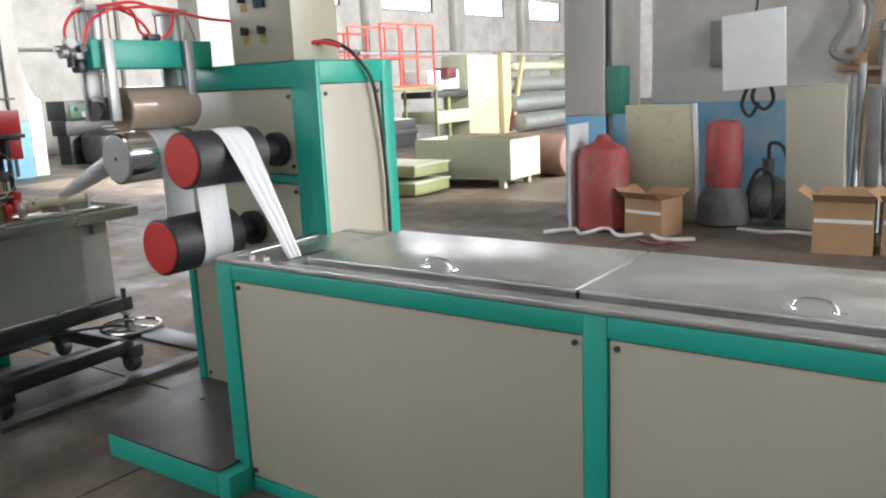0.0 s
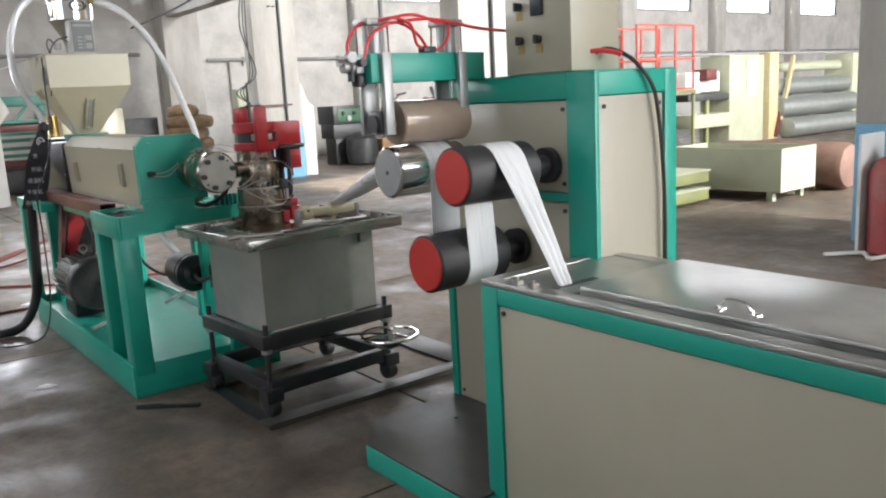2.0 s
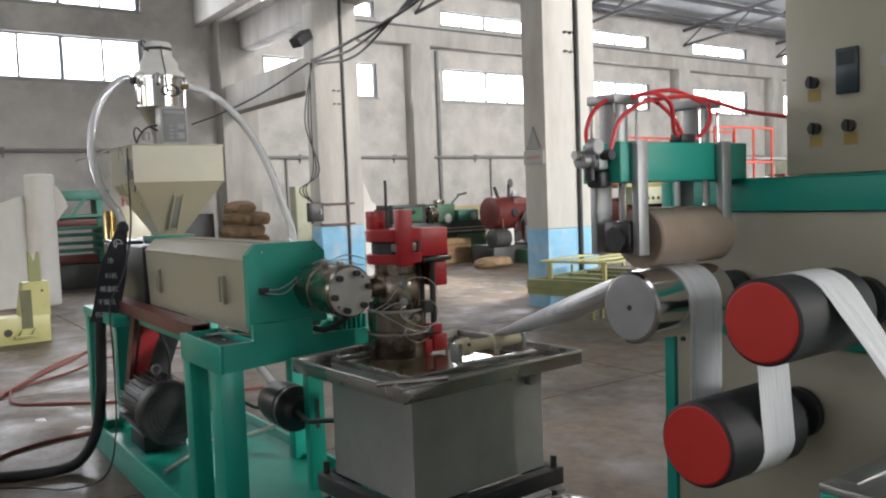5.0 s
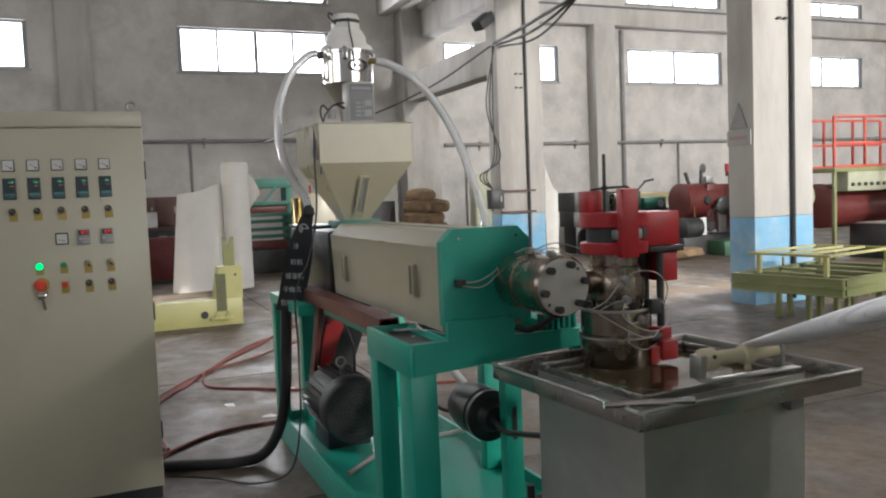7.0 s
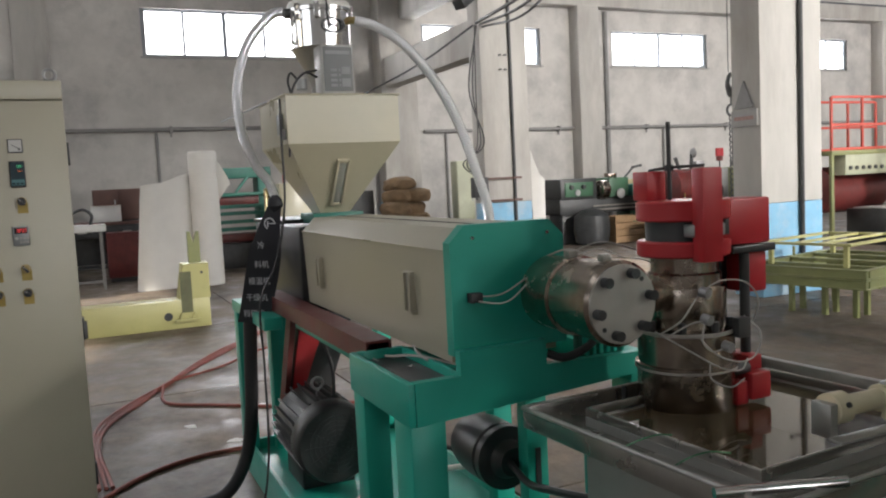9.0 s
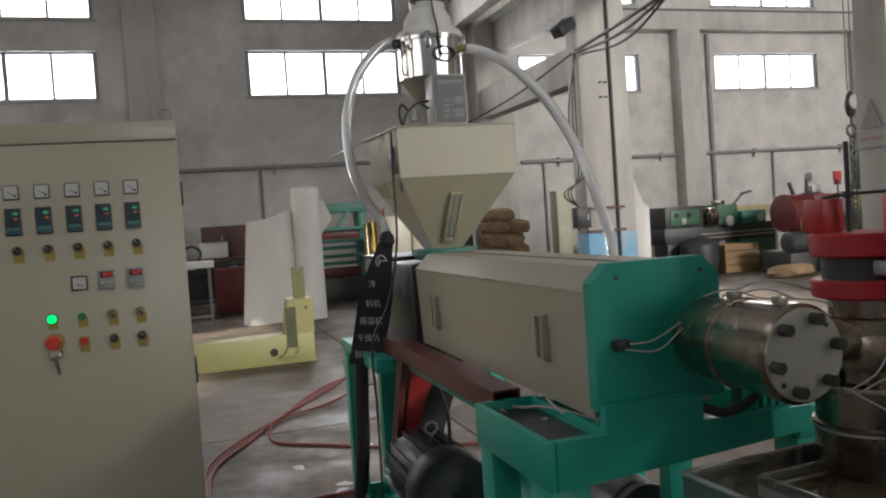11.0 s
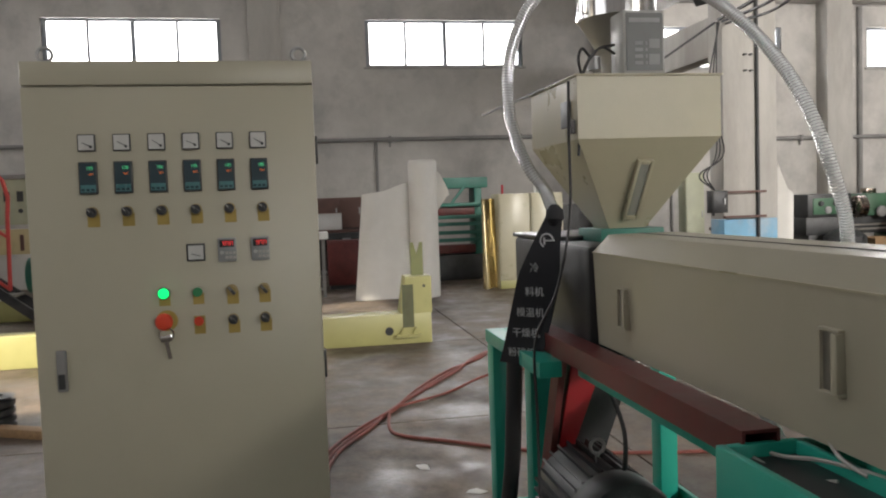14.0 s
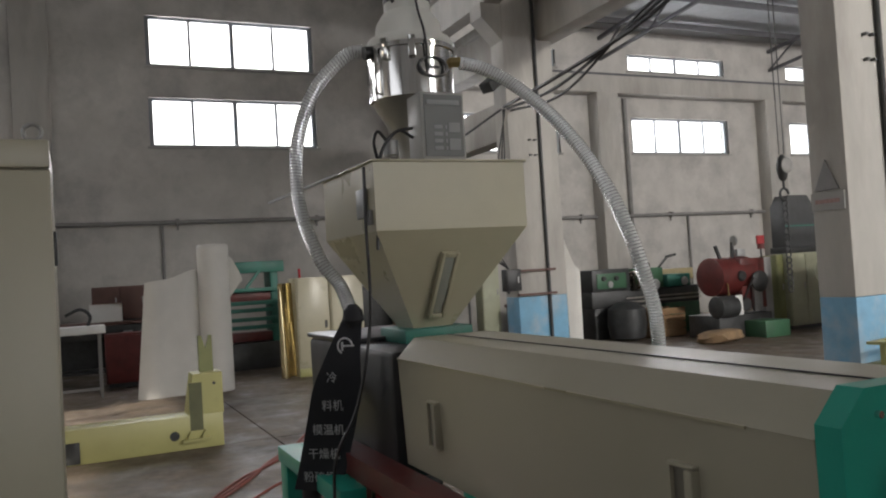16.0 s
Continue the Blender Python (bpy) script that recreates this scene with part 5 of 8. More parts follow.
def circulation_pump():
    t = thing("pump_motor", (-5.62, 1.99, 0.115), "small black pump motor beside the bath", "pump")
    c = (0, 1.985, 0.50)
    part("pump_body", lathe(bmesh.new(), c, [(0.001, -5.815), (0.06, -5.812), (0.098, -5.79), (0.108, -5.74), (0.112, -5.70), (0.112, -5.59), (0.104, -5.585), (0.104, -5.575), (0.112, -5.57), (0.112, -5.54), (0.07, -5.53), (0.05, -5.50), (0.05, -5.49)], 'X', 28), M_BLACKPAINT, t)
    part("pump_bracket", b_box(-5.58, -5.4855, 2.01, 2.07, 0.47, 0.53, 0.004), M_BLACKPAINT, t)
    part("suction_hose", tube(bmesh.new(), [(-5.80, 2.02, 0.50), (-5.95, 2.05, 0.54), (-6.1, 2.02, 0.64), (-6.2, 1.98, 0.80)], 0.022, 10, 8), M_HOSE, t, "clear suction hose")
    part("pump_cable", tube(bmesh.new(), [(-5.79, 1.95, 0.47), (-5.9, 1.9, 0.46), (-6.0, 1.82, 0.55), (-6.05, 1.78, 0.75)], 0.009, 8, 8), M_RUBBER, t)
    part("feed_pipe", tube(bmesh.new(), [(-5.49, 1.97, 0.5), (-5.3, 1.93, 0.5), (-5.1, 1.9, 0.55), (-4.876, 1.9, 0.60)], 0.012, 8, 8), M_RUBBER, t)
    part("return_hose", tube(bmesh.new(), [(-5.75, 2.05, 0.44), (-5.9, 2.1, 0.36), (-6.2, 2.12, 0.24), (-6.5, 2.1, 0.132)], 0.014, 8, 8), M_WHITECABLE, t)


circulation_pump()
solid("scrap_tube", b_cyl((-6.17, 1.51, 0.128), (-6.56, 1.90, 0.128), 0.0125, seg=12), M_LIGHTGREY, "pale steel tube lying on the drip deck", "tube")


# ---------------------------------------------------------------- hopper, loader and hoses
def hopper():
    t = thing("material_hopper", (-6.84, 1.81, 1.345), "cream painted square material hopper on the extruder", "hopper")
    x0, x1, y0, y1 = -7.10, -6.58, 1.552, 2.068
    zt, zk, zb = 1.862, 1.655, 1.342
    th = 0.004
    for a in ((x1 - th, x1, y0, y1), (x0, x0 + th, y0, y1), (x0 + th, x1 - th, y0, y0 + th), (x0 + th, x1 - th, y1 - th, y1)):
        part("bin_wall", b_box(*a, zk, zt), M_CREAM, t)
    bm = bmesh.new()
    top = [(x0, y0), (x1, y0), (x1, y1), (x0, y1)]
    cx, cy, h = -6.84, 1.80, 0.068
    low = [(cx - h, cy - h), (cx + h, cy - h), (cx + h, cy + h), (cx - h, cy + h)]
    vt = [bm.verts.new((*p, zk)) for p in top]
    vb = [bm.verts.new((*p, zb)) for p in low]
    for i in range(4):
        bm.faces.new((vt[i], vt[(i + 1) % 4], vb[(i + 1) % 4], vb[i]))
    bm.faces.new(vb)
    bm.faces.new(vt)
    part("cone", bm, M_CREAM, t)
    part("lid", b_box(x0 - 0.01, x1 + 0.008, y0 - 0.008, y1 + 0.008, zt, zt + 0.007, 0.002), M_CREAM, t)
    # sight glass on the sloping front
    a, b = Vector((x1, (y0 + y1) / 2 + 0.005, zk)), Vector((cx + h, cy, zb))
    d = (b - a).normalized()
    nrm = Vector((-d.z, 0, d.x)).normalized()
    if nrm.x < 0:
        nrm = -nrm
    side = d.cross(nrm).normalized()
    M = Matrix((side, d, nrm)).transposed().to_4x4()
    M.translation = a + d * 0.20 + nrm * 0.004 + Vector((0, -0.005, 0))
    g = part("sight_glass", b_box(-0.018, 0.018, -0.105, 0.105, 0, 0.008, 0.003, M), M_GLASS, t, "narrow sight glass")
    f = bmesh.new()
    for q in ((-0.03, -0.018, -0.12, 0.12), (0.018, 0.03, -0.12, 0.12), (-0.018, 0.018, -0.12, -0.105), (-0.018, 0.018, 0.105, 0.12)):
        box(f, *q, -0.003, 0.014, 0.003, M)
    part("glass_frame", f, M_CREAM, g)
    part("support_rod", bar(bmesh.new(), (-7.3, 1.40, 1.815), (-6.9, 1.545, 1.868), 0.008), M_GALV, t)
    part("hopper_latch", b_box(-6.72, -6.64, 1.540, 1.552, 1.70, 1.79, 0.003), M_GREYBOX, t)
    part("hopper_socket", b_box(-6.63, -6.60, 1.538, 1.552, 1.675, 1.72, 0.002), M_PIPE, t)


hopper()


def vacuum_loader():
    c = (-6.82, 1.795, 0)
    t = thing("vacuum_loader", (c[0], c[1], 1.869), "polished steel vacuum loader with white blower cap", "loader")
    part("discharge_cone", lathe(bmesh.new(), c, [(0.05, 1.869), (0.055, 1.93), (0.07, 1.985), (0.135, 2.095)], 'Z', 36), M_DULLSTEEL, t)
    d = part("drum", lathe(bmesh.new(), c, [(0.135, 2.095), (0.142, 2.098), (0.142, 2.255), (0.15, 2.257), (0.15, 2.272), (0.142, 2.274)], 'Z', 44), M_CHROME, t, "mirror steel drum")
    # oval badge: a plain raised emblem
    bm = torus(bmesh.new(), (0, 0, 0), 0.042, 0.006, 'X', 30, 6)
    box(bm, -0.002, 0.004, -0.02, 0.018, -0.004, 0.004)
    box(bm, -0.002, 0.004, -0.02, -0.012, -0.014, 0.014)
    mm = Matrix.Translation((c[0], c[1], 2.185)) @ Matrix.Rotation(radians(8), 4, 'Z') @ Matrix.Translation((0.143, 0, 0)) @ Matrix.Diagonal((1, 1.25, 0.75, 1))
    bmesh.ops.transform(bm, matrix=mm, verts=bm.verts)
    part("badge", bm, M_BLACKPAINT, d)
    part("dark_clip", b_box(c[0] + 0.04, c[0] + 0.06, c[1] - 0.15, c[1] - 0.13, 2.11, 2.26, 0.003), M_CHROME, d)
    for a in (-55, -20, 62):
        m = Matrix.Translation((c[0], c[1], 0)) @ Matrix.Rotation(radians(a), 4, 'Z')
        cl = part("clamp", b_box(0.143, 0.158, -0.012, 0.012, 2.215, 2.285, 0.003, m), M_CHROME, d)
    cap = part("blower_cap", lathe(bmesh.new(), c, [(0.145, 2.275), (0.146, 2.29), (0.138, 2.305), (0.118, 2.31), (0.112, 2.33), (0.108, 2.36), (0.085, 2.395), (0.078, 2.40), (0.078, 2.46), (0.07, 2.478), (0.04, 2.485), (0.001, 2.486)], 'Z', 40), M_WHITE, t, "white blower cap")
    part("cap_band", lathe(bmesh.new(), c, [(0.0795, 2.43), (0.080, 2.432), (0.080, 2.445), (0.0795, 2.447)], 'Z', 36), M_DARK, cap)
    part("cap_handle", tube(bmesh.new(), [(c[0] + 0.05, c[1] - 0.07, 2.42), (c[0] + 0.07, c[1] - 0.11, 2.45), (c[0] + 0.05, c[1] - 0.10, 2.48), (c[0], c[1] - 0.07, 2.478)], 0.006, 8, 6), M_DARK, cap)
    part("loader_wire", tube(bmesh.new(), [(c[0] + 0.08, c[1] - 0.005, 2.45), (c[0] + 0.115, c[1] - 0.01, 2.37), (c[0] + 0.15, c[1] - 0.01, 2.30), (c[0] + 0.152, c[1] - 0.005, 2.22), (c[0] + 0.12, c[1] + 0.0, 2.10)], 0.004, 6, 6), M_RUBBER, t)
    b = part("control_unit", b_box(-6.70, -6.59, 1.722, 1.872, 1.869, 2.082, 0.006), M_LIGHTGREY, t, "grey loader control unit")
    part("unit_face", b_box(-6.589, -6.586, 1.732, 1.862, 1.88, 2.072, 0.0), M_FACEPLATE, b)
    bm = bmesh.new()
    for i in range(4):
        box(bm, -6.5855, -6.584, 1.762, 1.790, 1.90 + i * 0.022, 1.911 + i * 0.022)
        box(bm, -6.5855, -6.584, 1.80, 1.806, 1.90 + i * 0.022, 1.911 + i * 0.022)
    box(bm, -6.5855, -6.584, 1.812, 1.85, 1.955, 1.985)
    box(bm, -6.5855, -6.584, 1.812, 1.85, 1.90, 1.935)
    box(bm, -6.5855, -6.584, 1.742, 1.852, 2.04, 2.055)
    part("unit_print", bm, M_DIMPRINT, b)
    part("valve", b_cyl((-6.70, 1.66, 1.90), (-6.70, 1.66, 1.945), 0.024, seg=14), M_GALV, t)
    for pts in ([(-6.66, 1.72, 1.98), (-6.63, 1.65, 1.96), (-6.62, 1.60, 1.90), (-6.61, 1.575, 1.80), (-6.6, 1.56, 1.6)], [(-6.66, 1.72, 1.95), (-6.63, 1.66, 1.965), (-6.62, 1.61, 1.92), (-6.66, 1.60, 1.875)], [(-6.66, 1.60, 1.872), (-6.65, 1.585, 1.93), (-6.65, 1.60, 1.965), (-6.66, 1.63, 1.94)]):
        part("unit_cable", tube(bmesh.new(), pts, 0.005, 6, 7), M_RUBBER, t)
    part("inlet_stub", b_cyl((c[0] + 0.07, c[1] + 0.10, 2.222), (c[0] + 0.105, c[1] + 0.145, 2.216), 0.017, seg=16), M_BRASS, t)
    part("outlet_stub", b_cyl((c[0] + 0.02, c[1] - 0.13, 2.255), (c[0] + 0.02, c[1] - 0.17, 2.25), 0.022, seg=16), M_DARK, t)


vacuum_loader()


def wire_hose(name, pts, r, label, pitch=0.0105):
    t = thing(name, tuple(pts[-1]), label, "hose")
    part("hose_wall", tube(bmesh.new(), pts, r, 14, 10), M_HOSE, t)
    P = spline(pts, 24)
    # wire spiral
    L = [0.0]
    for a, b in zip(P, P[1:]):
        L.append(L[-1] + (b - a).length)
    total, turns = L[-1], L[-1] / pitch
    n = int(turns * 8)
    out, j = [], 0
    up = Vector((0.2, 0.3, 0.9))
    for i in range(n + 1):
        s = total * i / n
        while j < len(P) - 2 and L[j + 1] < s:
            j += 1
        f = (s - L[j]) / max(1e-6, L[j + 1] - L[j])
        p = P[j].lerp(P[j + 1], f)
        d = (P[j + 1] - P[j]).normalized()
        a = d.cross(up).normalized()
        b = a.cross(d)
        up = b
        ph = 2 * math.pi * i / 8
        out.append(p + (r + 0.001) * (math.cos(ph) * a + math.sin(ph) * b))
    part("wire_spiral", tube(bmesh.new(), out, 0.0015, 4, 1, smooth_path=False), M_WIRE, t)
    return t


HOSE_L = [(-6.86, 1.645, 2.275), (-6.881, 1.584, 2.258), (-6.94, 1.488, 2.147), (-6.976, 1.432, 1.971), (-6.962, 1.427, 1.768), (-6.924, 1.474, 1.589), (-6.889, 1.528, 1.496), (-6.797, 1.535, 1.395)]
HOSE_R = [(-6.72, 1.93, 2.215), (-6.705, 2.01, 2.196), (-6.656, 2.113, 2.122), (-6.529, 2.205, 1.958), (-6.402, 2.267, 1.745), (-6.345, 2.329, 1.499), (-6.384, 2.405, 1.277), (-6.453, 2.429, 0.897), (-6.45, 2.47, 0.45), (-6.43, 2.5, 0.03)]
wire_hose("suction_hose", HOSE_L, 0.0215, "clear wire-spiral hose looping down beside the hopper")
wire_hose("suction_hose", HOSE_R, 0.0215, "clear wire-spiral hose arching from the loader to the floor")


def banner():
    t = thing("cloth_banner", (-6.80, 1.42, 0.86), "black cloth banner with white print hung on the machine", "banner")
    ax = Vector((0.64, 0.77, 0)).normalized()
    face = Vector((0.77, -0.64, 0)).normalized()

    def mid(s):
        return Vector((-6.725 - 0.095 * s, 1.512 - 0.12 * s, 1.40 - 0.54 * s)) + face * 0.012 * math.sin(s * 5)
    rows = []
    n = 16
    for i in range(n + 1):
        s = i / n
        w = 0.030 + 0.050 * min(1, s * 2.5)
        rows.append((mid(s) - ax * w + Vector((0, 0, 0.006)), mid(s) + ax * w + face * 0.01 * math.sin(s * 8)))
    part("cloth", ribbon(bmesh.new(), rows, 0.004), M_CLOTH, t)
    part("knot", lathe(bmesh.new(), mid(0), [(0.012, -0.035), (0.034, -0.01), (0.03, 0.02), (0.012, 0.04)], 'Z', 14), M_CLOTH, t)
    rot = Matrix((ax, Vector((0, 0, 1)), face)).transposed().to_4x4()
    for s, txt in ((0.34, "冷"), (0.50, "料机"), (0.64, "模温机"), (0.78, "干燥机"), (0.915, "粉碎机")):
        cu = bpy.data.curves.new("print", 'FONT')
        cu.body = txt
        cu.size = 0.036
        cu.align_x = 'CENTER'
        cu.align_y = 'CENTER'
        cu.extrude = 0.0006
        cu.materials.append(M_PRINT)
        ob = new("banner_print", cu)
        ob.parent = t
        ob.matrix_local = Matrix.Translation(mid(s) + face * 0.013 + ax * (-0.02 if s < 0.4 else 0) - Vector(t.location)) @ rot
    bm = torus(bmesh.new(), (0, 0, 0), 0.024, 0.003, 'Z', 24, 6, 0.7)
    box(bm, -0.012, 0.03, -0.002, 0.003, -0.001, 0.002)
    box(bm, -0.012, -0.006, -0.014, 0.012, -0.001, 0.002)
    bmesh.ops.transform(bm, matrix=Matrix.Translation(mid(0.16) + face * 0.012) @ rot, verts=bm.verts)
    part("emblem", bm, M_PRINT, t)


banner()


# ---------------------------------------------------------------- control cabinet
def digit_bars(x, y, z, n, step, h):
    """A lit row of small seven-segment strokes."""
    bm = bmesh.new()
    for k in range(n):
        a = y + k * step
        box(bm, x, x + 0.0005, a + step * 0.5, a + step * 0.68, z, z + h)
        box(bm, x, x + 0.0005, a + step * 0.05, a + step * 0.5, z + h * 0.86, z + h)
        if k % 2:
            box(bm, x, x + 0.0005, a + step * 0.05, a + step * 0.5, z, z + h * 0.14)
            box(bm, x, x + 0.0005, a + step * 0.05, a + step * 0.5, z + h * 0.43, z + h * 0.57)
    return bm


def control_cabinet():
    F = -6.66
    y0, y1, zt = -0.185, 0.69, 1.93
    t = thing("control_cabinet", (-6.88, 0.25, 0), "tall beige control cabinet with rows of meters and knobs", "control cabinet")
    part("body", b_box(-7.10, F - 0.022, y0 + 0.002, y1 - 0.002, 0.0, zt - 0.001, 0.006), M_BEIGE, t)
    part("header", b_box(F - 0.021, F, y0, y1, 1.856, zt, 0.005), M_BEIGE, t)
    d = part("door", b_box(F - 0.021, F, y0, y1, 0.06, 1.851, 0.005), M_BEIGE, t, "large beige door")
    part("plinth", b_box(-7.09, F - 0.015, y0 + 0.01, y1 - 0.01, 0.001, 0.055), M_DARK, t)
    for y in (y0 + 0.06, y1 - 0.04):
        part("lifting_eye", torus(bmesh.new(), (-6.72, y, zt + 0.028), 0.022, 0.0055, 'X', 20, 8), M_GALV, t)
    for z in (1.60, 0.9, 0.3):
        part("hinge", b_box(F - 0.05, F - 0.008, y1 - 0.004, y1 + 0.008, z, z + 0.09, 0.003), M_DARK, t)
    ys = [-0.002 + 0.1025 * i for i in range(6)]
    for i, y in enumerate(ys):
        m = part("ammeter", b_box(F, F + 0.012, y - 0.026, y + 0.026, 1.653, 1.706, 0.003), M_DARK, d, "square black-rimmed ammeter")
        part("dial", b_box(F + 0.0125, F + 0.0135, y - 0.0225, y + 0.0225, 1.657, 1.7025), M_DIAL, m)
        part("needle", bar(bmesh.new(), (F + 0.0142, y + 0.013, 1.668), (F + 0.0142, y - 0.012, 1.680 + 0.002 * (i % 3)), 0.0022), M_DARK, m)
        part("dial_screw", b_cyl((F + 0.0136, y + 0.013, 1.667), (F + 0.0155, y + 0.013, 1.667), 0.0045, seg=12), M_DARK, m)
        c = part("temperature_controller", b_box(F, F + 0.014, y - 0.027, y + 0.027, 1.522, 1.622, 0.003), M_DARK, d, "teal-faced temperature controller")
        part("face", b_box(F + 0.0145, F + 0.0155, y - 0.023, y + 0.023, 1.527, 1.617), M_SCREEN, c)
        part("lower_strip", b_box(F + 0.0157, F + 0.0162, y - 0.022, y + 0.022, 1.529, 1.551), M_TEALSTRIP, c)
        part("reading", digit_bars(F + 0.0158, y + 0.002, 1.580, 3, 0.0052, 0.006), M_DIGITORANGE, c)
        cu = bpy.data.curves.new("set_value", 'FONT')
        cu.body, cu.size, cu.extrude = ("195", "178", "186", "195", "185", "185")[i], 0.0135, 0.0003
        cu.offset = 0.0001
        cu.materials.append(M_DIGITGREEN)
        ob = new("set_value", cu)
        ob.parent = c
        o = t.location
        ob.matrix_local = Matrix(((0, 0, 1, F + 0.0165 - o.x), (1, 0, 0, y - 0.003 - o.y), (0, 1, 0, 1.597 - o.z), (0, 0, 0, 1)))
        bm = bmesh.new()
        for k in range(3):
            box(bm, F + 0.0163, F + 0.0168, y - 0.020 + k * 0.014, y - 0.010 + k * 0.014, 1.532, 1.539)
        part("key_row", bm, M_SCREEN, c)
    def knob(y, z, tone=M_BLACKPAINT):
        k = part("selector_knob", b_cyl((F, y, z), (F + 0.022, y, z), 0.0145, seg=18), tone, d)
        part("knob_bezel", lathe(bmesh.new(), (0, y, z), [(0.0175, F), (0.0175, F + 0.004), (0.0158, F + 0.006)], 'X', 18), M_BRASS, k)
        part("knob_grip", b_box(-0.004, 0.008, -0.0045, 0.0045, -0.0155, 0.0155, 0.001, Matrix.Translation((F + 0.024, y, z)) @ Matrix.Rotation(radians(40), 4, 'X')), M_DARK, k)
        part("index_line", b_box(0.0082, 0.0088, -0.0012, 0.0012, 0.002, 0.014, 0.0, Matrix.Translation((F + 0.024, y, z)) @ Matrix.Rotation(radians(40), 4, 'X')), M_LIGHTGREY, k)
        part("label_plate", b_box(F, F + 0.0015, y - 0.016, y + 0.020, z - 0.045, z - 0.004), M_LABEL, d)
    for y in ys:
        knob(y + 0.005, 1.466)
    for y in (0.408, 0.508):
        knob(y, 1.205, M_BRASS)
        knob(y, 1.112)
    m = part("ammeter", b_box(F, F + 0.012, 0.276, 0.332, 1.303, 1.358, 0.003), M_DARK, d)
    part("dial", b_box(F + 0.0125, F + 0.0135, 0.281, 0.327, 1.308, 1.352), M_DIAL, m)
    part("needle", bar(bmesh.new(), (F + 0.0142, 0.318, 1.318), (F + 0.0142, 0.290, 1.326), 0.0022), M_DARK, m)
    for y in (0.40, 0.503):
        c = part("speed_controller", b_box(F, F + 0.018, y - 0.028, y + 0.028, 1.297, 1.372, 0.003), M_GREYBOX, d, "grey inverter keypad with red digits")
        part("window", b_box(F + 0.0185, F + 0.0192, y - 0.022, y + 0.022, 1.343, 1.366), M_LCD, c)
        part("reading", digit_bars(F + 0.0194, y - 0.014, 1.349, 5, 0.007, 0.012), M_DIGITRED, c)
        bm = bmesh.new()
        for i in range(3):
            for j in range(2):
                box(bm, F + 0.0185, F + 0.0205, y - 0.006 + i * 0.012, y + 0.003 + i * 0.012, 1.306 + j * 0.014, 1.315 + j * 0.014)
        part("keys", bm, M_DULLSTEEL, c)
        part("jog_dial", b_cyl((F + 0.018, y - 0.016, 1.326), (F + 0.022, y - 0.016, 1.326), 0.006, seg=12), M_LIGHTGREY, c)
    lamp = part("pilot_lamp", b_cyl((F, 0.20, 1.205), (F + 0.016, 0.20, 1.205), 0.0165, seg=20), M_GREENLAMP, d, "lit green pilot lamp")
    part("lamp_bezel", lathe(bmesh.new(), (0, 0.20, 1.205), [(0.0195, F), (0.0195, F + 0.008), (0.017, F + 0.009)], 'X', 20), M_DARK, lamp)
    b = part("start_button", b_cyl((F, 0.303, 1.205), (F + 0.018, 0.303, 1.205), 0.0145, seg=18), M_BUTTONGREEN, d)
    part("stop_button", b_cyl((F, 0.303, 1.112), (F + 0.018, 0.303, 1.112), 0.0145, seg=18), M_BUTTONRED, d)
    part("emergency_stop", lathe(bmesh.new(), (0, 0.20, 1.118), [(0.016, F), (0.016, F + 0.02), (0.026, F + 0.022), (0.027, F + 0.032), (0.02, F + 0.038), (0.001, F + 0.039)], 'X', 24), M_BUTTONRED, d, "red mushroom stop button")
    part("stop_plate", lathe(bmesh.new(), (0, 0.205, 1.118), [(0.033, F), (0.033, F + 0.0015)], 'X', 28), M_LABEL, d)
    for y in (0.20, 0.303):
        part("label_plate", b_box(F, F + 0.0015, y - 0.016, y + 0.018, 1.165, 1.200), M_LABEL, d)
    part("label_plate", b_box(F, F + 0.0015, 0.287, 0.321, 1.070, 1.128), M_LABEL, d)
    k = part("key_ring", torus(bmesh.new(), (F + 0.028, 0.205, 1.077), 0.022, 0.003, 'X', 20, 6), M_CHROME, d)
    part("key", b_box(-0.0015, 0.0015, -0.006, 0.006, -0.062, 0.0, 0.0, pose(F + 0.03, 0.203, 1.062, 10, 0, 0)), M_CHROME, k)
    part("key_bow", b_box(-0.003, 0.003, -0.018, 0.018, -0.008, 0.012, 0.002, pose(F + 0.031, 0.205, 1.065, 10, 0, 0)), M_CHROME, k)
    lk = part("door_lock", b_box(F, F + 0.012, -0.128, -0.096, 0.915, 1.045, 0.006), M_PIPE, d, "grey flush door lock")
    part("lock_insert", b_box(F + 0.0125, F + 0.016, -0.122, -0.102, 0.925, 0.972, 0.003), M_DARK, lk)


control_cabinet()


# ---------------------------------------------------------------- cables and clutter on the near floor
def floor_cable(name, pts, r, material, label, category="cable"):
    return solid(name, tube(bmesh.new(), [(x, y, z + r) for x, y, z in pts], r, 8, 8), material, label, category)


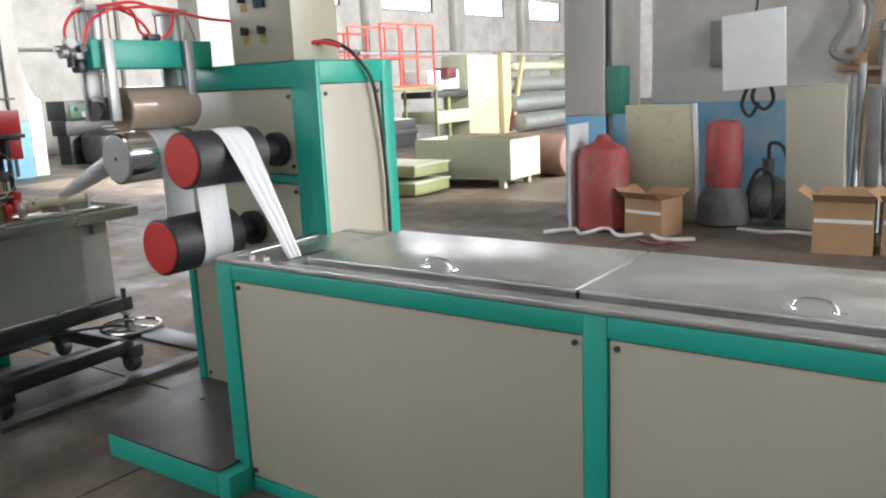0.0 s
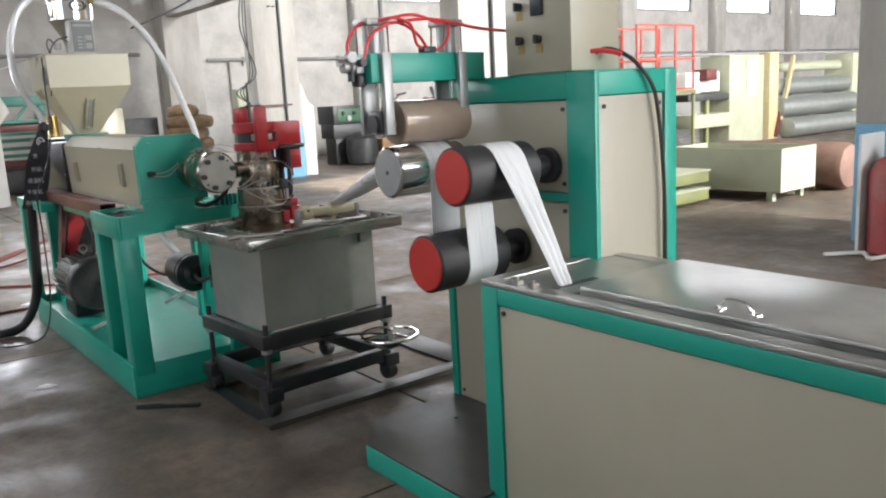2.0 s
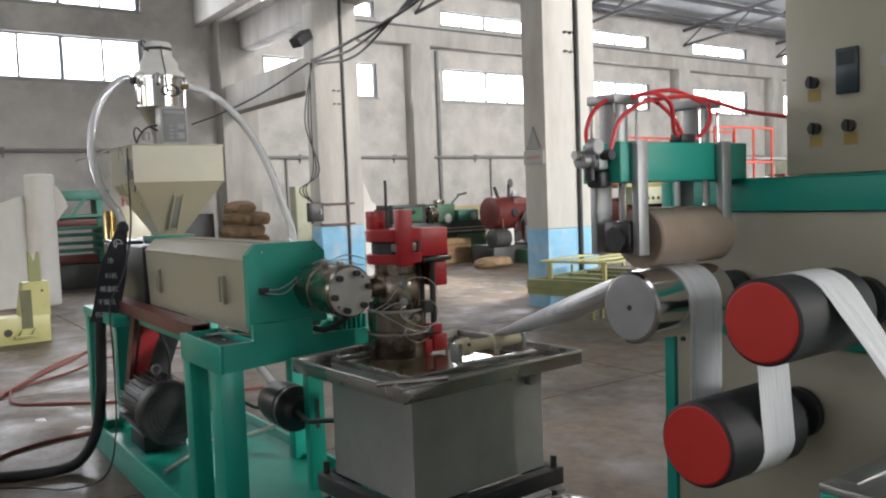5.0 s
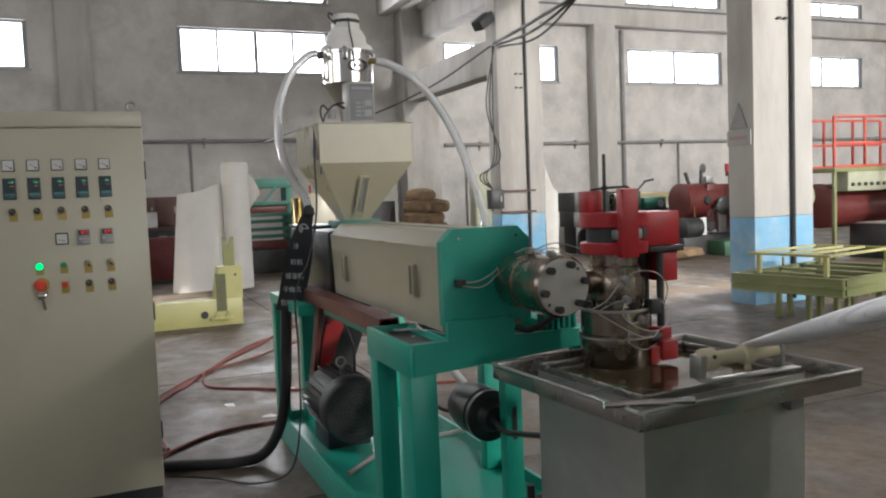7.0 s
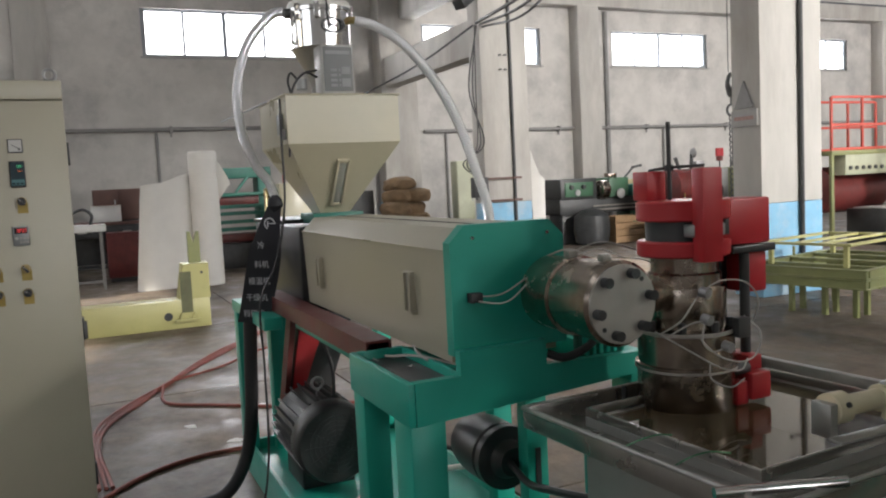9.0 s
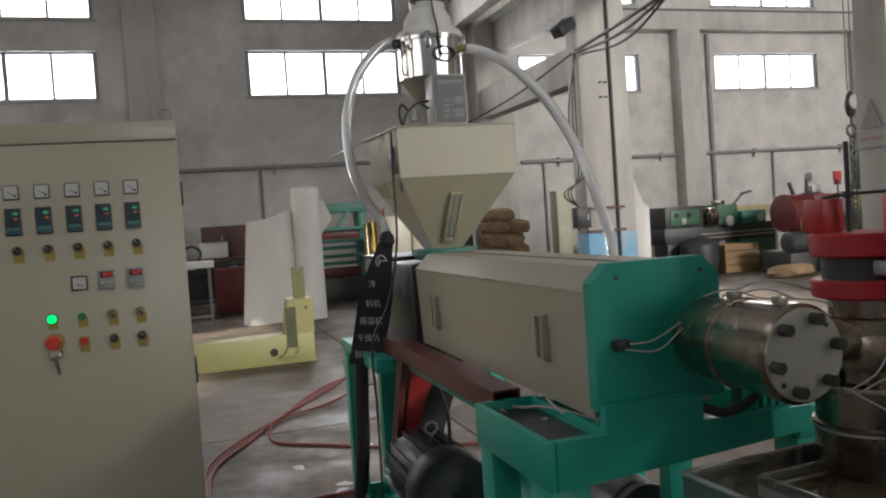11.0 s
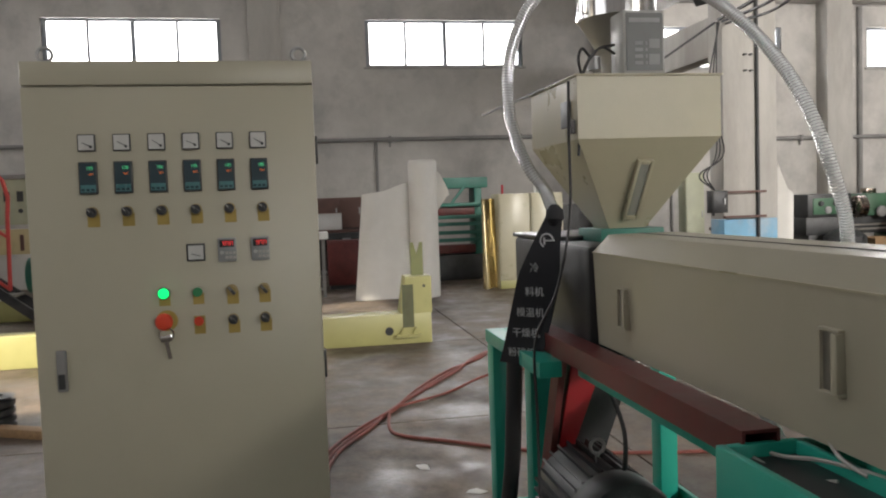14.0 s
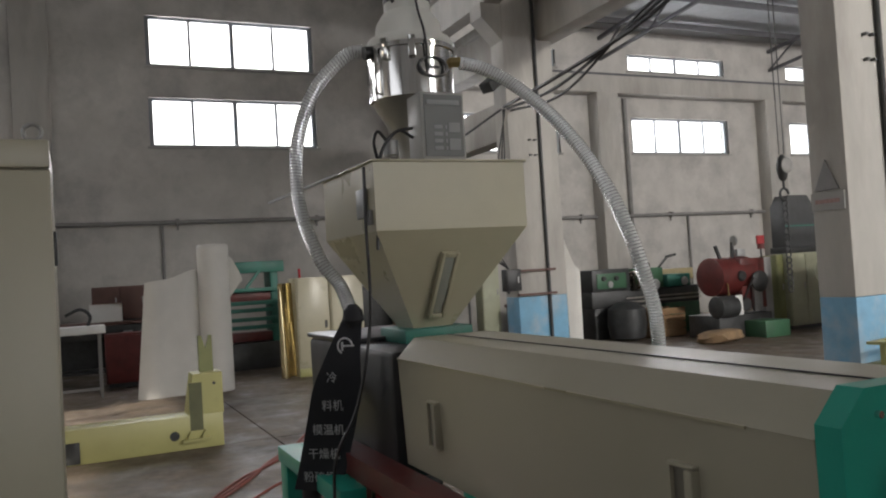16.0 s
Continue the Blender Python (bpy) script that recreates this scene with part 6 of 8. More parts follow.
R_LABEL = "red rubber cable trailing over the concrete floor"
for k, off in enumerate((0.0, 0.03, -0.034)):
    floor_cable("red_cable", [(-7.45, 0.73 + off, 0), (-8.2, 0.70 + off * 0.5, 0), (-8.71, 0.77 + off, 0), (-9.18, 1.0 + off * 1.3, 0), (-9.55, 1.22 - off * 0.4, 0.01 * k), (-10.12, 1.50 + off, 0), (-10.76, 1.89 + off * 1.5, 0), (-11.3, 2.25 - off, 0), (-12.3, 2.9 + off * 3, 0), (-13.5, 3.6 + off * 5, 0)], 0.011, M_REDCABLE, R_LABEL)
floor_cable("red_cable", [(-9.5, 1.2, 0.02), (-9.15, 1.16, 0), (-8.95, 1.22, 0), (-8.76, 1.47, 0), (-8.5, 1.8, 0), (-8.3, 2.2, 0), (-8.1, 3.0, 0)], 0.011, M_REDCABLE, R_LABEL)
floor_cable("red_cable", [(-7.15, 0.60, 0), (-7.5, 0.88, 0), (-7.69, 1.2, 0), (-7.72, 1.68, 0), (-7.8, 2.3, 0)], 0.012, M_REDCABLE, R_LABEL)
floor_cable("red_cable", [(-9.6, 1.25, 0.02), (-10.0, 1.7, 0), (-10.6, 2.3, 0), (-10.5, 3.2, 0)], 0.009, M_REDCABLE, R_LABEL)
solid("drive_cable", tube(bmesh.new(), [(-7.12, 0.64, 0.03), (-7.03, 0.82, 0.032), (-6.93, 1.08, 0.032), (-6.93, 1.24, 0.06), (-6.92, 1.34, 0.22), (-6.90, 1.375, 0.45), (-6.88, 1.385, 0.7), (-6.87, 1.40, 0.95), (-6.87, 1.45, 1.12), (-6.88, 1.50, 1.2)], 0.031, 12, 9), M_RUBBER, "thick black cable sweeping from the floor up to the extruder", "cable")
solid("drive_cable", tube(bmesh.new(), [(-6.90, 0.715, 0.03), (-6.78, 0.95, 0.012), (-6.60, 1.12, 0.012), (-6.55, 1.30, 0.06), (-6.56, 1.37, 0.30), (-6.58, 1.385, 0.7), (-6.60, 1.39, 0.98), (-6.60, 1.47, 1.15), (-6.605, 1.525, 1.4), (-6.61, 1.530, 1.68), (-6.615, 1.535, 1.85)], 0.005, 8, 9), M_RUBBER, "thin black cable hanging beside the extruder frame", "cable")
for x, y, r in ((-8.35, 1.25, 20), (-7.9, 1.45, 70), (-8.6, 1.75, -30), (-3.0, 3.6, 10), (-10.8, 2.8, 45), (-5.6, 1.1, 65)):
    bm = bmesh.new()
    v = [bm.verts.new(p) for p in ((-0.05, -0.02, 0.003), (0.03, -0.03, 0.004), (0.06, 0.01, 0.003), (0.0, 0.03, 0.010), (-0.04, 0.02, 0.004), (0.0, 0.0, 0.016))]
    for i in range(5):
        bm.faces.new((v[i], v[(i + 1) % 5], v[5]))
    bm.faces.new(v[:5][::-1])
    bmesh.ops.transform(bm, matrix=pose(x, y, 0, 0, 0, r), verts=bm.verts)
    solid("plastic_scrap", bm, M_PAPER, "crumpled scrap of white film on the floor", "litter", "film scraps")


def hand_drum():
    t = thing("pulley_wheel", (-9.96, -1.48, 0), "dark grooved pulley wheel lying on the floor", "pulley")
    prof = [(0.06, 0.0), (0.13, 0.0)]
    for i in range(4):
        z = 0.03 + i * 0.055
        prof += [(0.135, z - 0.02), (0.135, z + 0.012), (0.105, z + 0.02), (0.105, z + 0.03)]
    prof += [(0.135, 0.235), (0.06, 0.24), (0.06, 0.2), (0.001, 0.2)]
    part("grooved_rim", lathe(bmesh.new(), (-9.96, -1.48, 0), prof, 'Z', 32), M_DARK, t)
    solid("wood_block", b_box(-0.28, 0.28, -0.05, 0.05, 0, 0.06, 0.004, pose(-9.72, -1.22, 0.001, 0, 0, 62)), M_WOOD, "short wooden block beside the pulley", "wood block")


hand_drum()


# ---------------------------------------------------------------- yellow roll stand
def roll_stand():
    t = thing("roll_stand", (-12.45, -0.4, 0), "pale yellow steel roll stand with two forked uprights", "roll stand")
    X0, X1_ = -12.62, -12.30
    part("beam", b_box(X0, X1_, -2.95, 1.98, 0.0, 0.315, 0.006), M_YELLOW, t)
    part("beam_hole", lathe(bmesh.new(), (0, 1.53, 0.14), [(0.045, X1_ - 0.002), (0.045, X1_ + 0.003)], 'X', 20), M_DARK, t)
    for y in (1.77, 1.64, -2.45):
        part("foot_lug", prism(bmesh.new(), [(y, 0.10), (y + 0.07, 0.10), (y + 0.055, 0.17), (y + 0.035, 0.17)], 'X', X1_, X1_ + 0.03), M_YELLOW, t)
    part("foot_lug_plate", b_box(X1_, X1_ + 0.06, 1.60, 1.86, 0.075, 0.10), M_YELLOW, t)
    for ya, s in ((1.66, 1), (-2.95, -1)):
        yb = ya + 0.33
        hz = 0.70
        part("upright", prism(bmesh.new(), [(ya, 0.315), (yb, 0.315), (yb, hz), (ya + 0.06 if s > 0 else ya, hz)], 'X', X0 + 0.02, X1_ - 0.002), M_YELLOW, t)
        # Thin dark panel on the face; its colour carries the recess's shade
        part("recess_shade", b_box(X1_ - 0.004, X1_ + 0.002, ya + 0.015, ya + 0.135, 0.17, 0.62), M_DARKOLIVE, t)
        c = (ya + 0.21) if s > 0 else ya + 0.12
        top = 1.05 if s > 0 else 1.18
        part("fork", prism(bmesh.new(), [(c - 0.065, hz), (c + 0.065, hz), (c + 0.065, top), (c + 0.035, top), (c, top - 0.13), (c - 0.035, top), (c - 0.065, top)], 'X', X0 + 0.10, X0 + 0.16), M_OLIVE, t)
        part("upright_bolt", b_cyl((X1_ - 0.004, ya + 0.25, 0.60), (X1_ + 0.004, ya + 0.25, 0.60), 0.015, seg=12), M_DARK, t)
    part("end_cap", b_box(X1_ - 0.05, X1_ + 0.012, 0.60, 0.72, 0.01, 0.20, 0.004), M_DARK, t)


roll_stand()


# ---------------------------------------------------------------- standing film roll and loose sheet
def film_roll():
    t = thing("film_roll", (-16.4, 2.59, 0), "tall upright roll of white plastic film with a loose sheet", "film roll")
    part("roll", lathe(bmesh.new(), (-16.4, 2.59, 0), [(0.20, 0.0), (0.222, 0.01), (0.222, 2.10), (0.20, 2.13), (0.06, 2.14), (0.05, 2.08), (0.001, 2.08)], 'Z', 36), M_PAPER, t)
    rows = []
    for i in range(15):
        s = i / 14
        y = 2.42 - 0.81 * s
        x = -16.46 + 0.16 * math.sin(s * 2.6) + 0.03 * math.sin(s * 9)
        rows.append(((x, y - 0.13 * s * s, 0.0), (x - 0.06, y + 0.03, 1.80 - 0.19 * s + 0.015 * math.sin(s * 8))))
    part("loose_sheet", ribbon(bmesh.new(), rows, 0.006), M_PAPER, t)
    rows = [((-16.3, 2.80, 1.35), (-16.3, 2.78, 1.98)), ((-16.25, 2.86, 1.45), (-16.25, 2.84, 1.90)), ((-16.22, 2.93, 1.55), (-16.22, 2.90, 1.78)), ((-16.22, 2.97, 1.58), (-16.2, 2.95, 1.66))]
    part("torn_flap", ribbon(bmesh.new(), rows, 0.005), M_PAPER, t)


film_roll()


def work_table(x, y, w, d, h):
    t = thing("work_table", (x, y, 0), "small white-topped work table with thin metal legs", "table")
    part("tabletop", b_box(x - d / 2, x + d / 2, y - w / 2, y + w / 2, h - 0.11, h, 0.006), M_BOARD, t)
    for sx in (-1, 1):
        for sy in (-1, 1):
            part("leg", b_box(x + sx * (d / 2 - 0.05) - 0.02, x + sx * (d / 2 - 0.05) + 0.02, y + sy * (w / 2 - 0.08) - 0.02, y + sy * (w / 2 - 0.08) + 0.02, 0, h - 0.11), M_PIPE, t)
    part("stretcher", b_box(x + d / 2 - 0.07, x + d / 2 - 0.03, y - w / 2 + 0.1, y + w / 2 - 0.1, 0.12, 0.16), M_PIPE, t)


work_table(-17.35, 0.55, 1.15, 0.6, 1.05)
solid("press_lamp", tube(bmesh.new(), [(-17.3, 0.9, 1.05), (-17.3, 0.93, 1.2), (-17.25, 0.8, 1.3), (-17.2, 0.6, 1.22)], 0.025, 8, 6), M_DARK, "dark bent arm standing on the work table", "lamp arm")


def wall_press():
    t = thing("old_press", (-19.0, 3.7, 0), "old teal and red press frame beside the west wall", "press machine")
    for y in (3.0, 3.95):
        part("column", b_box(-19.3, -18.8, y, y + 0.14, 0, 1.9, 0.01), M_DARKTEAL, t)
    part("crown", b_box(-19.35, -18.75, 2.9, 4.2, 1.72, 1.92, 0.012), M_DARKTEAL, t)
    for z in (1.38, 1.15, 1.02, 0.86, 0.72):
        part("cross_bar", b_box(-18.8, -18.70, 2.95, 4.15, z, z + 0.07, 0.006), M_DARKTEAL, t)
    part("red_ram", b_box(-19.2, -18.82, 3.1, 4.0, 1.22, 1.38, 0.01), M_DARKRED, t, "faded red ram")
    part("red_ram", b_box(-19.2, -18.82, 3.1, 4.0, 0.50, 0.66, 0.01), M_DARKRED, t)
    part("bed", b_box(-19.3, -18.75, 2.95, 4.15, 0, 0.48, 0.015), M_DARK, t)
    part("diagonal_brace", bar(bmesh.new(), (-18.74, 3.5, 1.45), (-18.74, 3.75, 1.75), 0.05), M_DARKTEAL, t)


wall_press()


def gold_cabinet():
    for y0, y1 in ((3.92, 4.46), (4.48, 5.04)):
        t = thing("sheet_metal_locker", (-17.100, (y0 + y1) / 2, 0), "tall cream sheet metal locker with a yellow plinth", "locker", "metal lockers")
        part("body", b_box(-17.400, -16.920, y0, y1, 0, 1.57, 0.008), M_CREAM, t)
        part("door", b_box(-16.918, -16.900, y0 + 0.02, y1 - 0.02, 0.16, 1.53, 0.004), M_CREAM, t)
        part("plinth", b_box(-16.919, -16.890, y0 + 0.005, y1 - 0.005, 0.0, 0.13, 0.003), M_YELLOW, t)
        part("door_latch", b_box(-16.899, -16.885, y1 - 0.09, y1 - 0.05, 0.75, 0.87), M_DARK, t)
        part("top_pin", b_cyl((-17.000, y0 + 0.1, 1.57), (-17.000, y0 + 0.1, 1.72), 0.02, seg=8), M_RED if y0 < 4 else M_WHITE, t)
    t = thing("polished_sheet", (-16.900, 3.75, 0), "curled polished brass sheet leaning beside the lockers", "metal sheet")
    part("sheet", ribbon(bmesh.new(), [((-17.050 + 0.12 * math.sin(i * 0.5), 3.66 + 0.022 * i, 0.0), (-17.100 + 0.10 * math.cos(i * 0.4), 3.66 + 0.02 * i, 1.5)) for i in range(13)], 0.006), M_MIRRORBRASS, t)


gold_cabinet()


def irregular_sack(name, x, y, z, sx, sy, sz, rz, seed, material, label, category, group=""):
    rnd = random.Random(seed)
    bm = bmesh.new()
    bmesh.ops.create_icosphere(bm, subdivisions=3, radius=1.0)
    off = Vector((rnd.random() * 9, rnd.random() * 9, rnd.random() * 9))
    for v in bm.verts:
        c = v.co.copy()
        p = Vector((math.copysign(abs(c.x) ** 0.6, c.x), math.copysign(abs(c.y) ** 0.6, c.y), math.copysign(abs(c.z) ** 0.75, c.z)))
        v.co = p * (1 + 0.16 * noise.noise(c * 2.2 + off))
    lo = min(v.co.z for v in bm.verts)
    for v in bm.verts:
        v.co.z = max(v.co.z, lo * 0.8)
    bmesh.ops.transform(bm, matrix=pose(x, y, z + sz * 0.85, 0, rnd.uniform(-6, 6), rz) @ Matrix.Diagonal((sx, sy, sz, 1)), verts=bm.verts)
    return solid(name, bm, material, label, category, group)


k = 0
for row, (z, ys) in enumerate(((0.0, (6.35, 6.95, 7.5)), (0.27, (6.5, 7.1)), (0.54, (6.75, 7.25)), (0.80, (6.85, 7.2)), (1.06, (6.95, 7.25)), (1.30, (7.0,)))):
    for y in ys:
        k += 1
        irregular_sack("sack", -19.1 + 0.06 * (k % 3), y, z, 0.36, 0.30, 0.16, 10 * (k % 4), k, M_SACK, "bulging brown sack in a stacked pile", "sack", "pile of sacks")


def cupboard(name, x0, x1, y0, y1, h, material, label, category, doors=2, z=0.0, foot=0.07):
    """A sheet-metal cupboard with its doors, handles and recessed foot; its front looks along +x."""
    t = thing(name, ((x0 + x1) / 2, (y0 + y1) / 2, z), label, category)
    part("body", b_box(x0, x1, y0, y1, z + foot, z + h, 0.012), material, t)
    part("foot", b_box(x0 + 0.03, x1 - 0.04, y0 + 0.03, y1 - 0.03, z, z + foot - 0.0005), M_DARK, t)
    w = (y1 - y0) / doors
    for k in range(doors):
        a, b = y0 + k * w + 0.012, y0 + (k + 1) * w - 0.012
        d = part("door", b_box(x1 + 0.001, x1 + 0.018, a, b, z + foot + 0.03, z + h - 0.03, 0.004), material, t)
        zc = z + foot + (h - foot) * 0.55
        part("handle", b_box(x1 + 0.0185, x1 + 0.035, b - 0.06, b - 0.035, zc - 0.06, zc + 0.06, 0.003), M_GALV, d)
    return t


def bench(name, x0, x1, y0, y1, h, label, drawers=2):
    """A steel workbench: top, four legs, drawers and a lower shelf."""
    t = thing(name, ((x0 + x1) / 2, (y0 + y1) / 2, 0), label, "bench")
    part("top", b_box(x0, x1, y0, y1, h - 0.06, h, 0.008), M_BROWN, t)
    for x in (x0 + 0.03, x1 - 0.09):
        for y in (y0 + 0.03, y1 - 0.09):
            part("leg", b_box(x, x + 0.06, y, y + 0.06, 0, h - 0.0605, 0.003), M_DARK, t)
    part("lower_shelf", b_box(x0 + 0.1, x1 - 0.1, y0 + 0.04, y1 - 0.04, 0.2, 0.23), M_DARK, t)
    part("back_sheet", b_box(x0 + 0.005, x0 + 0.025, y0 + 0.1, y1 - 0.1, 0.231, h - 0.061), M_DARK, t)
    w = (y1 - y0 - 0.2) / drawers
    for k in range(drawers):
        a = y0 + 0.1 + k * w
        d = part("drawer", b_box(x1 - 0.4, x1 - 0.02, a + 0.01, a + w - 0.01, h - 0.28, h - 0.065, 0.004), M_DARK, t)
        part("pull", b_box(x1 - 0.0195, x1 - 0.005, a + w * 0.4, a + w * 0.6, h - 0.19, h - 0.165), M_GALV, d)


cupboard("machine_cover", -19.6, -19.35, 5.6, 6.5, 1.35, M_DARK, "dark sheet machine cover beside the sacks", "cover", 1)
bench("storage_bench", -19.5, -18.75, 0.3, 2.0, 1.04, "dark storage bench with drawers at the wall")
cupboard("brown_box", -19.3, -18.9, 1.0, 1.85, 0.58, M_BROWN, "dark brown metal box on the storage bench", "box", 2, 1.04, 0.02)
cupboard("red_cabinet", -18.6, -18.2, 1.15, 1.75, 0.86, M_DARKRED, "dark red metal cabinet on the floor", "cabinet", 1)
t = thing("pale_box", (-18.82, 1.2, 1.04), "pale carton on the storage bench", "box")
part("carton_body", b_box(-18.88, -18.76, 0.95, 1.45, 1.04, 1.34, 0.006), M_BOARD, t)
part("carton_flap", b_box(-18.76, -18.70, 0.96, 1.44, 1.335, 1.34, 0, Matrix.Identity(4)), M_CARD, t)
cupboard("distribution_board", -18.9, -18.6, 8.12, 8.52, 1.88, M_PALEGREEN, "tall narrow pale green switch panel", "panel", 1)
bench("tool_bench", -18.5, -17.9, 8.55, 9.6, 0.8, "dark tool bench near the column")

# electric box, cables and foam on the first column
t = thing("switch_box", (-15.6, 7.12, 1.15), "black switch box hanging at the column", "switch box")
part("body", b_box(-15.69, -15.54, 6.98, 7.26, 1.15, 1.5, 0.008), M_DARK, t)
part("door", b_box(-15.539, -15.522, 6.995, 7.245, 1.165, 1.485, 0.006), M_BLACKPAINT, t)
part("gland", b_cyl((-15.61, 7.05, 1.11), (-15.61, 7.05, 1.151), 0.02, seg=10), M_RUBBER, t)
part("lever", b_box(-15.5215, -15.505, 7.18, 7.20, 1.28, 1.38), M_GALV, t)
for off in (0, 0.06, 0.13):
    solid("column_wire", tube(bmesh.new(), [(-15.62, 7.16 + off * 0.3, 4.1), (-15.60, 7.12 - off, 3.0), (-15.58, 7.10 + off, 2.1), (-15.55, 6.92 - off, 1.75), (-15.56, 7.05, 1.5)], 0.012, 6, 8), M_RUBBER, "loose black wire hanging down the column", "wire")
for z in (1.06, 1.45):
    solid("column_bracket", b_box(-15.67, -15.60, 7.25, 7.96, z, z + 0.035), M_BROWN, "rusty flat bracket across the column", "bracket", "column brackets")
bm = ribbon(bmesh.new(), [((-15.69, 8.21, 0.02), (-15.69, 8.21, 1.95)), ((-15.66, 8.27, 0.02), (-15.66, 8.26, 1.75)), ((-15.62, 8.34, 0.02), (-15.62, 8.34, 1.5)), ((-15.62, 8.42, 0.02), (-15.62, 8.44, 1.42))], 0.012)
solid("plastic_sheet", bm, M_PAPER, "white plastic sheet draped beside the column", "plastic sheet")


# ---------------------------------------------------------------- machine behind the cabinet with red stair rail
def panel_machine():
    t = thing("coating_line", (-16.3, -4.0, 0), "pale machine line with control panel and red stair rail", "machine")
    part("control_panel", b_box(-16.25, -16.0, -5.6, -2.80, 1.36, 1.99, 0.01), M_PALEGREEN, t)
    part("panel_hood", b_box(-16.3, -15.95, -5.65, -2.76, 1.992, 2.05, 0.006), M_PIPE, t)
    for i in range(10):
        y = -3.1 - 0.17 * i - (0.2 if i > 3 else 0)
        part("panel_meter", b_box(-15.999, -15.985, y - 0.04, y + 0.04, 1.68, 1.82), M_DARK, t)
        part("panel_knob", b_cyl((-15.999, y, 1.55), (-15.98, y, 1.55), 0.03, seg=10), M_DARK, t)
    part("beam", b_box(-16.3, -15.98, -5.8, -2.55, 0.95, 1.30, 0.01), M_GOLD, t)
    for y in (-2.9, -4.6):
        part("leg", b_box(-16.25, -16.02, y - 0.1, y + 0.1, 0, 0.95, 0.01), M_PALEGREEN, t)
    part("slot", b_box(-15.979, -15.97, -3.13, -3.08, 1.0, 1.22), M_BROWN, t)
    part("floor_rail", b_box(-16.4, -16.1, -6, -2.6, 0.0, 0.3, 0.01), M_YELLOW, t)
    part("green_motor", lathe(bmesh.new(), (-16.5, -2.9, 0.62), [(0.2, -0.3), (0.26, -0.28), (0.26, 0.25), (0.2, 0.3)], 'Y', 24), M_DARKTEAL, t)
    # stairs
    s = thing("stair", (-15.7, -3.6, 0), "dark steel stair with a red tube handrail", "stair")
    for x in (-15.95, -15.5):
        part("stringer", bar(bmesh.new(), (x, -4.9, 1.75), (x, -2.75, 0.05), 0.05, 0.12), M_BLACKPAINT, s)
    for i in range(7):
        f = (i + 0.5) / 7
        y, z = -4.9 + f * 2.15, 1.75 - 1.7 * f
        part("tread", b_box(-15.93, -15.52, y - 0.12, y + 0.12, z - 0.015, z + 0.015), M_DULLSTEEL, s)
    r = bmesh.new()
    x = -15.5
    tube(r, [(x, -4.9, 3.1), (x, -3.75, 2.5), (x, -3.15, 1.95), (x, -3.12, 1.45), (x, -3.14, 0.5)], 0.028, 8, 2)
    part("handrail", r, M_REDRAIL, s, "red tube handrail")
    part("rail_post", bar(bmesh.new(), (x, -3.72, 2.48), (x, -3.72, 0.9), 0.04), M_REDRAIL, s)
    part("middle_rail", bar(bmesh.new(), (x, -4.9, 2.6), (x, -3.13, 1.2), 0.035), M_REDRAIL, s)
    part("lower_rail", bar(bmesh.new(), (x, -4.9, 2.0), (x, -3.13, 0.5), 0.035), M_REDRAIL, s)


panel_machine()


# ---------------------------------------------------------------- beyond the columns
def yellow_frame():
    ox, oy = -9.155, 6.645
    t = thing("steel_frame_table", (ox, oy, 0), "olive yellow steel frame stacked on low legs", "steel frame")
    w, d = 1.245, 1.62
    for z in (0.325, 0.415):
        for a in ((0, w, 0, 0.07), (0, w, d - 0.07, d), (0, 0.07, 0.071, d - 0.071), (w - 0.07, w, 0.071, d - 0.071)):
            part("channel", b_box(ox + a[0], ox + a[1], oy + a[2], oy + a[3], z, z + 0.012, 0.003), M_OLIVE, t)
            part("channel_web", b_box(ox + a[0] + 0.012, ox + a[1] - 0.012, oy + a[2] + 0.012, oy + a[3] - 0.012, z + 0.0125, z + 0.0745), M_OLIVE, t)
            part("channel", b_box(ox + a[0], ox + a[1], oy + a[2], oy + a[3], z + 0.075, z + 0.087, 0.003), M_OLIVE, t)
    for i in range(3):
        v = oy + 0.35 + i * 0.45
        part("slat", b_box(ox + 0.071, ox + w - 0.071, v, v + 0.06, 0.46, 0.495, 0.003), M_OLIVE, t)
    for u in (0.28, 0.62, 0.92):
        for v in (0.4, 0.6, d - 0.4):
            part("leg", b_box(ox + u, ox + u + 0.045, oy + v, oy + v + 0.045, 0, 0.3245), M_OLIVE, t)
    for v in (0.4, 0.6, d - 0.4):
        part("cross_rail", b_box(ox + 0.1, ox + w - 0.1, oy + v + 0.05, oy + v + 0.09, 0.28, 0.3245, 0.003), M_OLIVE, t)
    for u in (0.24, 0.98):
        for v in (0.12, d - 0.35):
            part("post", b_box(ox + u, ox + u + 0.04, oy + v, oy + v + 0.04, 0.5025, 0.70), M_YELLOW, t)
    for a in ((0.16, 1.08, 0.06, 0.11), (0.16, 1.08, d - 0.34, d - 0.29), (0.16, 0.22, 0.111, d - 0.341), (1.02, 1.08, 0.111, d - 0.341), (0.5, 0.54, 0.111, d - 0.341), (0.74, 0.78, 0.111, d - 0.341)):
        part("top_slat", b_box(ox + a[0], ox + a[1], oy + a[2], oy + a[3], 0.7005, 0.725, 0.003), M_YELLOW, t)
    for u in (0.05, 1.16):
        part("pin", b_cyl((ox + u, oy + 0.9, 0.5025), (ox + u, oy + 0.9, 0.60), 0.015, seg=8), M_OLIVE, t)
    t.rotation_euler.z = radians(11.5)


yellow_frame()


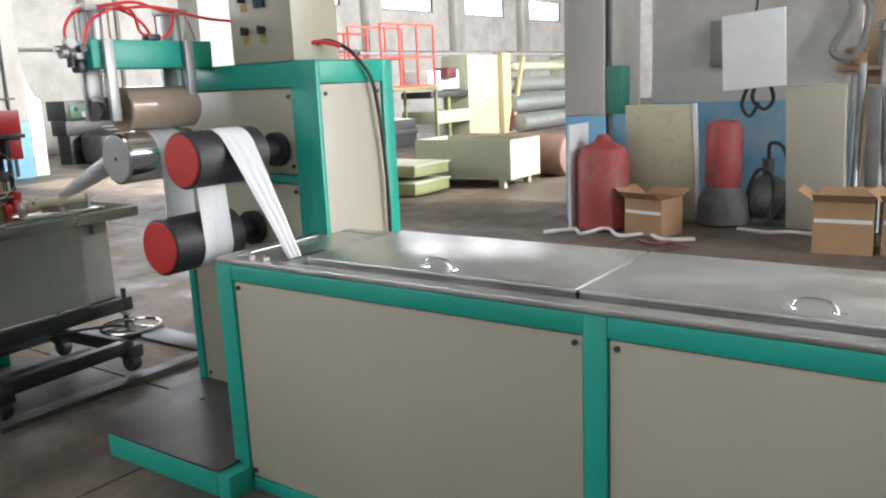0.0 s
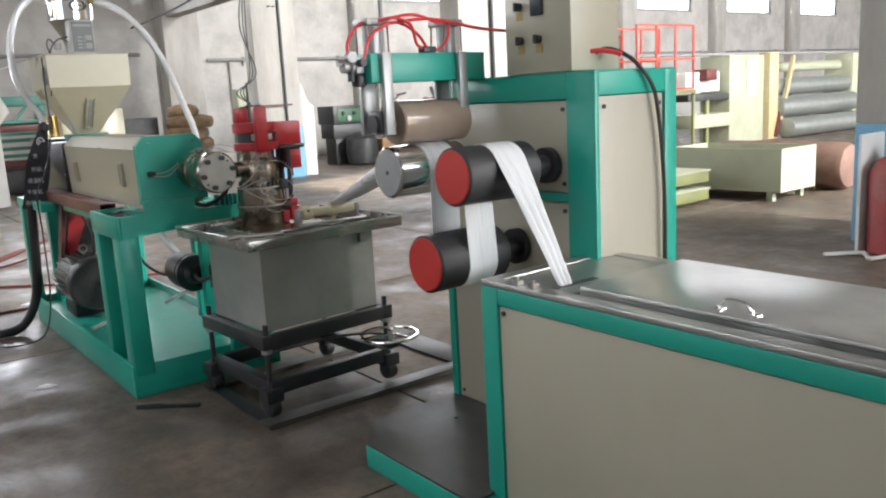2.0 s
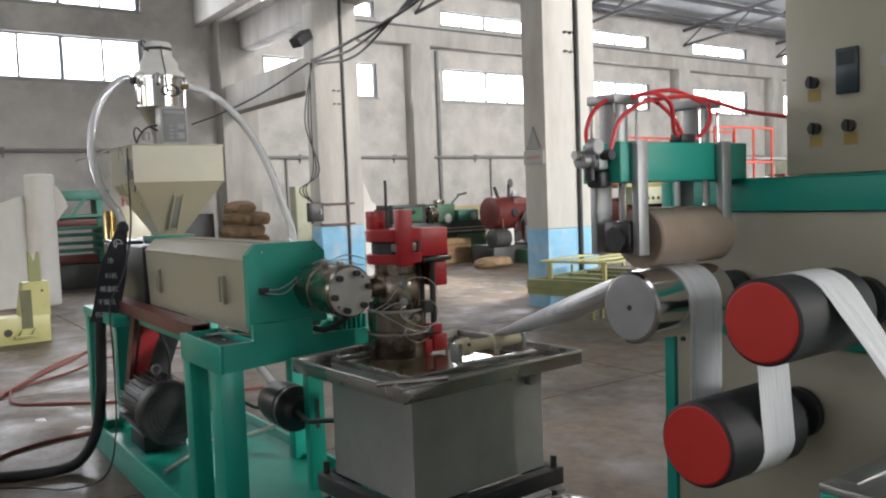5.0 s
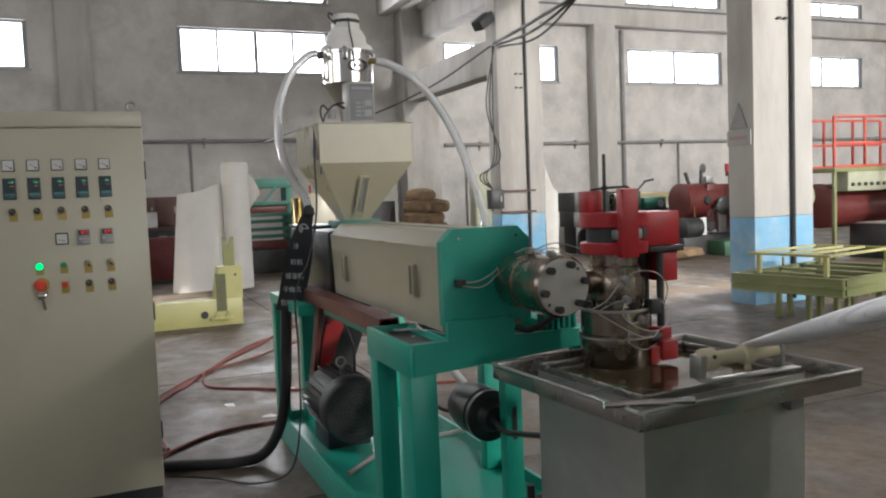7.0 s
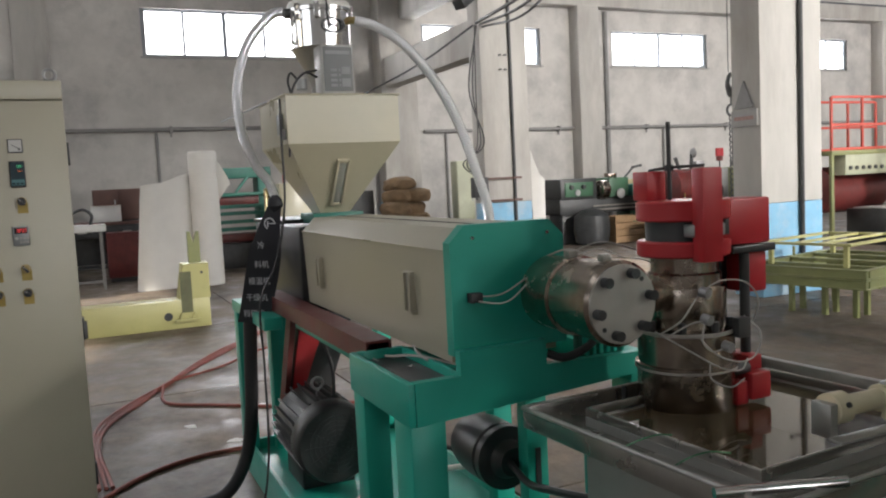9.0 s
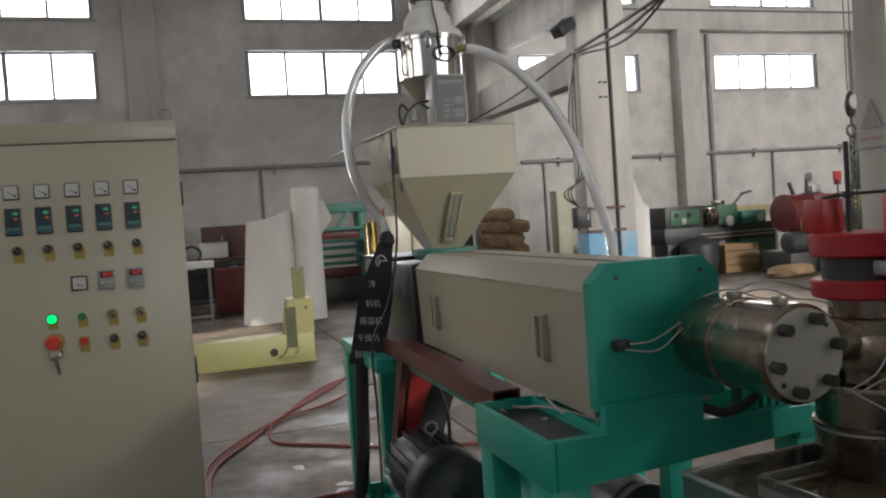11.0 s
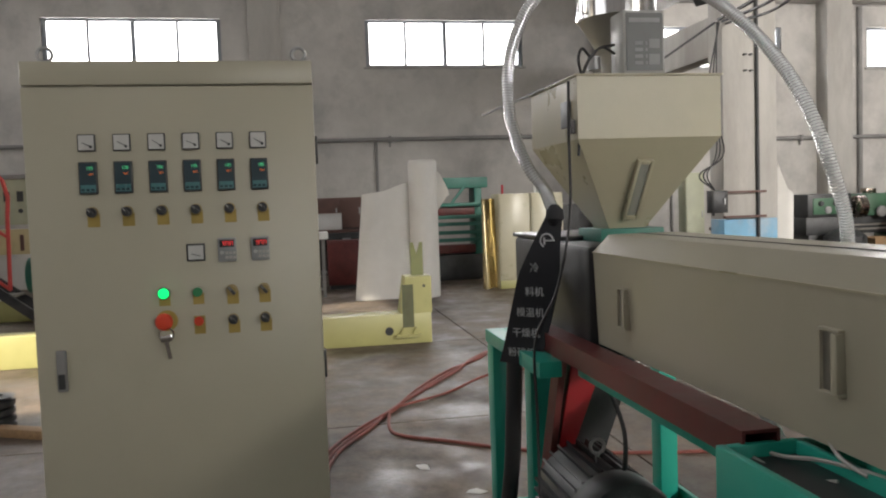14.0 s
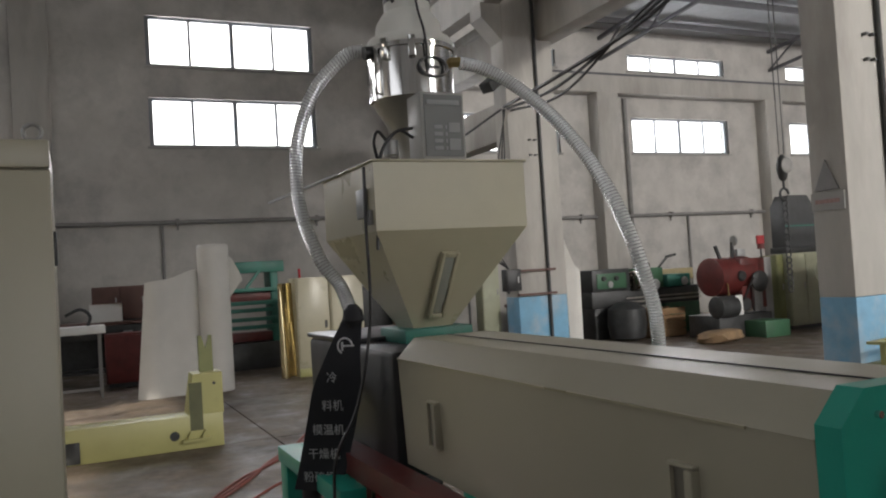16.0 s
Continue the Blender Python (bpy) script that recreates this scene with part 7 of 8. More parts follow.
def workshop_machine(name, x, y, w, d, parts, label):
    """A background machine: boxes and drums of one machine, each as a part."""
    t = thing(name, (x, y, 0), label, "machine")
    for kind, nm, material, *a in parts:
        if kind == 'b':
            part(nm, b_box(*a, 0.015), material, t)
        elif kind == 'x':
            cx, cy, cz, r, L = a
            part(nm, lathe(bmesh.new(), (cx, cy, cz), [(r * 0.8, -L / 2), (r, -L / 2 + 0.02), (r, L / 2 - 0.02), (r * 0.8, L / 2)], 'X', 28), material, t)
        elif kind == 'y':
            cx, cy, cz, r, L = a
            part(nm, lathe(bmesh.new(), (cx, cy, cz), [(r * 0.8, -L / 2), (r, -L / 2 + 0.02), (r, L / 2 - 0.02), (r * 0.8, L / 2)], 'Y', 28), material, t)
        elif kind == 'l':
            part(nm, bar(bmesh.new(), a[0], a[1], a[2]), material, t)
    return t


workshop_machine("lathe", -17.5, 11.6, 3, 1, [
    ('b', "bed", M_DARK, -18.0, -17.4, 9.9, 12.6, 0.62, 0.95), ('b', "headstock", M_DARK, -18.1, -17.35, 9.9, 10.8, 0.95, 1.38), ('b', "leg", M_GREEN, -17.9, -17.4, 11.70, 12.6, 0.0, 0.62), ('b', "leg", M_DARK, -17.9, -17.4, 9.95, 10.6, 0.0, 0.62),
    ('b', "carriage", M_GREEN, -17.9, -17.3, 11.1, 11.6, 0.95, 1.36), ('b', "gear_cover", M_DARKTEAL, -17.9, -17.3, 11.7, 12.3, 0.95, 1.2), ('l', "lever", M_DARK, (-17.3, 11.5, 1.36), (-17.3, 11.75, 1.58), 0.035), ('l', "lever", M_DARK, (-17.3, 11.7, 1.56), (-17.3, 11.95, 1.60), 0.05),
    ('b', "pale_rail", M_GOLD, -18.3, -18.2, 12.0, 13.2, 1.05, 1.3), ('y', "chuck", M_DARKSTEEL, -17.35, 10.95, 1.12, 0.2, 0.2),
    ('x', "hand_wheel", M_GALV, -17.24, 11.35, 1.02, 0.11, 0.04), ('x', "hand_wheel", M_GALV, -17.24, 12.1, 1.05, 0.09, 0.04), ('x', "gear_knob", M_DARK, -17.32, 10.15, 1.2, 0.05, 0.08), ('x', "gear_knob", M_DARK, -17.32, 10.45, 1.2, 0.05, 0.08), ('b', "cover_plate", M_GREEN, -17.345, -17.33, 10.0, 10.7, 1.0, 1.3),
    ('x', "speed_dial", M_GALV, -17.32, 10.3, 1.08, 0.07, 0.03), ('b', "tool_post", M_DARKSTEEL, -17.7, -17.5, 11.25, 11.45, 1.36, 1.46), ('y', "spindle", M_DULLSTEEL, -17.5, 11.6, 1.12, 0.05, 1.2), ('l', "feed_rod", M_DULLSTEEL, (-17.36, 10.7, 0.78), (-17.36, 12.6, 0.78), 0.03), ('l', "lead_screw", M_DULLSTEEL, (-17.36, 10.7, 0.70), (-17.36, 12.6, 0.70), 0.035), ('b', "chip_pan", M_DARK, -18.0, -17.3, 10.62, 11.68, 0.3, 0.36)], "dark green old lathe with levers")
t = thing("wooden_crate", (-17.0, 11.2, 0), "slatted wooden crate on the workshop floor", "crate")
for i in range(4):
    part("slat", b_box(-17.25, -17.2, 10.82, 11.62, 0.02 + i * 0.14, 0.14 + i * 0.14), M_WOOD, t)
    part("slat", b_box(-17.2, -16.8, 10.82, 10.86, 0.02 + i * 0.14, 0.14 + i * 0.14), M_WOOD, t)
    part("slat", b_box(-16.8, -16.75, 10.82, 11.62, 0.02 + i * 0.14, 0.14 + i * 0.14), M_WOOD, t)
part("filling", b_box(-17.2, -16.8, 10.86, 11.6, 0.0, 0.3), M_WOOD, t)
solid("dark_tank", lathe(bmesh.new(), (-17.0, 10.4, 0.0), [(0.2, 0.0), (0.34, 0.05), (0.38, 0.3), (0.36, 0.6), (0.2, 0.72), (0.05, 0.75)], 'Z', 24), M_DARK, "dark round tank on the floor", "tank")
workshop_machine("red_grinder", -15.8, 12.0, 1.4, 1, [
    ('y', "red_drum", M_DARKRED, -15.9, 11.95, 1.12, 0.36, 0.9), ('b', "red_cover", M_DARKRED, -16.2, -15.6, 12.0, 12.6, 0.5, 1.44), ('b', "base", M_DARK, -16.3, -15.5, 11.3, 12.6, 0.0, 0.42), ('y', "motor", M_DARK, -15.5, 11.45, 0.58, 0.2, 0.45), ('b', "plate", M_BOARD, -15.4, -15.38, 11.62, 11.78, 0.42, 0.78),
    ('l', "handle", M_DARK, (-15.8, 11.7, 1.45), (-15.8, 11.6, 1.7), 0.05), ('l', "valve_pipe", M_DARK, (-15.8, 12.0, 1.45), (-15.8, 12.02, 1.75), 0.05), ('b', "valve", M_GALV, -15.9, -15.75, 12.1, 12.3, 1.48, 1.62), ('y', "hand_wheel", M_GALV, -15.75, 12.02, 1.78, 0.1, 0.04),
    ('x', "drum_hub", M_DARK, -15.6, 11.95, 1.12, 0.1, 0.2), ('x', "pulley", M_DARK, -15.45, 12.3, 1.0, 0.2, 0.06), ('x', "pulley", M_DARK, -15.42, 11.9, 0.6, 0.12, 0.06), ('l', "drive_belt", M_RUBBER, (-15.43, 12.12, 1.08), (-15.40, 11.79, 0.64), 0.03), ('b', "side_bracket", M_GALV, -15.58, -15.5, 12.2, 12.4, 0.45, 0.95), ('l', "oil_pipe", M_BRASS, (-15.55, 11.6, 1.0), (-15.5, 11.6, 0.5), 0.02), ('b', "green_foot", M_GREEN, -15.5, -15.0, 11.9, 12.5, 0.0, 0.3)], "dark red grinding machine with valves and motor")
solid("post_panel", b_box(-15.9, -15.75, 12.72, 12.93, 0.0, 1.44, 0.01), M_GALV, "narrow grey steel panel standing on the floor", "panel")
t = thing("warning_post", (-15.8, 12.65, 1.44), "small red sign plate on a stem", "sign")
part("stem", b_cyl((-15.85, 12.80, 1.44), (-15.85, 12.80, 1.62), 0.015, seg=8), M_DARK, t)
part("plate", b_box(-15.87, -15.83, 12.71, 12.89, 1.70, 1.86), M_RED, t)
part("lamp", b_cyl((-15.85, 12.80, 1.60), (-15.85, 12.80, 1.70), 0.07, seg=12), M_DARKRED, t)
cupboard("grey_locker", -16.1, -15.7, 13.35, 14.2, 1.48, M_PALEGREEN, "pale grey-green locker on the workshop floor", "locker", 2)
cupboard("green_locker", -16.2, -15.8, 13.1, 13.3, 1.46, M_OLIVE, "narrow olive locker beside the grey locker", "locker", 1)
t = thing("dark_hood", (-15.95, 13.8, 1.48), "dark tall tapered hood on top of the locker", "hood")
part("skirt", b_box(-16.15, -15.75, 13.36, 14.25, 1.4805, 1.60, 0.01), M_DARK, t)
part("hood_body", prism(bmesh.new(), [(13.40, 1.601), (14.22, 1.601), (14.22, 2.40), (14.05, 2.62), (13.55, 2.62), (13.40, 2.40)], 'X', -16.12, -15.78), M_DARK, t)
part("hood_seam", b_box(-15.779, -15.77, 13.40, 14.22, 2.0, 2.03), M_DARKTEAL, t)
irregular_sack("rag", -15.2, 11.0, 0.0, 0.3, 0.45, 0.12, 20, 91, M_SACK, "heap of brown and white rags on the floor", "rags")


def chain_hoist():
    t = thing("chain_hoist", (-12.93, 10.28, 1.0), "dark crane hook block with a hanging chain", "crane hook")
    x, y = -12.93, 10.28
    for s in (-0.05, 0.05):
        part("wire_rope", b_cyl((x, y + s, 2.95), (x, y + s, 8.42), 0.009, seg=6), M_DARK, t)
    part("hook_block", lathe(bmesh.new(), (x, y, 0), [(0.03, 2.56), (0.06, 2.60), (0.085, 2.72), (0.085, 2.80), (0.06, 2.90), (0.02, 2.95)], 'Z', 16), M_DARK, t)
    part("sheave", lathe(bmesh.new(), (0, y, 2.78), [(0.10, x + 0.086), (0.115, x + 0.09), (0.10, x + 0.10), (0.02, x + 0.10)], 'X', 24), M_PIPE, t)
    part("hook_shank", b_cyl((x, y, 2.44), (x, y, 2.57), 0.018, seg=10), M_DARK, t)
    part("hook", torus(bmesh.new(), (x, y, 2.36), 0.085, 0.02, 'X', 24, 8, 0.8), M_DARK, t)
    for i in range(16):
        part("chain_link", torus(bmesh.new(), (x, y, 2.24 - i * 0.085), 0.045, 0.012, 'X' if i % 2 else 'Y', 12, 6), M_DARK, t)


chain_hoist()


def column_sign():
    t = thing("warning_sign", (-9.92, 7.52, 1.95), "faded triangular warning plate on the column", "sign")
    part("triangle", prism(bmesh.new(), [(-10.06, 2.10), (-9.78, 2.10), (-9.92, 2.40)], 'Y', 7.505, 7.525), M_PIPE, t, "dark faded triangle")
    part("text_plate", b_box(-10.11, -9.73, 7.508, 7.526, 1.90, 2.08), M_CONCRETE, t)
    part("faded_print", b_box(-10.06, -9.78, 7.503, 7.507, 1.97, 2.01), M_FADEDPRINT, t)


column_sign()


def gantry(name, x, y0, y1, z0, z1, label, sgn=1):
    t = thing(name, (x, (y0 + y1) / 2, 0), label, "platform")
    for xx in (x, x - 0.9):
        for y in (y0, y1):
            part("post", b_box(xx - 0.03, xx + 0.03, y - 0.03, y + 0.03, 0, z0, 0.004), M_OLIVE, t)
        n = 3
        for i in range(n + 1):
            y = y0 + (y1 - y0) * i / n
            part("rail_post", b_box(xx - 0.02, xx + 0.02, y - 0.02, y + 0.02, z0 + 0.04, z1, 0.004), M_ORANGE, t)
        for z in (z1, (z0 + z1) / 2, z0 + 0.06):
            part("rail", b_box(xx - 0.018, xx + 0.018, y0 + 0.02, y1 - 0.02, z - 0.025, z + 0.02, 0.004), M_ORANGE, t)
    part("deck", b_box(x - 0.95, x + 0.05, y0 - 0.05, y1 + 0.05, z0 - 0.05, z0 + 0.03, 0.006), M_OLIVE, t)
    return t


gantry("platform", -13.0, 12.6, 14.9, 1.62, 2.57, "olive steel platform with orange safety rails")
workshop_machine("coater", -13.6, 13.8, 2, 2, [
    ('b', "panel", M_PALEGREEN, -13.3, -12.96, 12.9, 14.4, 1.22, 1.60), ('y', "red_drum", M_DARKRED, -13.6, 13.6, 0.95, 0.42, 1.5), ('b', "base", M_BLACKPAINT, -13.2, -11.9, 13.2, 15.2, 0.0, 0.62), ('b', "top_sheet", M_BOARD, -13.15, -11.95, 13.3, 15.1, 0.622, 0.64), ('b', "mid_slab", M_DARK, -13.1, -11.8, 13.25, 15.15, 0.3, 0.42),
    ('l', "ramp", M_BLACKPAINT, (-12.6, 13.3, 0.05), (-12.9, 14.4, 1.5), 0.09), ('y', "pale_roll", M_PALEGREEN, -13.9, 12.6, 1.15, 0.25, 0.8), ('b', "yellow_box", M_YELLOW, -12.7, -12.4, 14.2, 14.7, 0.645, 0.95)], "dark laminating machine with red drum under the platform")
for i in range(8):
    solid("toggle_switch", b_cyl((-12.955, 13.0 + i * 0.16, 1.34), (-12.93, 13.0 + i * 0.16, 1.34), 0.035, seg=10), M_DARK, "small dark switch on the machine panel", "switch", "panel switches")
gantry("platform", -11.6, 13.7, 15.6, 1.30, 2.68, "olive steel platform with tall orange safety rails")
workshop_machine("roll_calender", -12.2, 19.0, 6, 2, [
    ('b', "frame_column", M_PALEGREEN, -12.6, -11.8, 17.3, 18.75, 0.0, 2.05), ('b', "frame_column", M_PALEGREEN, -12.6, -11.8, 23.2, 24.0, 0.0, 2.05), ('b', "notice", M_BOARD, -11.79, -11.775, 18.0, 18.4, 1.1, 1.95), ('b', "cream_stand", M_GOLD, -12.4, -11.7, 18.85, 19.25, 0.0, 2.1),
    ('y', "roll", M_GREYROLL, -12.0, 21.2, 1.25, 0.22, 3.9), ('y', "roll", M_GREYROLL, -11.8, 21.2, 0.75, 0.26, 3.9), ('y', "roll", M_GREYROLL, -11.5, 21.2, 0.25, 0.24, 3.9), ('y', "roll", M_PALEGREEN, -12.2, 21.2, 1.75, 0.13, 3.9), ('b', "top_rail", M_PIPE, -12.1, -12.0, 13.5, 24.0, 2.05, 2.12),
    ('b', "feed_table", M_PALEGREEN, -12.7, -11.7, 15.7, 17.3, 0.45, 0.75), ('b', "feed_frame", M_DARK, -12.7, -11.8, 15.7, 17.3, 1.05, 1.2), ('b', "feed_hood", M_BOARD, -12.7, -12.0, 15.9, 17.2, 1.25, 1.7), ('b', "feed_leg", M_OLIVE, -11.9, -11.8, 16.4, 16.5, 0.0, 1.1), ('b', "motor", M_DARKRED, -12.2, -11.8, 16.4, 16.8, 1.5, 1.75),
    ('l', "arm", M_GOLD, (-11.7, 19.3, 0.3), (-11.7, 19.9, 2.0), 0.09), ('l', "arm", M_DARKRED, (-11.69, 19.1, 0.05), (-11.69, 19.3, 0.7), 0.07)], "large pale green calender with a stack of grey rolls")


def floor_tank():
    t = thing("steel_trough", (-6.7, 9.3, 0), "pale green open steel trough on short legs", "trough")
    x0, x1, y0, y1 = -7.5, -5.95, 9.3, 10.1
    part("front_wall", b_box(x0, x1, y0, y0 + 0.02, 0.12, 0.64), M_PALEGREEN, t)
    part("back_wall", b_box(x0, x1, y1 - 0.02, y1, 0.12, 0.64), M_PALEGREEN, t)
    for x in (x0, x1 - 0.02):
        part("end_wall", b_box(x, x + 0.02, y0 + 0.02, y1 - 0.02, 0.12, 0.64), M_PALEGREEN, t)
    part("trough_bottom", b_box(x0 + 0.02, x1 - 0.02, y0 + 0.02, y1 - 0.02, 0.12, 0.14), M_PALEGREEN, t)
    for x in (x0 + 0.1, x1 - 0.2):
        for y in (y0 + 0.03, y1 - 0.12):
            part("leg", b_box(x, x + 0.08, y, y + 0.08, 0, 0.12), M_PALEGREEN, t)
    s = thing("steel_tray", (-7.2, 8.6, 0), "shallow olive steel tray lying on the floor", "tray")
    for i, z in enumerate((0.0, 0.22)):
        part("tray", b_box(-8.0 + 0.1 * i, -6.7, 8.2, 8.95, z + 0.04, z + 0.17, 0.004), M_OLIVE, s)
        part("tray_rim", b_box(-8.02 + 0.1 * i, -6.68, 8.18, 8.97, z + 0.17, z + 0.19, 0.003), M_PALEGREEN, s)
    part("tray_foot", b_box(-7.9, -6.8, 8.3, 8.85, 0, 0.04), M_OLIVE, s)


floor_tank()
solid("rusty_roll", lathe(bmesh.new(), (-6.75, 10.75, 0.31), [(0.12, -0.95), (0.27, -0.94), (0.31, -0.90), (0.31, 0.85), (0.27, 0.92), (0.1, 0.94)], 'X', 32), M_ROLLBROWN, "large rusty brown steel roll lying on the floor", "steel roll")
solid("roll_chock", b_box(-7.3, -6.2, 10.55, 10.95, 0.0, 0.06), M_WOOD, "wooden chock under the rusty roll", "chock")

# ---------------------------------------------------------------- corner by the third column
t = thing("red_tank", (-3.72, 7.25, 0), "red steel tank, toned down for haze, standing on the floor", "tank")
part("shell", lathe(bmesh.new(), (-3.72, 7.2, 0), [(0.22, 0.0), (0.245, 0.02), (0.245, 0.66), (0.20, 0.76), (0.08, 0.82), (0.05, 0.88)], 'Z', 28), M_HAZERED, t)
part("side_plate", b_box(-3.985, -3.96, 7.0, 7.4, 0.0, 0.98), M_BOARD, t)
solid("panel_edge", b_box(-0.02, 0.02, -0.016, 0.016, 0, 1.15, 0.002, pose(-3.005, 7.80, 0.003, 12, 0, 4)), M_BOARD, "narrow white strip leaning beside the beige panel", "strip")
solid("beige_panel", b_box(-0.31, 0.31, -0.012, 0.012, 0, 1.15, 0.002, pose(-3.34, 7.78, 0.003, 12, 0, 4)), M_CREAM, "beige sheet panel leaning against the wall", "panel")
t = thing("red_extinguisher", (-2.77, 7.75, 0), "red round cylinder standing on a dark grey pump base", "cylinder")
part("pump_base", lathe(bmesh.new(), (-2.77, 7.75, 0), [(0.2, 0.0), (0.24, 0.03), (0.22, 0.25), (0.16, 0.36)], 'Z', 24), M_DARKGREY, t)
part("cylinder", lathe(bmesh.new(), (-2.77, 7.75, 0), [(0.14, 0.36), (0.165, 0.40), (0.165, 0.88), (0.14, 0.95), (0.06, 0.97)], 'Z', 28), M_HAZERED, t)
solid("white_board", b_box(-0.272, 0.272, -0.012, 0.012, -0.325, 0.325, 0.003, pose(-2.505, 7.62, 1.572, -4, -4, -6)), M_BOARD, "white blank board hanging in front of the wall", "board")
solid("board_hanger", tube(bmesh.new(), [(-2.5, 7.64, 1.89), (-2.5, 7.9, 2.5), (-2.62, 8.4, 2.9), (-2.7, 8.74, 3.0)], 0.01, 6, 6), M_RUBBER, "black cable from the wall to the board", "cable")
solid("tall_panel", b_box(-0.24, 0.24, -0.03, 0.03, 0, 1.27, 0.006, pose(-1.97, 7.75, 0.004, 6, 0, -8)), M_BEIGESTAIN, "dusty beige door panel leaning upright", "panel")
for i in range(6):
    solid("plank", b_box(-0.05, 0.05, -0.02, 0.02, 0, 1.25 + 0.06 * (i % 3), 0.003, pose(-1.55 + i * 0.125, 7.9 + 0.03 * (i % 2), 0.002, 7, 0, -5 + i * 2)), M_GALV if i % 2 else M_PIPE, "grey dusty plank leaning against the store wall", "plank", "leaning planks")


def old_pump():
    t = thing("old_pump", (-2.38, 7.95, 0), "dusty dark iron pump with coiled black hoses on the floor", "pump")
    part("pump_casing", lathe(bmesh.new(), (0, 7.95, 0.25), [(0.05, -2.56), (0.17, -2.54), (0.20, -2.48), (0.20, -2.36), (0.16, -2.30), (0.15, -2.20), (0.05, -2.18)], 'X', 28), M_DARKGREY, t)
    part("pump_foot", b_box(-2.54, -2.20, 7.82, 8.08, 0.0, 0.06, 0.006), M_DARKGREY, t)
    part("outlet", b_cyl((-2.42, 7.95, 0.44), (-2.42, 7.95, 0.60), 0.05, 0.06, seg=18), M_DARKGREY, t)
    for pts in ([(-2.42, 7.95, 0.60), (-2.40, 7.9, 0.74), (-2.28, 7.84, 0.72), (-2.22, 7.82, 0.5), (-2.26, 7.80, 0.2), (-2.4, 7.76, 0.03)], [(-2.52, 7.84, 0.03), (-2.56, 7.80, 0.3), (-2.46, 7.78, 0.52), (-2.34, 7.79, 0.42), (-2.36, 7.76, 0.1)], [(-2.50, 7.70, 1.28), (-2.53, 7.74, 1.15), (-2.44, 7.78, 1.06), (-2.36, 7.76, 1.14), (-2.37, 7.70, 1.27)], [(-2.56, 7.70, 1.28), (-2.62, 7.74, 1.10), (-2.56, 7.78, 1.0), (-2.48, 7.76, 1.12)]):
        part("hose", tube(bmesh.new(), pts, 0.017, 8, 8), M_RUBBER, t, "limp black hose")


old_pump()
for i, (x, h, r) in enumerate(((-1.76, 1.33, 0.022), (-1.69, 1.42, 0.03), (-1.63, 1.22, 0.02), (-1.50, 1.46, 0.026), (-1.38, 1.35, 0.03), (-1.24, 1.40, 0.022))):
    solid("steel_tube", b_cyl((x, 7.80, 0.002), (x + 0.03 * (i % 3 - 1), 7.98, h), r, seg=12), M_GALV if i % 2 else M_LIGHTGREY, "dusty grey steel tube leaning against the planks", "tube", "leaning tubes")


def carton(x, y, w, d, h, rz):
    t = thing("cardboard_box", (x, y, 0), "open brown cardboard box on the floor", "box", "cardboard boxes")
    m = pose(x, y, 0, 0, 0, rz)
    for a in ((-w / 2, w / 2, -d / 2, -d / 2 + 0.006), (-w / 2, w / 2, d / 2 - 0.006, d / 2), (-w / 2, -w / 2 + 0.006, -d / 2 + 0.006, d / 2 - 0.006), (w / 2 - 0.006, w / 2, -d / 2 + 0.006, d / 2 - 0.006)):
        part("wall", b_box(*a, 0.006, h, 0, m), M_CARD, t)
    part("bottom", b_box(-w / 2, w / 2, -d / 2, d / 2, 0, 0.006, 0, m), M_CARD, t)
    part("flap", b_box(-w / 2, w / 2, 0, 0.005, 0, 0.14, 0, m @ pose(0, -d / 2, h, 60, 0, 0)), M_CARD, t)
    part("flap", b_box(-w / 2, w / 2, -0.005, 0, 0, 0.14, 0, m @ pose(0, d / 2, h, -70, 0, 0)), M_CARD, t)
    part("flap", b_box(0, 0.005, -d / 2, d / 2, 0, 0.14, 0, m @ pose(-w / 2, 0, h, 0, -55, 0)), M_CARD, t)
    part("tape", b_box(-w / 2 + 0.01, w / 2 - 0.01, -d / 2 - 0.002, -d / 2 - 0.0005, h * 0.6, h * 0.6 + 0.03, 0, m), M_BOARD, t)


carton(-1.62, 7.0, 0.42, 0.36, 0.40, 4)
carton(-3.2, 7.12, 0.38, 0.34, 0.33, -12)
carton(-1.12, 7.05, 0.42, 0.40, 0.40, -6)
solid("shelf_board", b_box(-2.0, -0.4, 8.6, 8.98, 1.36, 1.40), M_WOOD, "wooden shelf on the store wall", "shelf")
solid("shelf_bracket", b_box(-1.2, -1.16, 8.7, 8.98, 1.0, 1.358), M_PIPE, "grey bracket under the wooden shelf", "bracket")
for i, (x, h, m) in enumerate(((-1.85, 0.18, M_CARD), (-1.6, 0.42, M_GALV), (-1.38, 0.2, M_GOLD), (-1.1, 0.3, M_DARK), (-0.8, 0.25, M_CARD))):
    solid("shelf_pot", lathe(bmesh.new(), (x, 8.76, 1.40), [(0.06, 0), (0.08, 0.01), (0.08, h * 0.7), (0.11, h * 0.72), (0.10, h * 0.9), (0.03, h)], 'Z', 18), m, "dusty pot stored on the wooden shelf", "pot", "shelf clutter")
solid("wall_hose", tube(bmesh.new(), [(-2.0, 8.70, 2.3), (-1.9, 8.64, 1.9), (-2.05, 8.62, 1.55), (-1.85, 8.6, 1.5), (-1.75, 8.62, 1.9), (-1.95, 8.68, 2.2)], 0.035, 8, 8), M_PIPE, "coiled grey hose hanging on the wall", "hose")
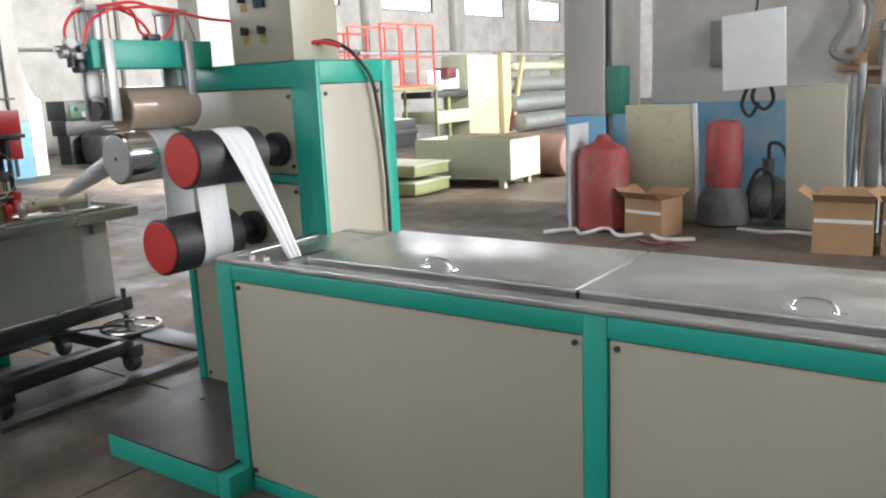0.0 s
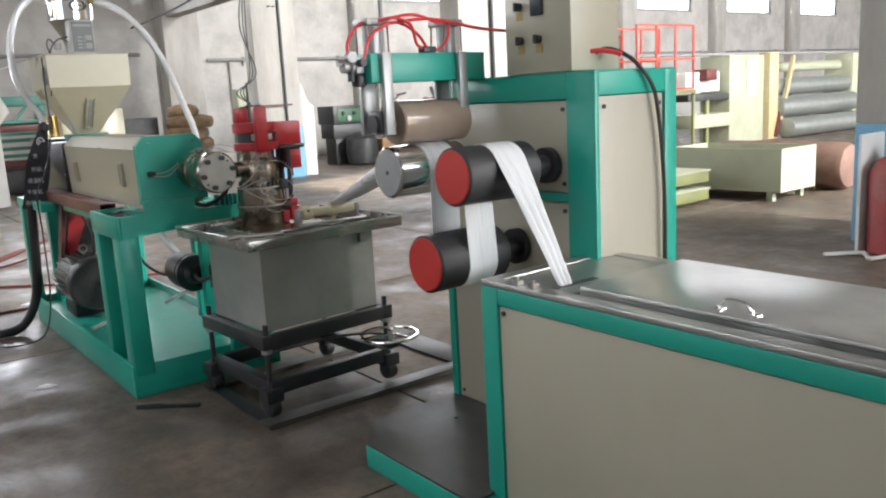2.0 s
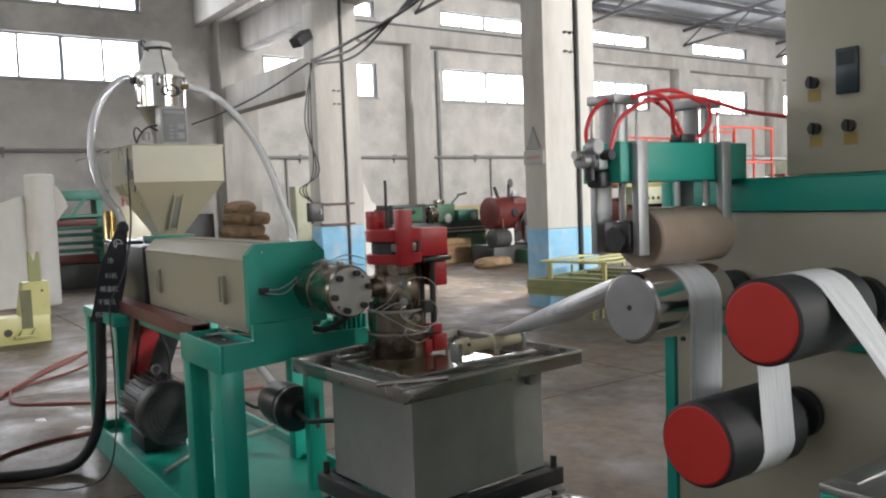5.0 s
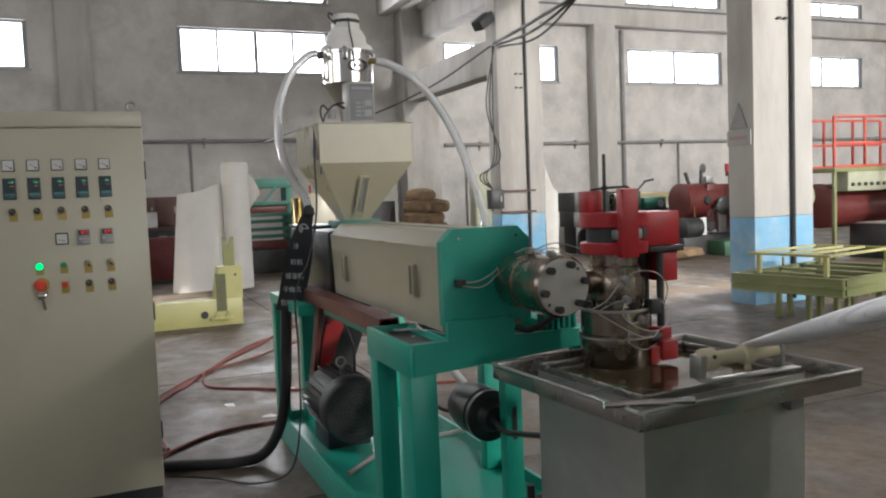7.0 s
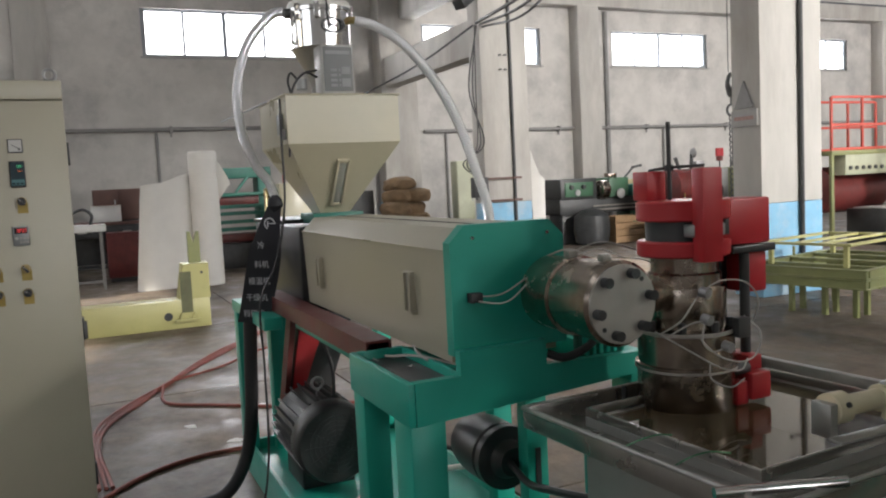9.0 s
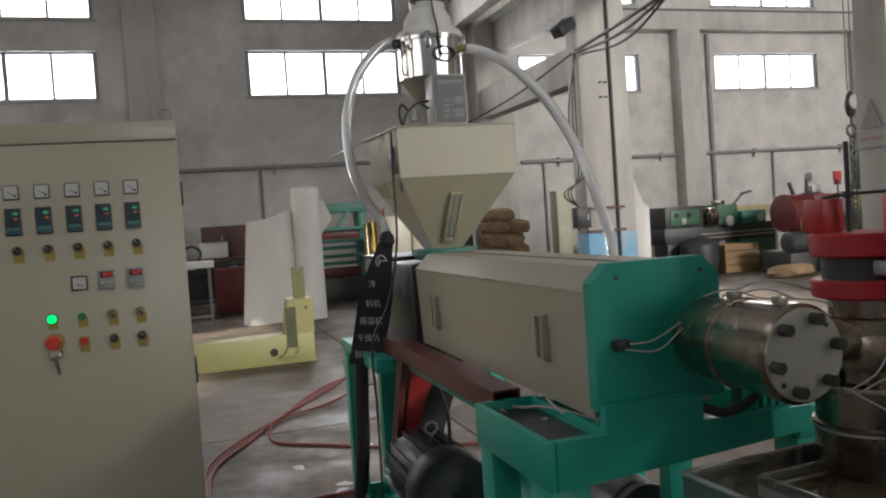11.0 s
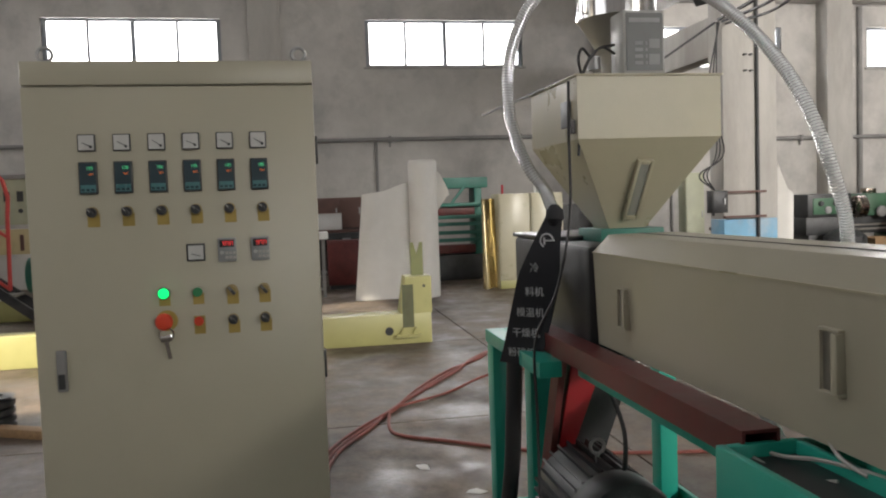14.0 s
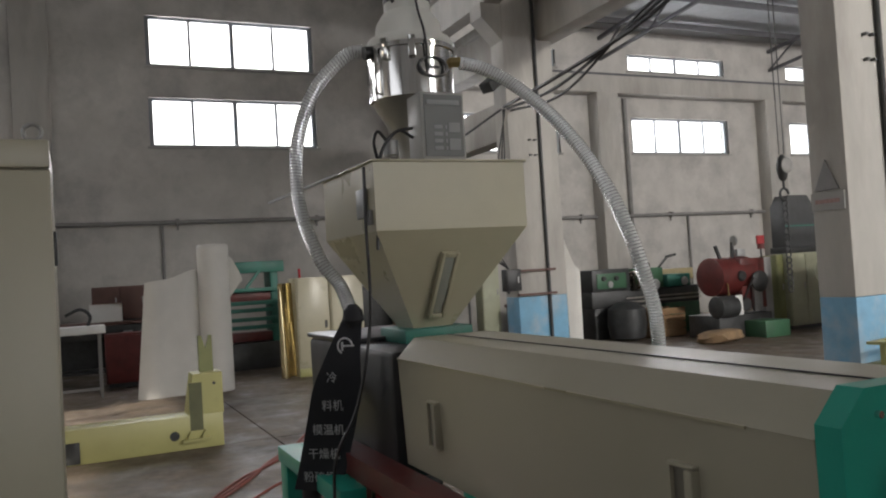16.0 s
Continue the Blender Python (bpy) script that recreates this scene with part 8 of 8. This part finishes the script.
solid("conduit_box", b_box(-3.2, -2.95, 8.66, 8.749, 1.45, 1.9, 0.006), M_PIPE, "grey electric box on the partition wall", "electric box")
solid("conduit_box", b_box(-3.83, -3.68, 7.52, 7.74, 1.05, 1.50, 0.006), M_DARKTEAL, "teal switch box fixed to the column", "switch box")
floor_cable("white_cable", [(-4.1, 6.72, 0), (-3.9, 6.95, 0), (-3.75, 6.78, 0), (-3.6, 7.0, 0.02), (-3.4, 6.82, 0), (-3.2, 6.98, 0), (-3.0, 6.8, 0), (-2.75, 6.9, 0)], 0.018, M_WHITECABLE, "tangled white cable lying on the floor")
floor_cable("white_cable", [(-2.56, 7.5, 0), (-2.3, 7.42, 0), (-2.1, 7.5, 0), (-1.85, 7.42, 0)], 0.018, M_WHITECABLE, "white cable lying near the cardboard boxes")
floor_cable("red_cable", [(-3.2, 6.75, 0), (-3.0, 6.62, 0), (-2.9, 6.72, 0), (-2.7, 6.6, 0)], 0.014, M_REDCABLE, R_LABEL)

# ---------------------------------------------------------------- overhead cables
for k in range(3):
    d = 0.06 * k
    solid("overhead_cable", tube(bmesh.new(), [(-15.67, 7.22 + d, 4.15 - 0.5 * d), (-14.0, 7.15 + d, 4.22 - d * 1.8), (-12.0, 7.25, 4.5 + d * 1.2), (-10.1, 7.42 + d, 5.2), (-7.0, 7.4, 6.0), (-4.2, 7.4, 6.2)], 0.028 - 0.004 * k, 8, 10), M_RUBBER, "black overhead cable strung between the columns", "cable", "overhead cables")
solid("overhead_cable", tube(bmesh.new(), [(-15.67, 7.15, 4.1), (-17.5, 6.95, 3.75), (-19.5, 6.8, 3.55), (-21.38, 6.8, 3.5)], 0.02, 6, 8), M_RUBBER, "black overhead cable strung to the wall", "cable", "overhead cables")
solid("floodlight", b_box(-0.12, 0.12, -0.2, 0.2, -0.09, 0.09, 0.02, pose(-15.72, 7.05, 4.55, 35, 0, 20)), M_DARK, "dark floodlight clamped to the column", "floodlight")

# ---------------------------------------------------------------- floor slabs
S = 3.0
slab_mesh = finish("slab", b_box(-S / 2 + 0.006, S / 2 - 0.006, -S / 2 + 0.006, S / 2 - 0.006, -0.1, 0.0, 0.004), M_FLOOR, smooth=False)
YJ, XJ = 2.46, -3.3
for i in range(-7, 4):
    for j in range(-6, 15):
        cx, cy = XJ + (i + 0.5) * S, YJ + (j + 0.5) * S
        if not (WX - 1.6 < cx < X1 + 1.6 and Y0 - 1.6 < cy < Y1 + 1.6):
            continue
        ob = new("floor_slab", slab_mesh)
        ob.parent = floor
        ob.location = Vector((cx, cy, 0)) - Vector(floor.location)
